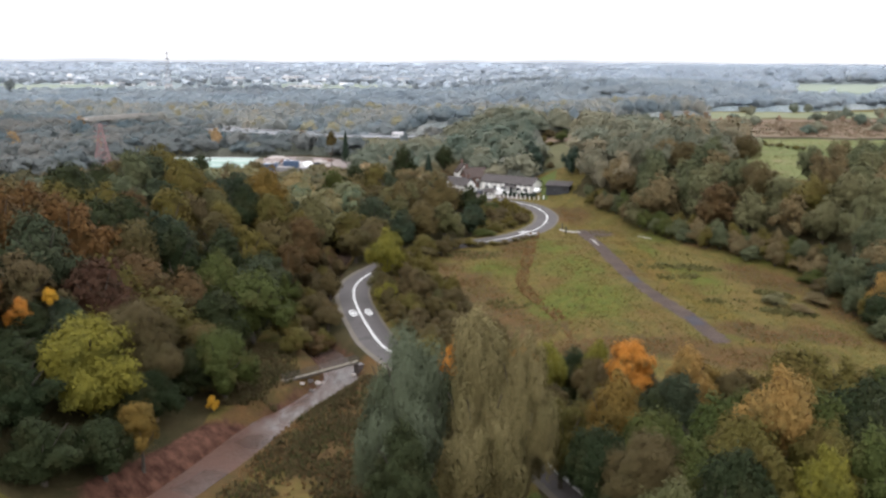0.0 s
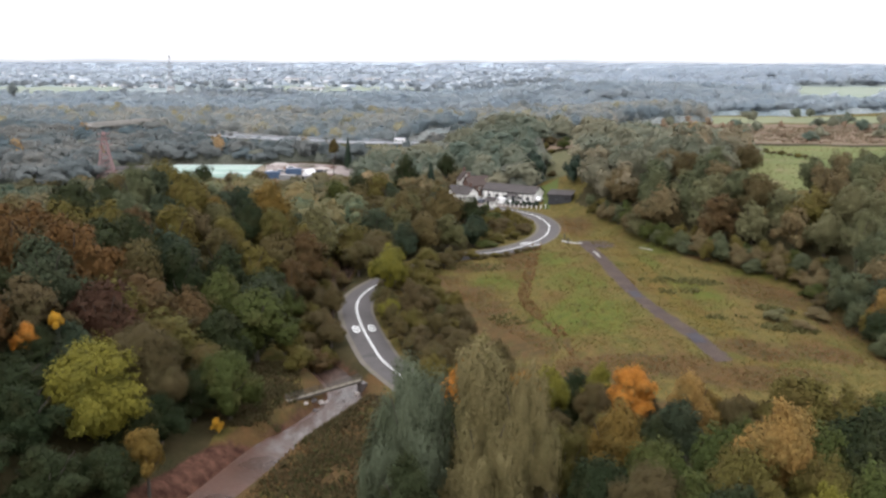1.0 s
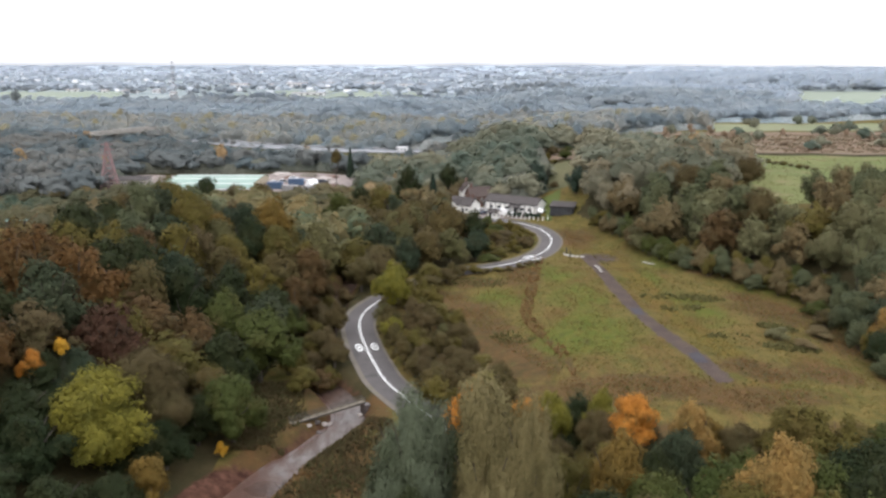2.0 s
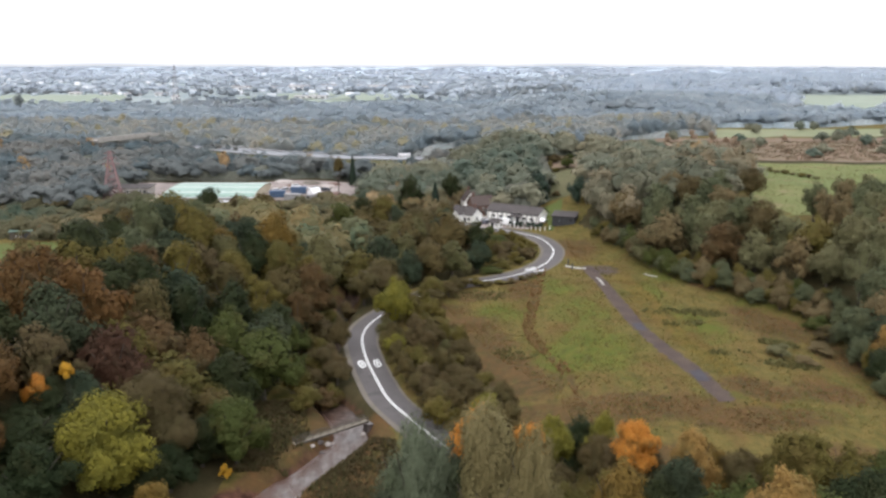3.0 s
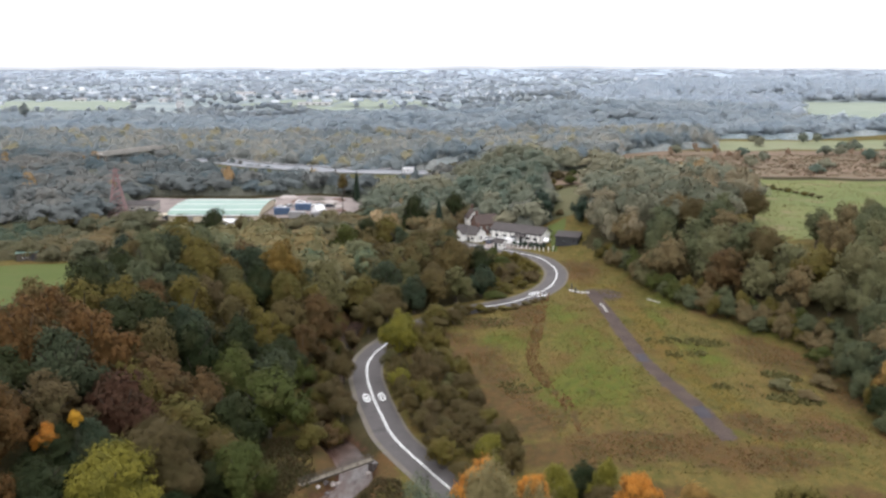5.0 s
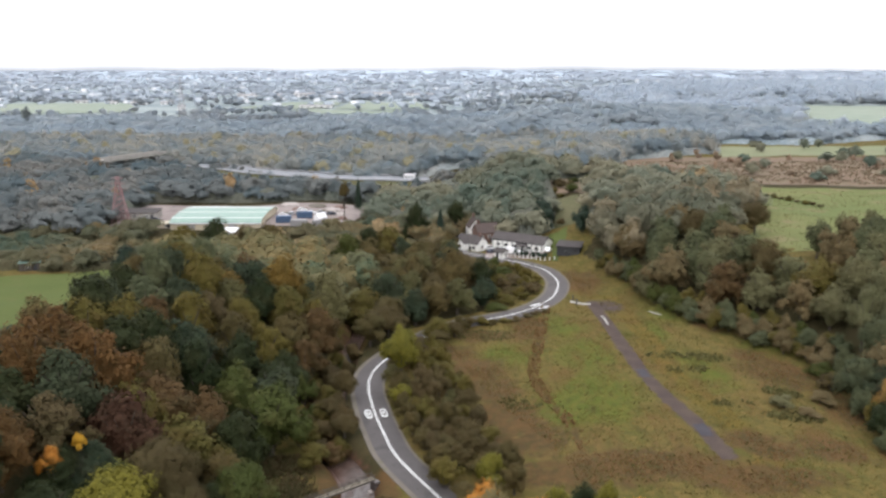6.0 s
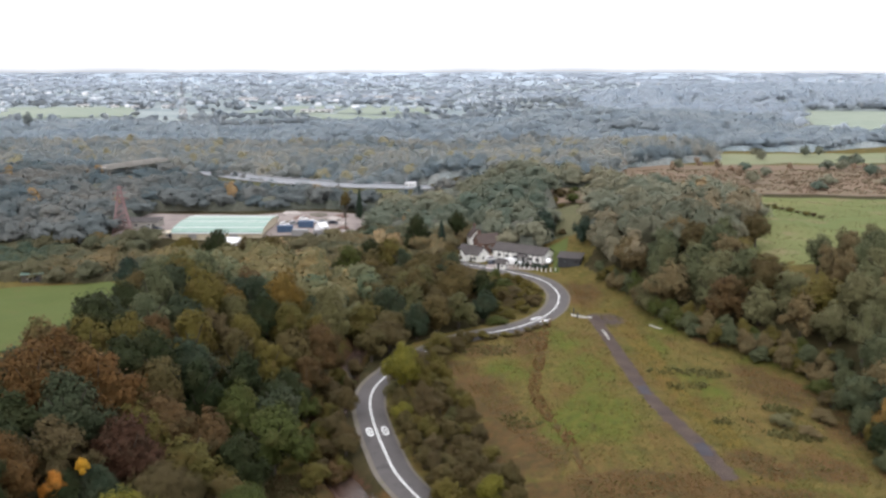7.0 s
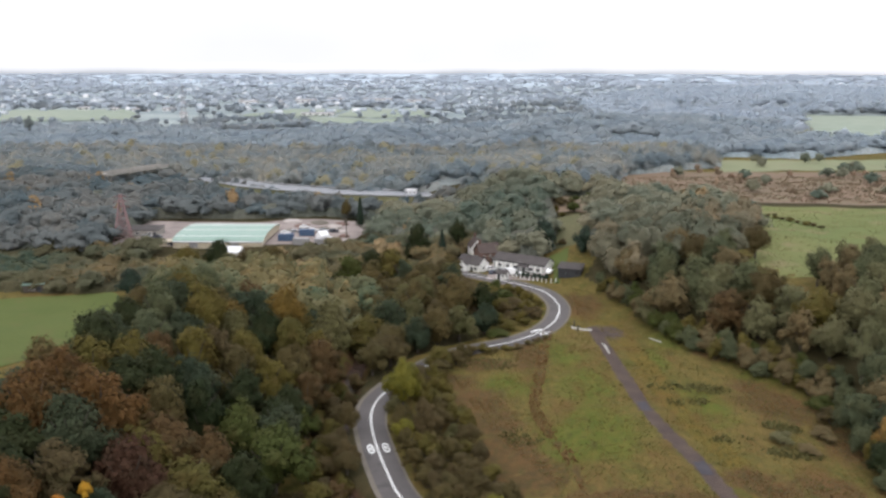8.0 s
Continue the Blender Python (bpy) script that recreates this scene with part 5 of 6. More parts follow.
    pl = (a[None, None] * ((1 - u) * (1 - v))[..., None] + b * (u * (1 - v))[..., None] + c * (u * v)[..., None] + d * ((1 - u) * v)[..., None])
    x, y = pl[..., 0], pl[..., 1]
    size = 0.012 * np.linalg.norm(c - a)
    x = x + size * np.sin(u * 17 + v * 5)
    y = y + size * np.sin(v * 14 + u * 7)
    co = np.stack([x.ravel(), y.ravel(), (height(x, y) + lift).ravel()], 1)
    i = (np.arange(steps_n - 1)[:, None] * steps_n + np.arange(steps_n - 1)[None]).ravel()
    me = mesh_of(name, co, np.stack([i, i + 1, i + steps_n + 1, i + steps_n], 1))
    me.materials.append(material)
    return tagged(new(name, me), label, category, kind="structure")


def band(line, offset, wide, lift, level=None, crown=0.0):
    """A strip along a line in plan, offset to its right, as arrays of corners and faces."""
    d = np.gradient(line, axis=0)
    d /= np.linalg.norm(d, axis=1, keepdims=True)
    r = np.stack([d[:, 1], -d[:, 0]], 1)
    cols = []
    for s in (-0.5, 0.0, 0.5):
        q = line + r * (offset + s * wide)
        z = (level(line[:, 1]) if level else height(q[:, 0], q[:, 1])) + lift - crown * abs(s) * 2
        cols.append(np.stack([q[:, 0], q[:, 1], z], 1))
    co = np.stack(cols, 1).reshape(-1, 3)
    i = (np.arange(len(line) - 1)[:, None] * 3 + np.arange(2)[None]).ravel()
    return co, np.stack([i, i + 1, i + 4, i + 3], 1)


def strip(name, line, offset, wide, lift, material, label="", category="", parent=None, level=None, crown=0.0):
    co, fc = band(line, offset, wide, lift, level, crown)
    me = mesh_of(name, co, fc)
    me.materials.append(material)
    ob = new(name, me)
    ob.parent = parent
    return tagged(ob, label, category, kind="" if parent else "structure")


road = strip("road", ROAD, 0, 5.7, 0.10, ASPHALT, "winding grey asphalt country road with white markings", "road", level=road_level, crown=0.05)
strip("verge", ROAD, -3.25, 0.9, 0.07, VERGE, "pale gritty strip along the asphalt road", "verge", level=road_level)
strip("verge", ROAD, 3.05, 0.5, 0.065, VERGE, "pale gritty strip along the asphalt road", "verge", level=road_level)
for off in (-0.14, 0.14):
    strip("centre_line", ROAD, off, 0.14, 0.108, PAINT, "worn white centre line", parent=road, level=road_level)


def roundel(x, y, side, turn):
    """A painted oval ring with two bars in it, on the lane beside the centre line."""
    z = float(road_level(y)) + 0.10
    bm = bmesh.new()
    k = 28
    ring = []
    for r in (1.0, 0.74):
        ring.append([bm.verts.new((0.64 * r * math.copysign(abs(math.cos(a)) ** 0.75, math.cos(a)), 1.9 * r * math.copysign(abs(math.sin(a)) ** 0.75, math.sin(a)), 0)) for a in (i * 2 * math.pi / k for i in range(k))])
    for i in range(k):
        j = (i + 1) % k
        bm.faces.new((ring[0][i], ring[0][j], ring[1][j], ring[1][i]))
    for cx in (-0.17, 0.17):
        q = [bm.verts.new((cx + sx * 0.09, sy * 0.85, 0)) for sx, sy in ((-1, -1), (1, -1), (1, 1), (-1, 1))]
        bm.faces.new(q)
    ob = part("roundel", bm, PAINT, road, "worn white painted speed roundel")
    ob.matrix_world = pose(x, y, z, 0, 0, turn)
    return ob


for x, y, turn in ((-16.2, 145.4, 14), (-13.4, 146.0, 14), (21.4, 214.4, -46), (23.6, 212.4, -46)):
    roundel(x, y, 0, turn)

river_co, river_fc = band(RIVER, 0, 11.0, 0, lambda y: WATER_Z + 0 * y)
river_me = mesh_of("river", river_co, river_fc)
river_me.materials.append(WATER)
run = np.arange(len(RIVER))
shoal = np.clip(0.5 + 0.5 * np.sin(run * 0.9) + 0.3 * np.sin(run * 2.3), 0, 1) * (1 - smooth((RIVER[:, 1] - 96) / 14))
mark(river_me, "shallow", np.stack([0 * run + 1.0, 0.75 * shoal, 0.9 * shoal], 1))
# the stretch of river that gets the painted sky reflection
mark(river_me, "sky_sheen", np.repeat(smooth((RIVER[:, 1] - 96) / 7) * (1 - smooth((RIVER[:, 1] - 120) / 5)), 3))
river = tagged(new("river", river_me), "shallow brown river with ripples between red banks", "river", kind="structure")

field("field", "smooth bright green field behind the wood", (-112, 136), (-82, 224), (-108, 249), (-200, 222), LAWN)
field("field", "rough green pasture on the slope", (78, 223), (205, 215), (240, 338), (121, 337), PASTURE)
field("heath", "rust-brown heath with scattered birches", (80, 350), (270, 336), (330, 462), (78, 446), HEATH, category="heath")
field("field", "pale green pasture beyond the heath", (140, 447), (330, 470), (345, 522), (150, 502), PALEPASTURE, 0.3)
field("field", "far pasture, its green paled for haze", (275, 652), (420, 668), (480, 830), (350, 855), FARFIELD, 0.4)
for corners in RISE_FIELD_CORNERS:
    field("field", "small field on the wooded rise, haze-tinted green", *corners, FARFIELD, 0.6)
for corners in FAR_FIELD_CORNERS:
    field("field", "flat field before the far town, haze-tinted green", *corners, FARFIELD, 0.8)
field("field", "tan stubble field", (-236, 852), (-193, 836), (-180, 862), (-226, 884), STUBBLE, 0.8)
field("lawn", "bright green lawn beside the inn", (31.5, 262.0), (33.6, 262), (40, 290), (33.5, 288), LAWN, 0.12, 10, "lawn")
field("lawn", "rough olive grass slope behind the inn", (35, 292), (46, 290), (48, 322), (40, 322), SCRUBBY, 0.12, 10, "lawn")
field("heath", "bare rust-brown clearing in the wood above the inn", (40, 330), (54, 322), (60, 356), (40, 366), HEATH, 0.12, 14, "clearing")
field("yard", "dusty pink concrete yard of the works", (-136, 314), (-42, 318), (-38, 368), (-136, 366), YARD, 0.12, 20, "yard")
field("car_park", "dusty pinkish concrete forecourt of the inn", (10, 268), (28, 268), (33, 276), (12, 292), YARD, 0.10, 10, "car park")
field("slip_of_paving", "pale worn concrete slip on the gravel track", (36.6, 192.6), (37.3, 192.6), (37.5, 203), (36.9, 203), CONCRETE, 0.06, 6, "paving")
field("slip_of_paving", "pale worn concrete slip in the grass", (49.6, 207.4), (52.0, 203.2), (52.5, 203.6), (50.2, 208), CONCRETE, 0.06, 6, "paving")
field("slip_of_paving", "pale concrete apron at the road bend", (31.2, 217.0), (36.8, 216.4), (36.8, 218.2), (31.4, 218.8), CONCRETE, 0.08, 6, "paving")

# motorway on its bank, and the viaduct
motor_line = spline([(-152, 470), (-125.9, 453.6), (-104.5, 437), (-78, 424), (-52.9, 415), (-24, 410.6), (-10, 409)], 6.0)
bm = bmesh.new()
rows_m = []
dm = np.gradient(motor_line, axis=0)
dm /= np.linalg.norm(dm, axis=1, keepdims=True)
for (mx, my), (dx, dy) in zip(motor_line, dm):
    g = ground_z(mx, my)
    top = 7.6
    rows_m.append([bm.verts.new((mx + dy * s, my - dx * s, z)) for s, z in ((16, g - 1), (8.5, top), (-8.5, top + 0.2), (-16, g - 1))])
for ra, rb in zip(rows_m, rows_m[1:]):
    for i in range(3):
        bm.faces.new((ra[i], ra[i + 1], rb[i + 1], rb[i]))
embank = tagged(part("motorway", bm, SCRUBBY), "pale grey motorway on a grassy embankment", "motorway", kind="structure")
strip("carriageway", motor_line, 0, 16.0, 0.35, CARRIAGEWAY, "pale grey concrete carriageway", parent=embank, level=lambda y: 7.6 + 0 * y)
for off in (-8.2, 8.2):
    bm = bmesh.new()
    for (ax, ay), (bx, by), (dx, dy) in zip(motor_line, motor_line[1:], dm):
        rod(bm, (ax + dy * off, ay - dx * off, 8.5), (bx + dy * off, by - dx * off, 8.5), 0.22, None, 4)
    part("crash_barrier", bm, STEEL, embank, "galvanised crash barrier")

via = thing("viaduct", -177, 457.9, -0.6, 64, "pale concrete road bridge with a parapet on piers", "bridge")
bm = box(bmesh.new(), 0, 0, 13.6, 44, 6, 1.0, 0.1)
part("deck", bm, CONCRETE, via)
for s in (-2.9, 2.9):
    part("parapet", box(bmesh.new(), 0, s, 14.6, 44, 0.25, 1.0, 0.05), CONCRETE, via)
for px in (-18, -6, 6, 18):
    bm = rod(bmesh.new(), (px, 0, -2), (px, 0, 12.7), 0.8, None, 10)
    box(bm, px, 0, 12.7, 1.6, 4.8, 0.9, 0.1)
    part("pier", bm, CONCRETE, via)

field("track_patch", "dark wet patch of old tarmac on the gravel track", (37.4, 158.6), (39.4, 158.4), (39.0, 163.2), (37.2, 163.0), OLD_TARMAC, 0.05, 8, "paving")
field("track_patch", "dark wet patch of old tarmac on the gravel track", (41.6, 131.8), (43.8, 131.6), (43.4, 136.4), (41.4, 136.2), OLD_TARMAC, 0.05, 8, "paving")
# ---- footbridge, stones, fence ----
def footbridge():
    (ax, ay), (bx, by) = (-22.9, 112.7), (-12.9, 121.0)
    L = math.hypot(bx - ax, by - ay)
    ob = thing("footbridge", (ax + bx) / 2, (ay + by) / 2, 0.70, math.degrees(math.atan2(by - ay, bx - ax)), "narrow grey footbridge with post railings over the river", "bridge")
    for s in (-0.44, 0.44):
        part("beam", box(bmesh.new(), 0, s, 0.04, L, 0.18, 0.26, 0.03), WOOD, ob, "grey timber side beam")
    planks = box(bmesh.new(), 0, 0, 0, 0.26, 0.86, 0.06, 0.01)
    me = bpy.data.meshes.new("plank")
    planks.to_mesh(me)
    planks.free()
    me.materials.append(PLANKS)
    k = int(L / 0.3)
    for i in range(k):
        o = part("plank", me, PLANKS, ob)
        o.location = (-L / 2 + (i + 0.5) * L / k, 0, 0.22)
    for s in (-0.44, 0.44):
        for i in range(10):
            x = -L / 2 + 0.2 + i * (L - 0.4) / 9
            part("post", box(bmesh.new(), x, s, 0.55, 0.09, 0.09, 0.85, 0.01), WOOD, ob)
        for z in (0.55, 0.92):
            part("rail", box(bmesh.new(), 0, s, z, L, 0.06, 0.1, 0.01), WOOD, ob)
    for x in (-L / 2 - 0.2, L / 2 + 0.2):
        part("abutment", box(bmesh.new(), x, 0, -1.4, 1.0, 1.5, 2.2, 0.08), DARKSTONE, ob, "dark stone abutment in the bank")


footbridge()


def boulder(x, y, size, material, label, seed, flat=0.6, z=None):
    rng = random.Random(seed)
    bm = bmesh.new()
    bmesh.ops.create_icosphere(bm, subdivisions=2, radius=size)
    for v in bm.verts:
        v.co *= 1 + 0.35 * noise.noise(v.co / size * 1.4 + Vector((seed, 0, 0)))
        v.co.z *= flat
    ob = part("boulder", bm, material)
    ob.location = (x, y, (max(ground_z(x, y), WATER_Z - 0.1) if z is None else z) + size * flat * 0.2)
    ob.rotation_euler.z = rng.uniform(0, 6)
    return tagged(ob, label, "stone", "stones of the river")


for i, (x, y, s) in enumerate(((-19.4, 115.2, 0.5), (-18.5, 116.0, 0.55), (-17.8, 117.0, 0.42), (-19.0, 113.9, 0.5), (-20.3, 113.6, 0.4), (-13.5, 120.2, 0.55))):
    boulder(x, y, s, STONE if i % 3 else DARKSTONE, "pale worn boulder in the shallow river" if i % 3 else "dark wet boulder in the shallow river", i)
for i, (x, y, s) in enumerate(((-20.8, 98.8, 0.7), (-20.1, 99.8, 0.55), (-21.4, 97.9, 0.45))):
    boulder(x, y, s, DARKSTONE, "dark wet boulder at the river's edge", 20 + i)


# ---- buildings ----
def window(parent, x, y, z, w, h, face, frame_mat=RENDER_W, cross=True):
    """A window on a wall: a dark pane in a frame with a sill. face: 'front' (-y), 'left' (-x) or 'right' (+x)."""
    if face == "front":
        size, nrm = (w, 0.10, h), (0, -1)
    else:
        size, nrm = (0.10, w, h), ((-1, 0) if face == "left" else (1, 0))
    frame_ob = part("window", box(bmesh.new(), x + nrm[0] * 0.03, y + nrm[1] * 0.03, z, *size, 0.02), frame_mat, parent)
    pane = [c * (0.86 if c > 0.2 else 1.0) for c in size]
    part("pane", box(bmesh.new(), x + nrm[0] * 0.05, y + nrm[1] * 0.05, z, *pane), GLASS_D, frame_ob, "dark window pane")
    if cross:
        bar = (0.07, 0.1, h) if face == "front" else (0.1, 0.07, h)
        part("glazing_bar", box(bmesh.new(), x + nrm[0] * 0.062, y + nrm[1] * 0.062, z, *bar), frame_mat, frame_ob)
    return frame_ob


def house(name, x, y, turn, long, deep, eaves, ridge, wall_mat, roof_mat, label, windows=(), chimney=None, overhang=0.35, door_at=None, hip=0.0, z=None, category="house"):
    """A gabled house along its own x: walls, two roof slopes, gables, windows, door, chimney."""
    ob = thing(name, x, y, ground_z(x, y) if z is None else z, turn, label, category)
    bm = bmesh.new()
    prism(bm, [(-deep / 2, -0.8), (deep / 2, -0.8), (deep / 2, eaves), (0, ridge), (-deep / 2, eaves)], -long / 2, long / 2)
    bmesh.ops.rotate(bm, verts=bm.verts, matrix=Matrix.Rotation(radians(90), 3, "Z"))
    part("wall", bm, wall_mat, ob)
    run = math.hypot(deep / 2, ridge - eaves)
    ang = math.degrees(math.atan2(ridge - eaves, deep / 2))
    for s in (-1, 1):
        bm = bmesh.new()
        w = run + overhang
        box(bm, 0, 0, 0, long + 2 * overhang, w, 0.14, 0.02)
        roof = part("roof", bm, roof_mat, ob)
        rows = max(4, int(w / 0.5))
        for i in range(rows):
            part("slate_course", box(bmesh.new(), 0, s * (w / 2 - (i + 0.5) * w / rows), 0.085, long + 2 * overhang, w / rows * 0.93, 0.03, 0, 0, s * -2), roof_mat, roof)
        mid = (run - overhang) / 2
        roof.matrix_local = pose(0, s * (deep / 2 - mid * math.cos(radians(ang))), eaves + mid * math.sin(radians(ang)) + 0.09, -s * ang)
    part("ridge_tiles", rod(bmesh.new(), (-long / 2 - overhang, 0, ridge + 0.16), (long / 2 + overhang, 0, ridge + 0.16), 0.14, None, 6), roof_mat, ob)
    for wx, wz, ww, wh in windows:
        window(ob, wx, -deep / 2, wz, ww, wh, "front")
    for s, face in ((-1, "left"), (1, "right")):
        window(ob, s * long / 2, 0, eaves * 0.55, 1.1, 1.1, face)
    if door_at is not None:
        d = part("door", box(bmesh.new(), door_at, -deep / 2 - 0.03, 1.02, 0.95, 0.1, 2.05, 0.02), DARKWOOD, ob, "dark wooden door")
        part("handle", box(bmesh.new(), door_at + 0.35, -deep / 2 - 0.1, 1.0, 0.1, 0.05, 0.04), STEEL, d)
    for cx in chimney or ():
        bm = box(bmesh.new(), cx, 0, ridge + 0.5, 0.9, 0.7, 1.9, 0.03)
        box(bm, cx, 0, ridge + 1.42, 1.05, 0.85, 0.14, 0.02)
        ch = part("chimney", bm, BRICK, ob)
        for k in (-0.22, 0.22):
            part("chimney_pot", rod(bmesh.new(), (cx + k, 0, ridge + 1.45), (cx + k, 0, ridge + 1.85), 0.12, 0.1, 8), TILE, ch)
    return ob


inn = house("inn", 23.3, 281.2, -32, 19.5, 7.5, 3.4, 5.2, RENDER_W, SLATE, "long white half-timbered inn under a grey slate roof", ((-7.2, 1.7, 1.6, 1.2), (-4.2, 1.7, 1.6, 1.2), (-1.0, 1.7, 1.6, 1.2), (4.6, 1.7, 1.6, 1.2), (7.4, 1.7, 1.6, 1.2)), door_at=2.0, category="inn")
for i in range(11):
    part("timber_post", box(bmesh.new(), -9.3 + i * 1.86, -3.80, 1.6, 0.2, 0.12, 3.2, 0.01), DARKWOOD, inn, "black timber post")
for z in (0.5, 3.05):
    part("timber_rail", box(bmesh.new(), 0, -3.82, z, 19.2, 0.1, 0.2, 0.01), DARKWOOD, inn, "black timber rail")
porch = part("porch_roof", box(bmesh.new(), 2.0, -4.7, 2.65, 4.2, 2.0, 0.15, 0.02, 0, 12), SLATE, inn)
for px in (0.2, 3.8):
    part("porch_post", box(bmesh.new(), px, -5.5, 1.2, 0.16, 0.16, 2.5, 0.01), DARKWOOD, porch)
house("cottage", 6.0, 283.5, -38, 9.0, 6.0, 3.0, 5.2, RENDER_W, SLATE, "white rendered cottage with a grey slate roof", ((-3.4, 1.7, 1.3, 1.2), (0.0, 1.7, 1.3, 1.2), (3.2, 1.7, 1.3, 1.2)), (3.6,), door_at=1.6)
house("cottage", 11.4, 297.0, 20, 8.0, 6.2, 3.8, 6.6, BRICK, TILE, "red-brown tiled cottage with a steep gable", ((-2.6, 2.5, 1.0, 1.1), (0.0, 2.5, 1.0, 1.1), (2.6, 2.5, 1.0, 1.1)), (-3.0,), door_at=0.9)
house("cottage", 7.4, 303.0, 100, 6.0, 5.0, 4.4, 7.4, RENDER_W, TILE, "narrow gabled cottage behind the inn", ((0.0, 3.0, 1.1, 1.2),), (2.0,))
house("outhouse", 15.4, 268.8, -30, 3.2, 2.6, 2.0, 2.9, RENDER_W, SLATE, "small white outhouse beside the road", ((0.8, 1.3, 0.7, 0.7),), door_at=-0.7, category="outbuilding")
house("outhouse", 3.4, 281.6, 52, 5.0, 4.0, 2.6, 4.2, RENDER_W, SLATE, "white lean-to beside the cottage", ((0.9, 1.4, 0.8, 0.8),), category="outbuilding")


def barn():
    ob = thing("barn", 37.8, 267.6, ground_z(37.8, 267.6), -18, "black timber barn with a low grey sheet roof", "barn")
    part("wall", box(bmesh.new(), 0, 0, 0.9, 7.4, 6.0, 3.4, 0.05), DARKWOOD, ob)
    bm = box(bmesh.new(), 0, 0, 2.75, 8.2, 7.0, 0.18, 0.03, 0, 5)
    for i in range(14):
        box(bm, -3.8 + i * 0.585, 0, 2.87, 0.12, 6.9, 0.07, 0, 0, 5)
    part("roof", bm, SLATE, ob)
    d = part("door", box(bmesh.new(), -1.2, -3.06, 0.95, 2.4, 0.12, 2.1, 0.02), DARKWOOD, ob, "black plank double door")
    part("handle", box(bmesh.new(), -1.1, -3.16, 1.0, 0.08, 0.08, 0.4), STEEL, d)
    for i in range(15):
        part("board", box(bmesh.new(), -3.5 + i * 0.5, -3.03, 2.3, 0.44, 0.05, 0.5), DARKWOOD, ob)
    window(ob, 2.4, -3.0, 1.3, 1.0, 0.8, "front", WOOD)


barn()


def roadside_fence():
    """White posts along the inside of the bend, with a rail."""
    pts = spline([(19.2, 274.8), (21.6, 271.8), (24.2, 269.0), (26.8, 266.6), (29.4, 264.2), (32.4, 263.4)], 1.6)
    ob = thing("fence", 0, 0, 0, 0, "low fence of white posts along the road bend", "fence")
    for i, (x, y) in enumerate(pts):
        z = ground_z(x, y)
        bm = box(bmesh.new(), x, y, z + 0.5, 0.26, 0.26, 1.3, 0.03)
        box(bm, x, y, z + 1.18, 0.32, 0.32, 0.1, 0.02)
        part("post", bm, RENDER_W, ob, "white painted post")
        if i:
            q = pts[i - 1]
            part("rail", rod(bmesh.new(), (q[0], q[1], ground_z(*q) + 0.8), (x, y, z + 0.8), 0.05, None, 5), WOOD, ob, "thin dark rail")


roadside_fence()
for x, y in ((32.2, 219.2), (32.8, 216.2)):
    ob = thing("gate_post", x, y, ground_z(x, y), 0, "dark timber gate post beside the road bend", "post", "gate posts")
    part("shaft", box(bmesh.new(), 0, 0, 0.7, 0.28, 0.28, 1.7, 0.03), DARKWOOD, ob)
    part("cap", box(bmesh.new(), 0, 0, 1.58, 0.34, 0.34, 0.08, 0.02), DARKWOOD, ob)
hedge_line = spline([(19.5, 277.0), (22.5, 273.6), (26, 270.4), (29.6, 267.6)], 2.0)
for x, y in hedge_line:
    tree(float(x), float(y), ground_z(x, y) + 1.9, 2.8, "shrub", "conifer", "dark hedge of the inn", "behind the white posts", "hedge_bush")


# ---- vehicles ----
def wheel(parent, x, y, r=0.32):
    t = part("wheel", rod(bmesh.new(), (x, y - 0.1, r), (x, y + 0.1, r), r, None, 16), RUBBER, parent, "black tyre")
    part("rim", rod(bmesh.new(), (x, y - 0.11, r), (x, y + 0.11, r), r * 0.6, None, 12), STEEL, t, "steel rim")


def car(x, y, turn, paint, label, van=False, z=None):
    ob = thing("van" if van else "car", x, y, (ground_z(x, y) + 0.1) if z is None else z, turn, label, "van" if van else "car", "parked vehicles")
    L = 5.2 if van else 4.2
    side = [(-L / 2, 0.35), (-L / 2, 1.9), (-L / 2 + 0.1, 2.2), (L * 0.22, 2.2), (L * 0.36, 1.25), (L / 2, 1.05), (L / 2, 0.35)] if van else \
        [(-L / 2, 0.32), (-L / 2, 0.85), (-L / 2 + 0.25, 0.95), (-L * 0.32, 1.42), (L * 0.08, 1.45), (L * 0.24, 0.96), (L / 2 - 0.1, 0.82), (L / 2, 0.32)]
    bm = prism(bmesh.new(), side, -0.86, 0.86)
    bmesh.ops.bevel(bm, geom=list(bm.edges), offset=0.07, segments=2, affect="EDGES")
    part("body", bm, paint, ob, smooth_faces=False)
    for s in (-1, 1):
        glass = [(L * 0.10, 1.3), (L * 0.10, 2.0), (L * 0.21, 2.0), (L * 0.32, 1.3)] if van else [(-L * 0.30, 0.98), (-L * 0.26, 1.36), (L * 0.07, 1.38), (L * 0.20, 0.98)]
        part("side_window", prism(bmesh.new(), glass, s * 0.862 - 0.01, s * 0.862 + 0.01), GLASS_D, ob, "dark side window")
        for wx in (-L * 0.32, L * 0.32):
            wheel(ob, wx, s * 0.8)
        part("headlight", box(bmesh.new(), L / 2 - 0.02, s * 0.62, 0.75, 0.06, 0.3, 0.16, 0.02), WHITE, ob, "clear headlight")
        part("tail_light", box(bmesh.new(), -L / 2 + 0.0, s * 0.66, 0.8, 0.06, 0.22, 0.18, 0.02), REDMETAL, ob, "red tail light")
    wx, wz, wa = (L * 0.295, 1.73, 36) if van else (L * 0.165, 1.2, 54)
    scr = part("windscreen", box(bmesh.new(), 0, 0, 0, 0.03, 1.45, 0.95 if van else 0.62, 0.01), GLASS_D, ob, "dark windscreen")
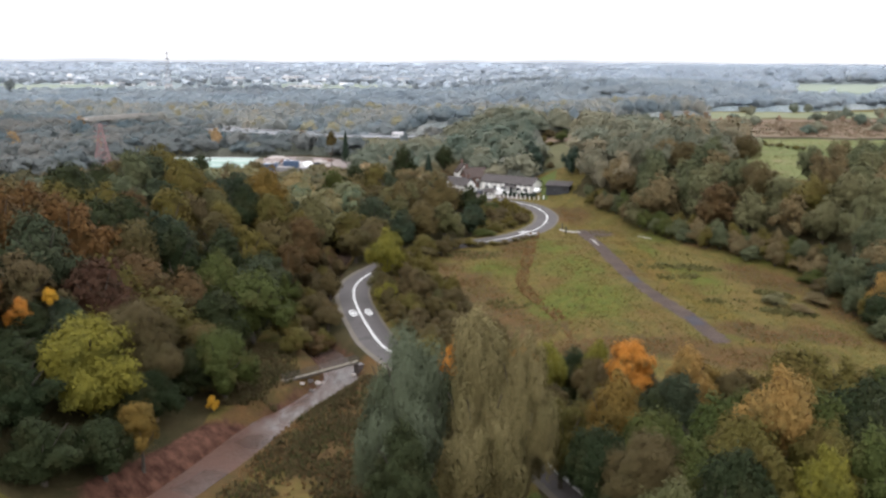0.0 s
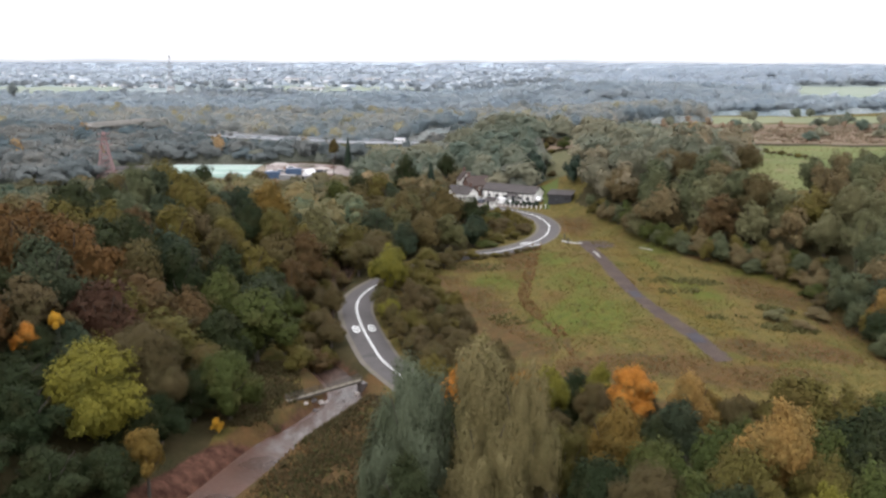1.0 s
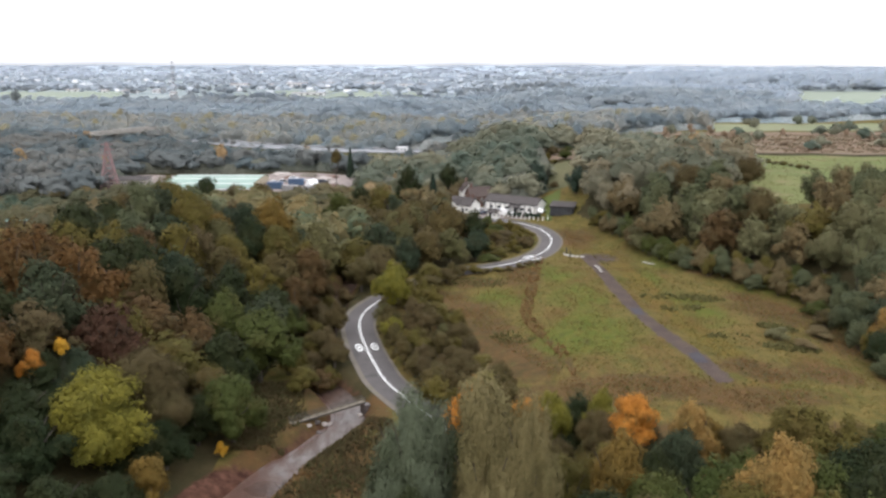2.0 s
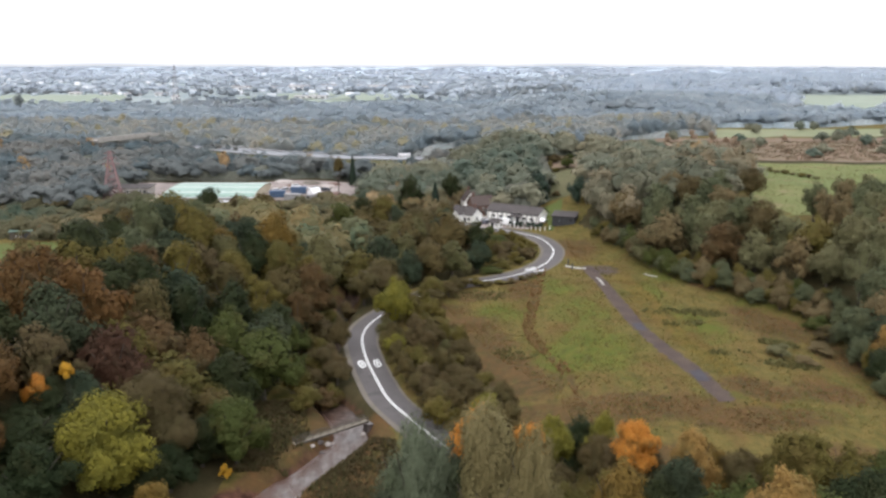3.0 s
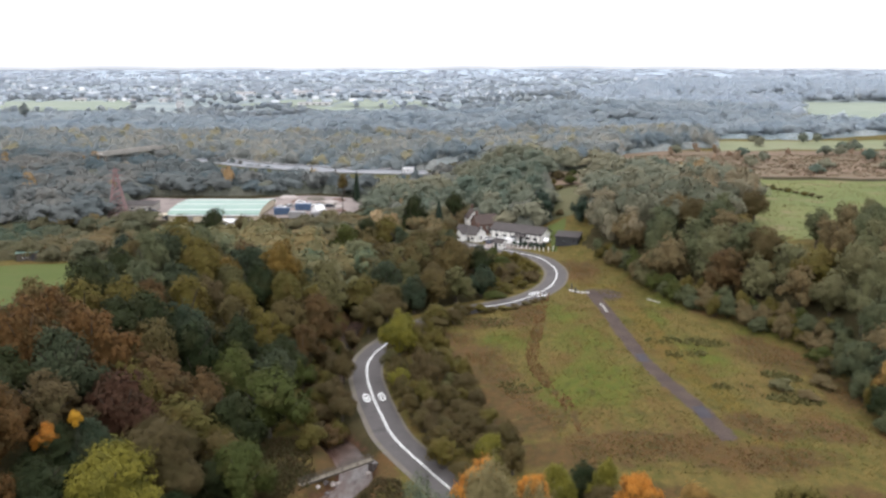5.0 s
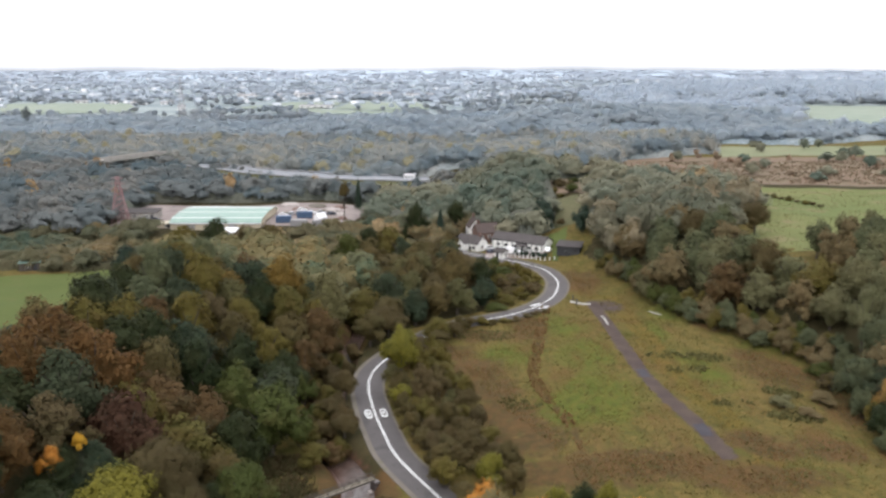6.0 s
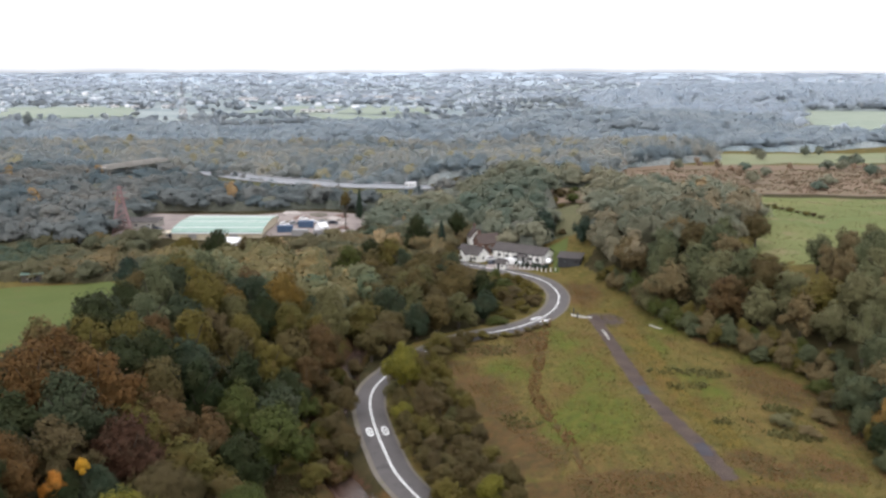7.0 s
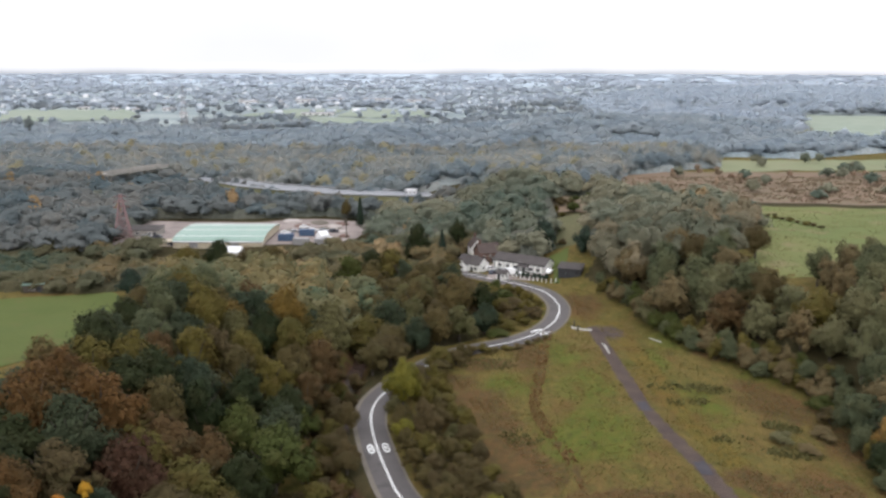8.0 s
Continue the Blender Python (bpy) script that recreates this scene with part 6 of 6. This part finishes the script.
    scr.matrix_local = pose(wx, 0, wz, 0, -wa, 0)
    return ob


car(18.4, 277.6, 150, CARWHITE, "white van parked on the inn forecourt", True)
car(21.6, 275.2, 120, CARWHITE, "white car parked before the inn")
car(15.2, 280.4, 145, SILVER, "silver car parked before the inn")
car(12.6, 276.4, 60, CARDARK, "dark car parked beside the cottage")
car(12.0, 283.0, 20, CARWHITE, "white car parked beside the cottage")
car(31.4, 272.4, 70, CARWHITE, "white car parked beside the lawn")


# ---- the works: green-roofed hall, sheds, tents, containers, lattice tower ----
def works_hall():
    x0, y0 = -92.0, 330.0
    ob = thing("industrial_hall", x0, y0, ground_z(x0, y0), 0.5, "long cream hall with a pale green sheet roof", "hall")
    L, D, E, R = 34.5, 32.0, 2.2, 4.4
    bow = [(D / 2 * math.cos(a), E + (R - E) * math.sin(a) ** 0.8) for a in (math.pi * k / 14 for k in range(15))]
    bm = prism(bmesh.new(), [(-D / 2, -1.5), (D / 2, -1.5)] + bow, -L / 2, L / 2)
    bmesh.ops.rotate(bm, verts=bm.verts, matrix=Matrix.Rotation(radians(90), 3, "Z"))
    part("wall", bm, CLADDING, ob)
    # the bowed roof: one sheet to each run between the ribs
    for k in range(14):
        (ya, za), (yb, zb) = bow[k], bow[k + 1]
        run, ang = math.hypot(yb - ya, zb - za), math.degrees(math.atan2(zb - za, yb - ya))
        sheet = part("roof_sheet", box(bmesh.new(), 0, 0, 0, L + 0.8, run + 0.06, 0.14, 0.02), GREENROOF, ob, "pale green roof sheet")
        sheet.matrix_local = pose(0, (ya + yb) / 2, (za + zb) / 2 + 0.1, ang if abs(ang) < 90 else ang - 180)
        if k % 3 == 1:
            part("roof_rib", rod(bmesh.new(), (-L / 2 - 0.4, yb, zb + 0.2), (L / 2 + 0.4, yb, zb + 0.2), 0.13, None, 5), WHITE, ob, "pale rib along the roof")
    for s in (-1, 1):
        part("barge_board", box(bmesh.new(), s * (L / 2 + 0.5), 0, E + 0.2, 0.2, D, 0.5, 0.03), CLADDING, ob, "cream board along the gable")
    part("gutter", rod(bmesh.new(), (-L / 2, -D / 2 - 0.25, E), (L / 2, -D / 2 - 0.25, E), 0.15, None, 6), STEEL, ob)
    for i in range(2):
        d = part("roller_door", box(bmesh.new(), -9.5 + i * 16.0, -D / 2 - 0.04, 0.9, 3.4, 0.1, 1.9, 0.02), GREYROOF, ob, "grey roller door")
        for k in range(8):
            part("slat", box(bmesh.new(), -9.5 + i * 16.0, -D / 2 - 0.11, 0.1 + k * 0.23, 3.3, 0.05, 0.19), GREYROOF, d)


works_hall()


def flat_shed(x, y, turn, L, D, H, wall_mat, roof_mat, label):
    ob = thing("shed", x, y, ground_z(x, y), turn, label, "shed")
    part("wall", box(bmesh.new(), 0, 0, H / 2 - 0.4, L, D, H + 0.8, 0.04), wall_mat, ob)
    bm = box(bmesh.new(), 0, 0, H + 0.1, L + 0.6, D + 0.6, 0.2, 0.03, 0, 2)
    for i in range(int(L / 1.2)):
        box(bm, -L / 2 + i * 1.2, 0, H + 0.24, 0.12, D + 0.5, 0.08, 0, 0, 2)
    part("roof", bm, roof_mat, ob)
    for i in range(int(L / 5)):
        window(ob, -L / 2 + 2.5 + i * 5, -D / 2, H * 0.55, 1.6, 1.0, "front")
    part("door", box(bmesh.new(), L / 2 - 1.5, -D / 2 - 0.04, 1.05, 1.1, 0.1, 2.1, 0.02), DARKWOOD, ob, "dark door")


flat_shed(-130, 338, 2, 16, 9, 3.0, CONCRETE, SLATE, "long low shed with a dark flat roof")
flat_shed(-117, 319, 1, 15, 3.6, 1.9, CLADDING, CLADDING, "low cream shed with a flat roof")
flat_shed(-30, 346, 4, 12, 5, 3.0, CONCRETE, GREYROOF, "low grey shed among trees")
flat_shed(-132, 251, 20, 6, 4, 2.6, WOOD, GREENROOF, "small shed with a pale green roof by the field")


def tent(x, y, turn, L, D, H, label):
    """A ridge tent of white sheet: gable ends, two slopes, poles."""
    ob = thing("marquee", x, y, ground_z(x, y), turn, label, "tent")
    bm = prism(bmesh.new(), [(-D / 2, 0), (D / 2, 0), (D / 2, H * 0.5), (0, H), (-D / 2, H * 0.5)], -L / 2, L / 2)
    bmesh.ops.rotate(bm, verts=bm.verts, matrix=Matrix.Rotation(radians(90), 3, "Z"))
    part("canopy", bm, WHITE, ob)
    for i in range(int(L / 2) + 1):
        for s in (-1, 1):
            part("pole", rod(bmesh.new(), (-L / 2 + i * 2, s * (D / 2 + 0.06), 0), (-L / 2 + i * 2, s * (D / 2 + 0.06), H * 0.5), 0.06, None, 6), STEEL, ob)


tent(-84.5, 304.5, -3, 9, 5, 3.4, "white ridge tent in front of the hall")
tent(-53.5, 328.0, 40, 4, 4, 3.6, "white pointed tent on the yard")


def container(x, y, turn, material, label):
    ob = thing("container", x, y, ground_z(x, y) + 0.12, turn, label, "container", "containers on the yard")
    bm = box(bmesh.new(), 0, 0, 1.3, 6.06, 2.44, 2.59, 0.04)
    for i in range(18):
        for s in (-1, 1):
            box(bm, -2.8 + i * 0.33, s * 1.24, 1.3, 0.16, 0.06, 2.3)
    part("body", bm, material, ob)
    for s in (-1, 1):
        d = part("door", box(bmesh.new(), 3.06, s * 0.6, 1.3, 0.06, 1.16, 2.4, 0.01), material, ob)
        part("locking_bar", rod(bmesh.new(), (3.11, s * 0.3, 0.2), (3.11, s * 0.3, 2.4), 0.03, None, 6), STEEL, d)


for x, y, turn, m_, lab in ((-67, 322, 4, BLUE, "blue steel shipping container"), (-60, 316, -10, GREYROOF, "grey steel shipping container"), (-60.5, 332, 3, BLUE, "blue steel shipping container"), (-52, 318, 30, GREYROOF, "grey steel shipping container")):
    container(x, y, turn, m_, lab)
for i, (x, y, t_) in enumerate(((-70, 336, 10), (-66.5, 337, 12), (-63, 338, 8), (-59, 339.5, 9), (-55, 341, 10), (-51, 342, 12), (-64, 346, 5), (-54, 333, 80), (-57, 311, 40), (-49, 326, 60), (-126, 332, 0), (-121, 331, 5))):
    car(x, y, t_, (CARWHITE, SILVER, CARDARK)[i % 3], ("white", "silver", "dark")[i % 3] + " car parked on the works yard")


def heap(x, y, r, h, material, label, seed):
    bm = bmesh.new()
    bmesh.ops.create_icosphere(bm, subdivisions=3, radius=1)
    for v in bm.verts:
        k = 1 + 0.3 * noise.noise(v.co * 2.1 + Vector((seed, 3, 0)))
        v.co = Vector((v.co.x * r * k, v.co.y * r * k, max(v.co.z, -0.1) * h * k))
    ob = part("heap", bm, material)
    ob.location = (x, y, ground_z(x, y) + 0.1)
    tagged(ob, label, "heap", "heaps on the yard")


for i, (x, y, r, h) in enumerate(((-52, 352, 4, 2.0), (-60, 360, 5, 1.6), (-46, 336, 3, 1.6), (-72, 362, 5, 1.5), (-56, 348, 3, 0.9), (-66, 352, 4, 1.0), (-48, 346, 3, 1.0), (-70, 344, 2, 0.8), (-50, 360, 4, 1.2), (-44, 328, 2, 0.9), (-63, 327, 1.5, 0.8), (-110, 352, 4, 1.6))):
    heap(x, y, r * 0.8, h * 0.6, (STONE, VERGE, BRICK)[i % 3], ("pale heap of gravel on the yard", "tan heap of sand on the yard", "reddish heap of rubble on the yard")[i % 3], i)


def lattice_tower(x, y, h, paint=RED_OXIDE, label="dull red lattice pylon among the trees", thick=1.0):
    ob = thing("pylon", x, y, ground_z(x, y), 15, label, "pylon")

    def half(z):
        u = z / h
        return 3.1 * (1 - u) ** 1.1 + 0.35

    for sx, sy in ((-1, -1), (1, -1), (1, 1), (-1, 1)):
        bm = bmesh.new()
        for i in range(8):
            z0, z1 = h * i / 8, h * (i + 1) / 8
            rod(bm, (sx * half(z0), sy * half(z0), z0 - (0.5 if i == 0 else 0)), (sx * half(z1), sy * half(z1), z1), 0.13 * thick, None, 4)
        part("leg", bm, paint, ob)
    for i in range(9):
        z0, z1 = h * i / 9, h * (i + 1) / 9
        a, b = half(z0), half(z1)
        for (p0, p1) in (((-1, -1), (1, -1)), ((1, -1), (1, 1)), ((1, 1), (-1, 1)), ((-1, 1), (-1, -1))):
            bm = rod(bmesh.new(), (p0[0] * a, p0[1] * a, z0), (p1[0] * b, p1[1] * b, z1), 0.07 * thick, None, 4)
            rod(bm, (p1[0] * a, p1[1] * a, z0), (p0[0] * b, p0[1] * b, z1), 0.07 * thick, None, 4)
            part("brace", bm, paint, ob)
    for z, w in ((h * 0.72, 3.2), (h * 0.84, 2.7), (h * 0.95, 2.2)):
        bm = rod(bmesh.new(), (-w, 0, z), (w, 0, z), 0.10, None, 4)
        rod(bm, (-w, 0, z), (0, 0, z + 0.9), 0.06, None, 4)
        rod(bm, (w, 0, z), (0, 0, z + 0.9), 0.06, None, 4)
        arm = part("cross_arm", bm, paint, ob)
        for s in (-1, 1):
            part("insulator", rod(bmesh.new(), (s * w, 0, z), (s * w, 0, z - 0.9), 0.09, 0.06, 6), GLASS_D, arm)


lattice_tower(-133.5, 327.0, 18.5, thick=1.5)
lattice_tower(-266.0, 824.0, 44.0, GREYROOF, "tall grey lattice pylon far out on the plain", 1.3)

def street_lamp(x, y, h, z=None):
    ob = thing("street_lamp", x, y, ground_z(x, y) if z is None else z, 90, "tall thin grey street lamp among the trees", "street lamp", "lamps along the motorway")
    part("pole", rod(bmesh.new(), (0, 0, -0.3), (0, 0, h), 0.16, 0.09, 8), STEEL, ob)
    part("arm", rod(bmesh.new(), (0, 0, h), (1.6, 0, h + 0.3), 0.07, 0.05, 6), STEEL, ob)
    part("head", box(bmesh.new(), 1.9, 0, h + 0.3, 0.9, 0.3, 0.16, 0.03), GREYROOF, ob)


for x, y, h in ((-24.5, 402, 11), (20.0, 398, 11), (84.0, 415, 11), (-62, 408, 10)):
    street_lamp(x, y, h)


def signal_box(x, y):
    """The small white building beside the motorway."""
    ob = thing("roadside_building", x, y, 7.4, -8, "small white building with a flat roof beside the motorway", "building")
    part("wall", box(bmesh.new(), 0, 0, 1.1, 5.0, 3.6, 2.4, 0.05), WHITE, ob)
    part("roof", box(bmesh.new(), 0, 0, 2.4, 5.5, 4.1, 0.22, 0.05), WHITE, ob)
    part("mast", rod(bmesh.new(), (-2.3, 0, 2.3), (-2.3, 0, 7.6), 0.12, 0.08, 6), STEEL, ob)
    for i in range(3):
        window(ob, -1.6 + i * 1.6, -1.8, 1.3, 0.9, 0.8, "front")


signal_box(-22.0, 412.5)

# ---- far buildings ----
def far_building(x, y, L, D, E, R, wall_mat, roof_mat, label, turn=0.0):
    """A far hall or house, with a row of windows."""
    ob = thing("far_building", x, y, ground_z(x, y), turn, label, "building", "buildings of the far town")
    bm = prism(bmesh.new(), [(-D / 2, -2), (D / 2, -2), (D / 2, E), (-D / 2, E)], -L / 2, L / 2)
    bmesh.ops.rotate(bm, verts=bm.verts, matrix=Matrix.Rotation(radians(90), 3, "Z"))
    part("wall", bm, wall_mat, ob)
    bm = prism(bmesh.new(), [(-D / 2 - 0.5, E), (D / 2 + 0.5, E), (0, R)], -L / 2 - 0.5, L / 2 + 0.5)
    bmesh.ops.rotate(bm, verts=bm.verts, matrix=Matrix.Rotation(radians(90), 3, "Z"))
    part("roof", bm, roof_mat, ob)
    k = max(2, int(L / 7))
    for i in range(k):
        part("window", box(bmesh.new(), -L / 2 + (i + 0.5) * L / k, -D / 2 - 0.05, E * 0.55, L / k * 0.45, 0.12, E * 0.35), GLASS_D, ob)


for x, y, L, D, E in ((-318, 1300, 34, 18, 9), (-268, 1320, 16, 16, 8), (-236, 1340, 40, 18, 9), (-196, 1400, 36, 18, 8), (-130, 1430, 60, 20, 7), (-62, 1440, 70, 20, 6), (-332, 1028, 9, 9, 9), (-168, 1030, 48, 14, 5), (480, 1570, 26, 12, 8), (454, 1250, 18, 10, 8),
                      (-520, 1180, 22, 12, 6), (-470, 1160, 14, 10, 6), (-430, 1150, 26, 12, 6), (-395, 1160, 18, 10, 6), (340, 1000, 16, 10, 6), (390, 700, 14, 9, 6), (405, 720, 12, 9, 6)):
    far_building(x, y, L * 0.8, D, E * 0.55, E * 0.8, WHITE, GREYROOF, "white-walled building of the far town with a pale grey roof")


def far_town():
    """Rows of small pale houses, far beyond counting, each a gabled block."""
    rng = np.random.default_rng(77)
    co, fc = [], []
    base = np.array([(-1, -1, -0.4), (1, -1, -0.4), (1, 1, -0.4), (-1, 1, -0.4), (-1, -1, 1), (1, -1, 1), (1, 1, 1), (-1, 1, 1), (-1, 0, 1.9), (1, 0, 1.9)], float)
    tri = [(0, 1, 5), (0, 5, 4), (1, 2, 6), (1, 6, 5), (2, 3, 7), (2, 7, 6), (3, 0, 4), (3, 4, 7), (4, 5, 9), (4, 9, 8), (6, 7, 8), (6, 8, 9), (5, 6, 9), (7, 4, 8)]
    for i in range(1500):
        y = rng.uniform(1050, 3200)
        x = rng.uniform(-0.56, 0.10) * y if i % 4 else rng.uniform(0.1, 0.55) * y
        if y < 1140 and -560 < x < -230:
            continue
        a = rng.uniform(0, 3.14)
        s = np.array([rng.uniform(3.0, 5.5), rng.uniform(2.8, 4), rng.uniform(2.2, 3.4)])
        q = base * s
        q = np.stack([q[:, 0] * math.cos(a) - q[:, 1] * math.sin(a), q[:, 0] * math.sin(a) + q[:, 1] * math.cos(a), q[:, 2]], 1)
        co.append(q + np.array([x, y, ground_z(x, y)]))
        fc.append(np.array(tri) + 10 * i - 10 * (i - len(co) + 1))
    me = mesh_of("far_town", np.concatenate(co), np.concatenate(fc), False)
    me.materials.append(TOWN)
    tagged(new("far_town", me), "scattered pale houses of the far town", "town", kind="stuff")


TOWN, n, l, p = nodes_of("pale_town_walls")
geo = n.new("ShaderNodeNewGeometry")
rp = n.new("ShaderNodeValToRGB")
rp.color_ramp.elements[0].color, rp.color_ramp.elements[0].position = (0.28, 0.32, 0.36, 1), 0.80
rp.color_ramp.elements[1].color, rp.color_ramp.elements[1].position = (0.60, 0.61, 0.63, 1), 0.995
l.new(geo.outputs["Random Per Island"], rp.inputs["Fac"])
l.new(rp.outputs["Color"], p.inputs["Base Color"])
p.inputs["Roughness"].default_value = 0.8
far_town()

# ---- backdrop of the distance, grass, reeds ----
def haze_backdrop():
    """A plain backdrop at the horizon that glows: painted haze, from pale blue up to the sky's white."""
    rng = np.random.default_rng(9)
    xs = np.linspace(-3600, 3600, 320)
    ys = np.sqrt(np.maximum(4750.0 ** 2 - xs ** 2, 1))
    rise = 4 * np.sin(xs / 410.0) + 3 * np.sin(xs / 97.0 + 1) + rng.uniform(0, 3, xs.size)
    k = len(xs)
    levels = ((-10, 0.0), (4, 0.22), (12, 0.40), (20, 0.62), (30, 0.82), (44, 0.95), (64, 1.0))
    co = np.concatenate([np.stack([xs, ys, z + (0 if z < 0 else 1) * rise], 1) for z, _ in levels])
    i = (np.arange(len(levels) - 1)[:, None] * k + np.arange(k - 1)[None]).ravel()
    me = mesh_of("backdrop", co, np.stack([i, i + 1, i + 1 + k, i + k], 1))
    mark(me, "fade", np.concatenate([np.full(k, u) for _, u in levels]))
    m, n, l, p = nodes_of("glowing_painted_haze")
    # emission gradient imitates haze; no real source glows here
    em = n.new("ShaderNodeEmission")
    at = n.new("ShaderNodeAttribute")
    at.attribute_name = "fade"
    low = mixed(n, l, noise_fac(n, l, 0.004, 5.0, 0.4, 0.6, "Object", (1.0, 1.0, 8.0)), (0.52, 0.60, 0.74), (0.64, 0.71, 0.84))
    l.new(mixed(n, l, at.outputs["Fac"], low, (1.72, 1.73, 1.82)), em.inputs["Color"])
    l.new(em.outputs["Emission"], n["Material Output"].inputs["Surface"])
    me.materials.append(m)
    tagged(new("backdrop", me), "glowing backdrop of painted pale blue haze along the skyline", "backdrop", kind="structure")


haze_backdrop()


def tufts(name, label, poly, count, tall, material, seed, clear=(), width=0.12, bracken=False):
    """Rough grass: little three-bladed tufts scattered over a piece of ground."""
    rng = np.random.default_rng(seed)
    xs, ys = [q[0] for q in poly], [q[1] for q in poly]
    x, y = rng.uniform(min(xs), max(xs), count), rng.uniform(min(ys), max(ys), count)
    ok = inside(x, y, poly)
    for line, gap in clear:
        ok &= away(x, y, line) > gap
    patch = np.array([noise.noise((a * 0.16, b * 0.16, seed)) for a, b in zip(x, y)])
    ok &= patch + rng.uniform(-0.35, 0.35, count) > -0.05
    if bracken:
        ok &= rusty(x, y) > rng.uniform(0.45, 0.95, count)
    x, y = x[ok], y[ok]
    z = height(x, y)
    co, tint = [], []
    t = rng.uniform(0, 1, len(x))
    for b in range(3):
        a = rng.uniform(0, 6.28, len(x))
        h = rng.uniform(0.5, 1.0, len(x)) * tall
        lean = rng.uniform(0.2, 0.9, len(x)) * h
        w = width * rng.uniform(0.7, 1.5, len(x))
        c, s = np.cos(a), np.sin(a)
        co.append(np.stack([np.stack([x - s * w, y + c * w, z - 0.05], 1), np.stack([x + s * w, y - c * w, z - 0.05], 1), np.stack([x + c * lean, y + s * lean, z + h], 1)], 1).reshape(-1, 3))
        tint.append(np.repeat(t, 3))
    co = np.concatenate(co)
    me = mesh_of(name, co, np.arange(len(co)).reshape(-1, 3), False)
    mark(me, "tint", np.concatenate(tint))
    me.materials.append(material)
    return tagged(new(name, me), label, "grass", kind="stuff")


G_MEADOW = foliage("rough_meadow_grass", (0.119, 0.112, 0.029), (0.193, 0.142, 0.051), (0.147, 0.107, 0.038), tint="tint")
G_DEAD = foliage("dead_bracken_and_dock", (0.175, 0.100, 0.044), (0.205, 0.134, 0.062), (0.130, 0.080, 0.036), tint="tint")
MEADOW = [(-4, 196), (2, 170), (8, 150), (16, 132), (20, 114), (70, 112), (84, 122), (80, 150), (84, 176), (66, 198), (48, 240), (36, 258), (34, 222), (22, 210), (8, 199)]
tufts("meadow_grass", "rough yellowish meadow grass in tufts", MEADOW, 48000, 0.22, G_MEADOW, 41, ((ROAD, 4.0), (TRACK, 1.6), (DITCH, 0.8)), 0.10)
tufts("dead_bracken", "rust-brown dead bracken and dock in patches", MEADOW, 60000, 0.3, G_DEAD, 42, ((ROAD, 4.5), (TRACK, 3.0), (DITCH, 0.5)), 0.13, True)
G_BANK = foliage("tawny_bank_weeds", (0.055, 0.062, 0.022), (0.100, 0.065, 0.035), (0.065, 0.050, 0.024), tint="tint")
RIVERBANK = [(-24, 80), (-4, 80), (-6, 104), (-8, 114), (-13, 116), (-18, 106), (-20, 96)]
tufts("bank_grass", "long tawny grass and weeds on the river bank", RIVERBANK, 15000, 0.6, G_BANK, 43, ((RIVER, 1.9), (ROAD, 4.0)), 0.14)
tufts("bank_grass", "long dead brown weeds on the river bank", RIVERBANK, 2200, 0.5, G_DEAD, 44, ((RIVER, 2.2), (ROAD, 4.0)), 0.14)
LEFTBANK = [(-31, 104), (-22, 106), (-21, 116), (-24, 128), (-31, 128)]
tufts("bank_grass", "long green grass above the left bank", LEFTBANK, 6000, 0.7, G_BANK, 45, ((RIVER, 2.6),), 0.14)

G_HEATH = foliage("dry_heath_grass", (0.215, 0.140, 0.095), (0.185, 0.160, 0.105), (0.150, 0.130, 0.090), tint="tint")
tufts("heath_grass", "dry rust-brown grass and bracken of the heath", [(88, 354), (258, 342), (296, 434), (84, 428)], 14000, 0.9, G_HEATH, 46, (), 0.4)
G_PASTURE = foliage("coarse_pasture_grass", (0.130, 0.150, 0.060), (0.210, 0.180, 0.095), (0.150, 0.140, 0.065), tint="tint")
tufts("pasture_grass", "coarse tussocks of grass on the pasture", [(82, 226), (204, 220), (236, 334), (122, 334)], 12000, 0.45, G_PASTURE, 47, (), 0.3)

edge = [(x - 1.3, y) for x, y in DITCH[::3]] + [(x + 1.3, y) for x, y in DITCH[::-3]]
tufts("ditch_grass", "rank brown grass along the shallow ditch", edge, 5000, 0.55, G_DEAD, 48, (), 0.16)
tufts("meadow_grass", "darker tussocks of grass across the meadow", MEADOW, 5000, 0.3, foliage("dark_meadow_tussocks", (0.105, 0.112, 0.038), (0.150, 0.126, 0.052), (0.125, 0.108, 0.044), tint="tint"), 49, ((ROAD, 4.0), (TRACK, 1.6)), 0.24)
G_RANK = foliage("rank_olive_grass", (0.098, 0.100, 0.038), (0.135, 0.118, 0.048), (0.112, 0.100, 0.042), tint="tint")
for k, (x, y, rx, ry) in enumerate(((48, 163.5, 4.5, 2.6), (53.5, 170, 5.5, 3.0), (51.5, 145.5, 4.0, 2.2), (61, 141, 6.0, 2.4), (45, 171, 4.0, 2.0), (63, 152, 4.0, 2.5), (13, 150, 5.0, 4.0), (8, 190, 8.0, 4.0))):
    ring = [(x + rx * math.cos(a), y + ry * math.sin(a)) for a in (i * 0.5236 for i in range(12))]
    tufts("rank_grass", "dark olive patch of rank grass on the meadow", ring, 260, 0.6, G_RANK, 70 + k, (), 0.22)
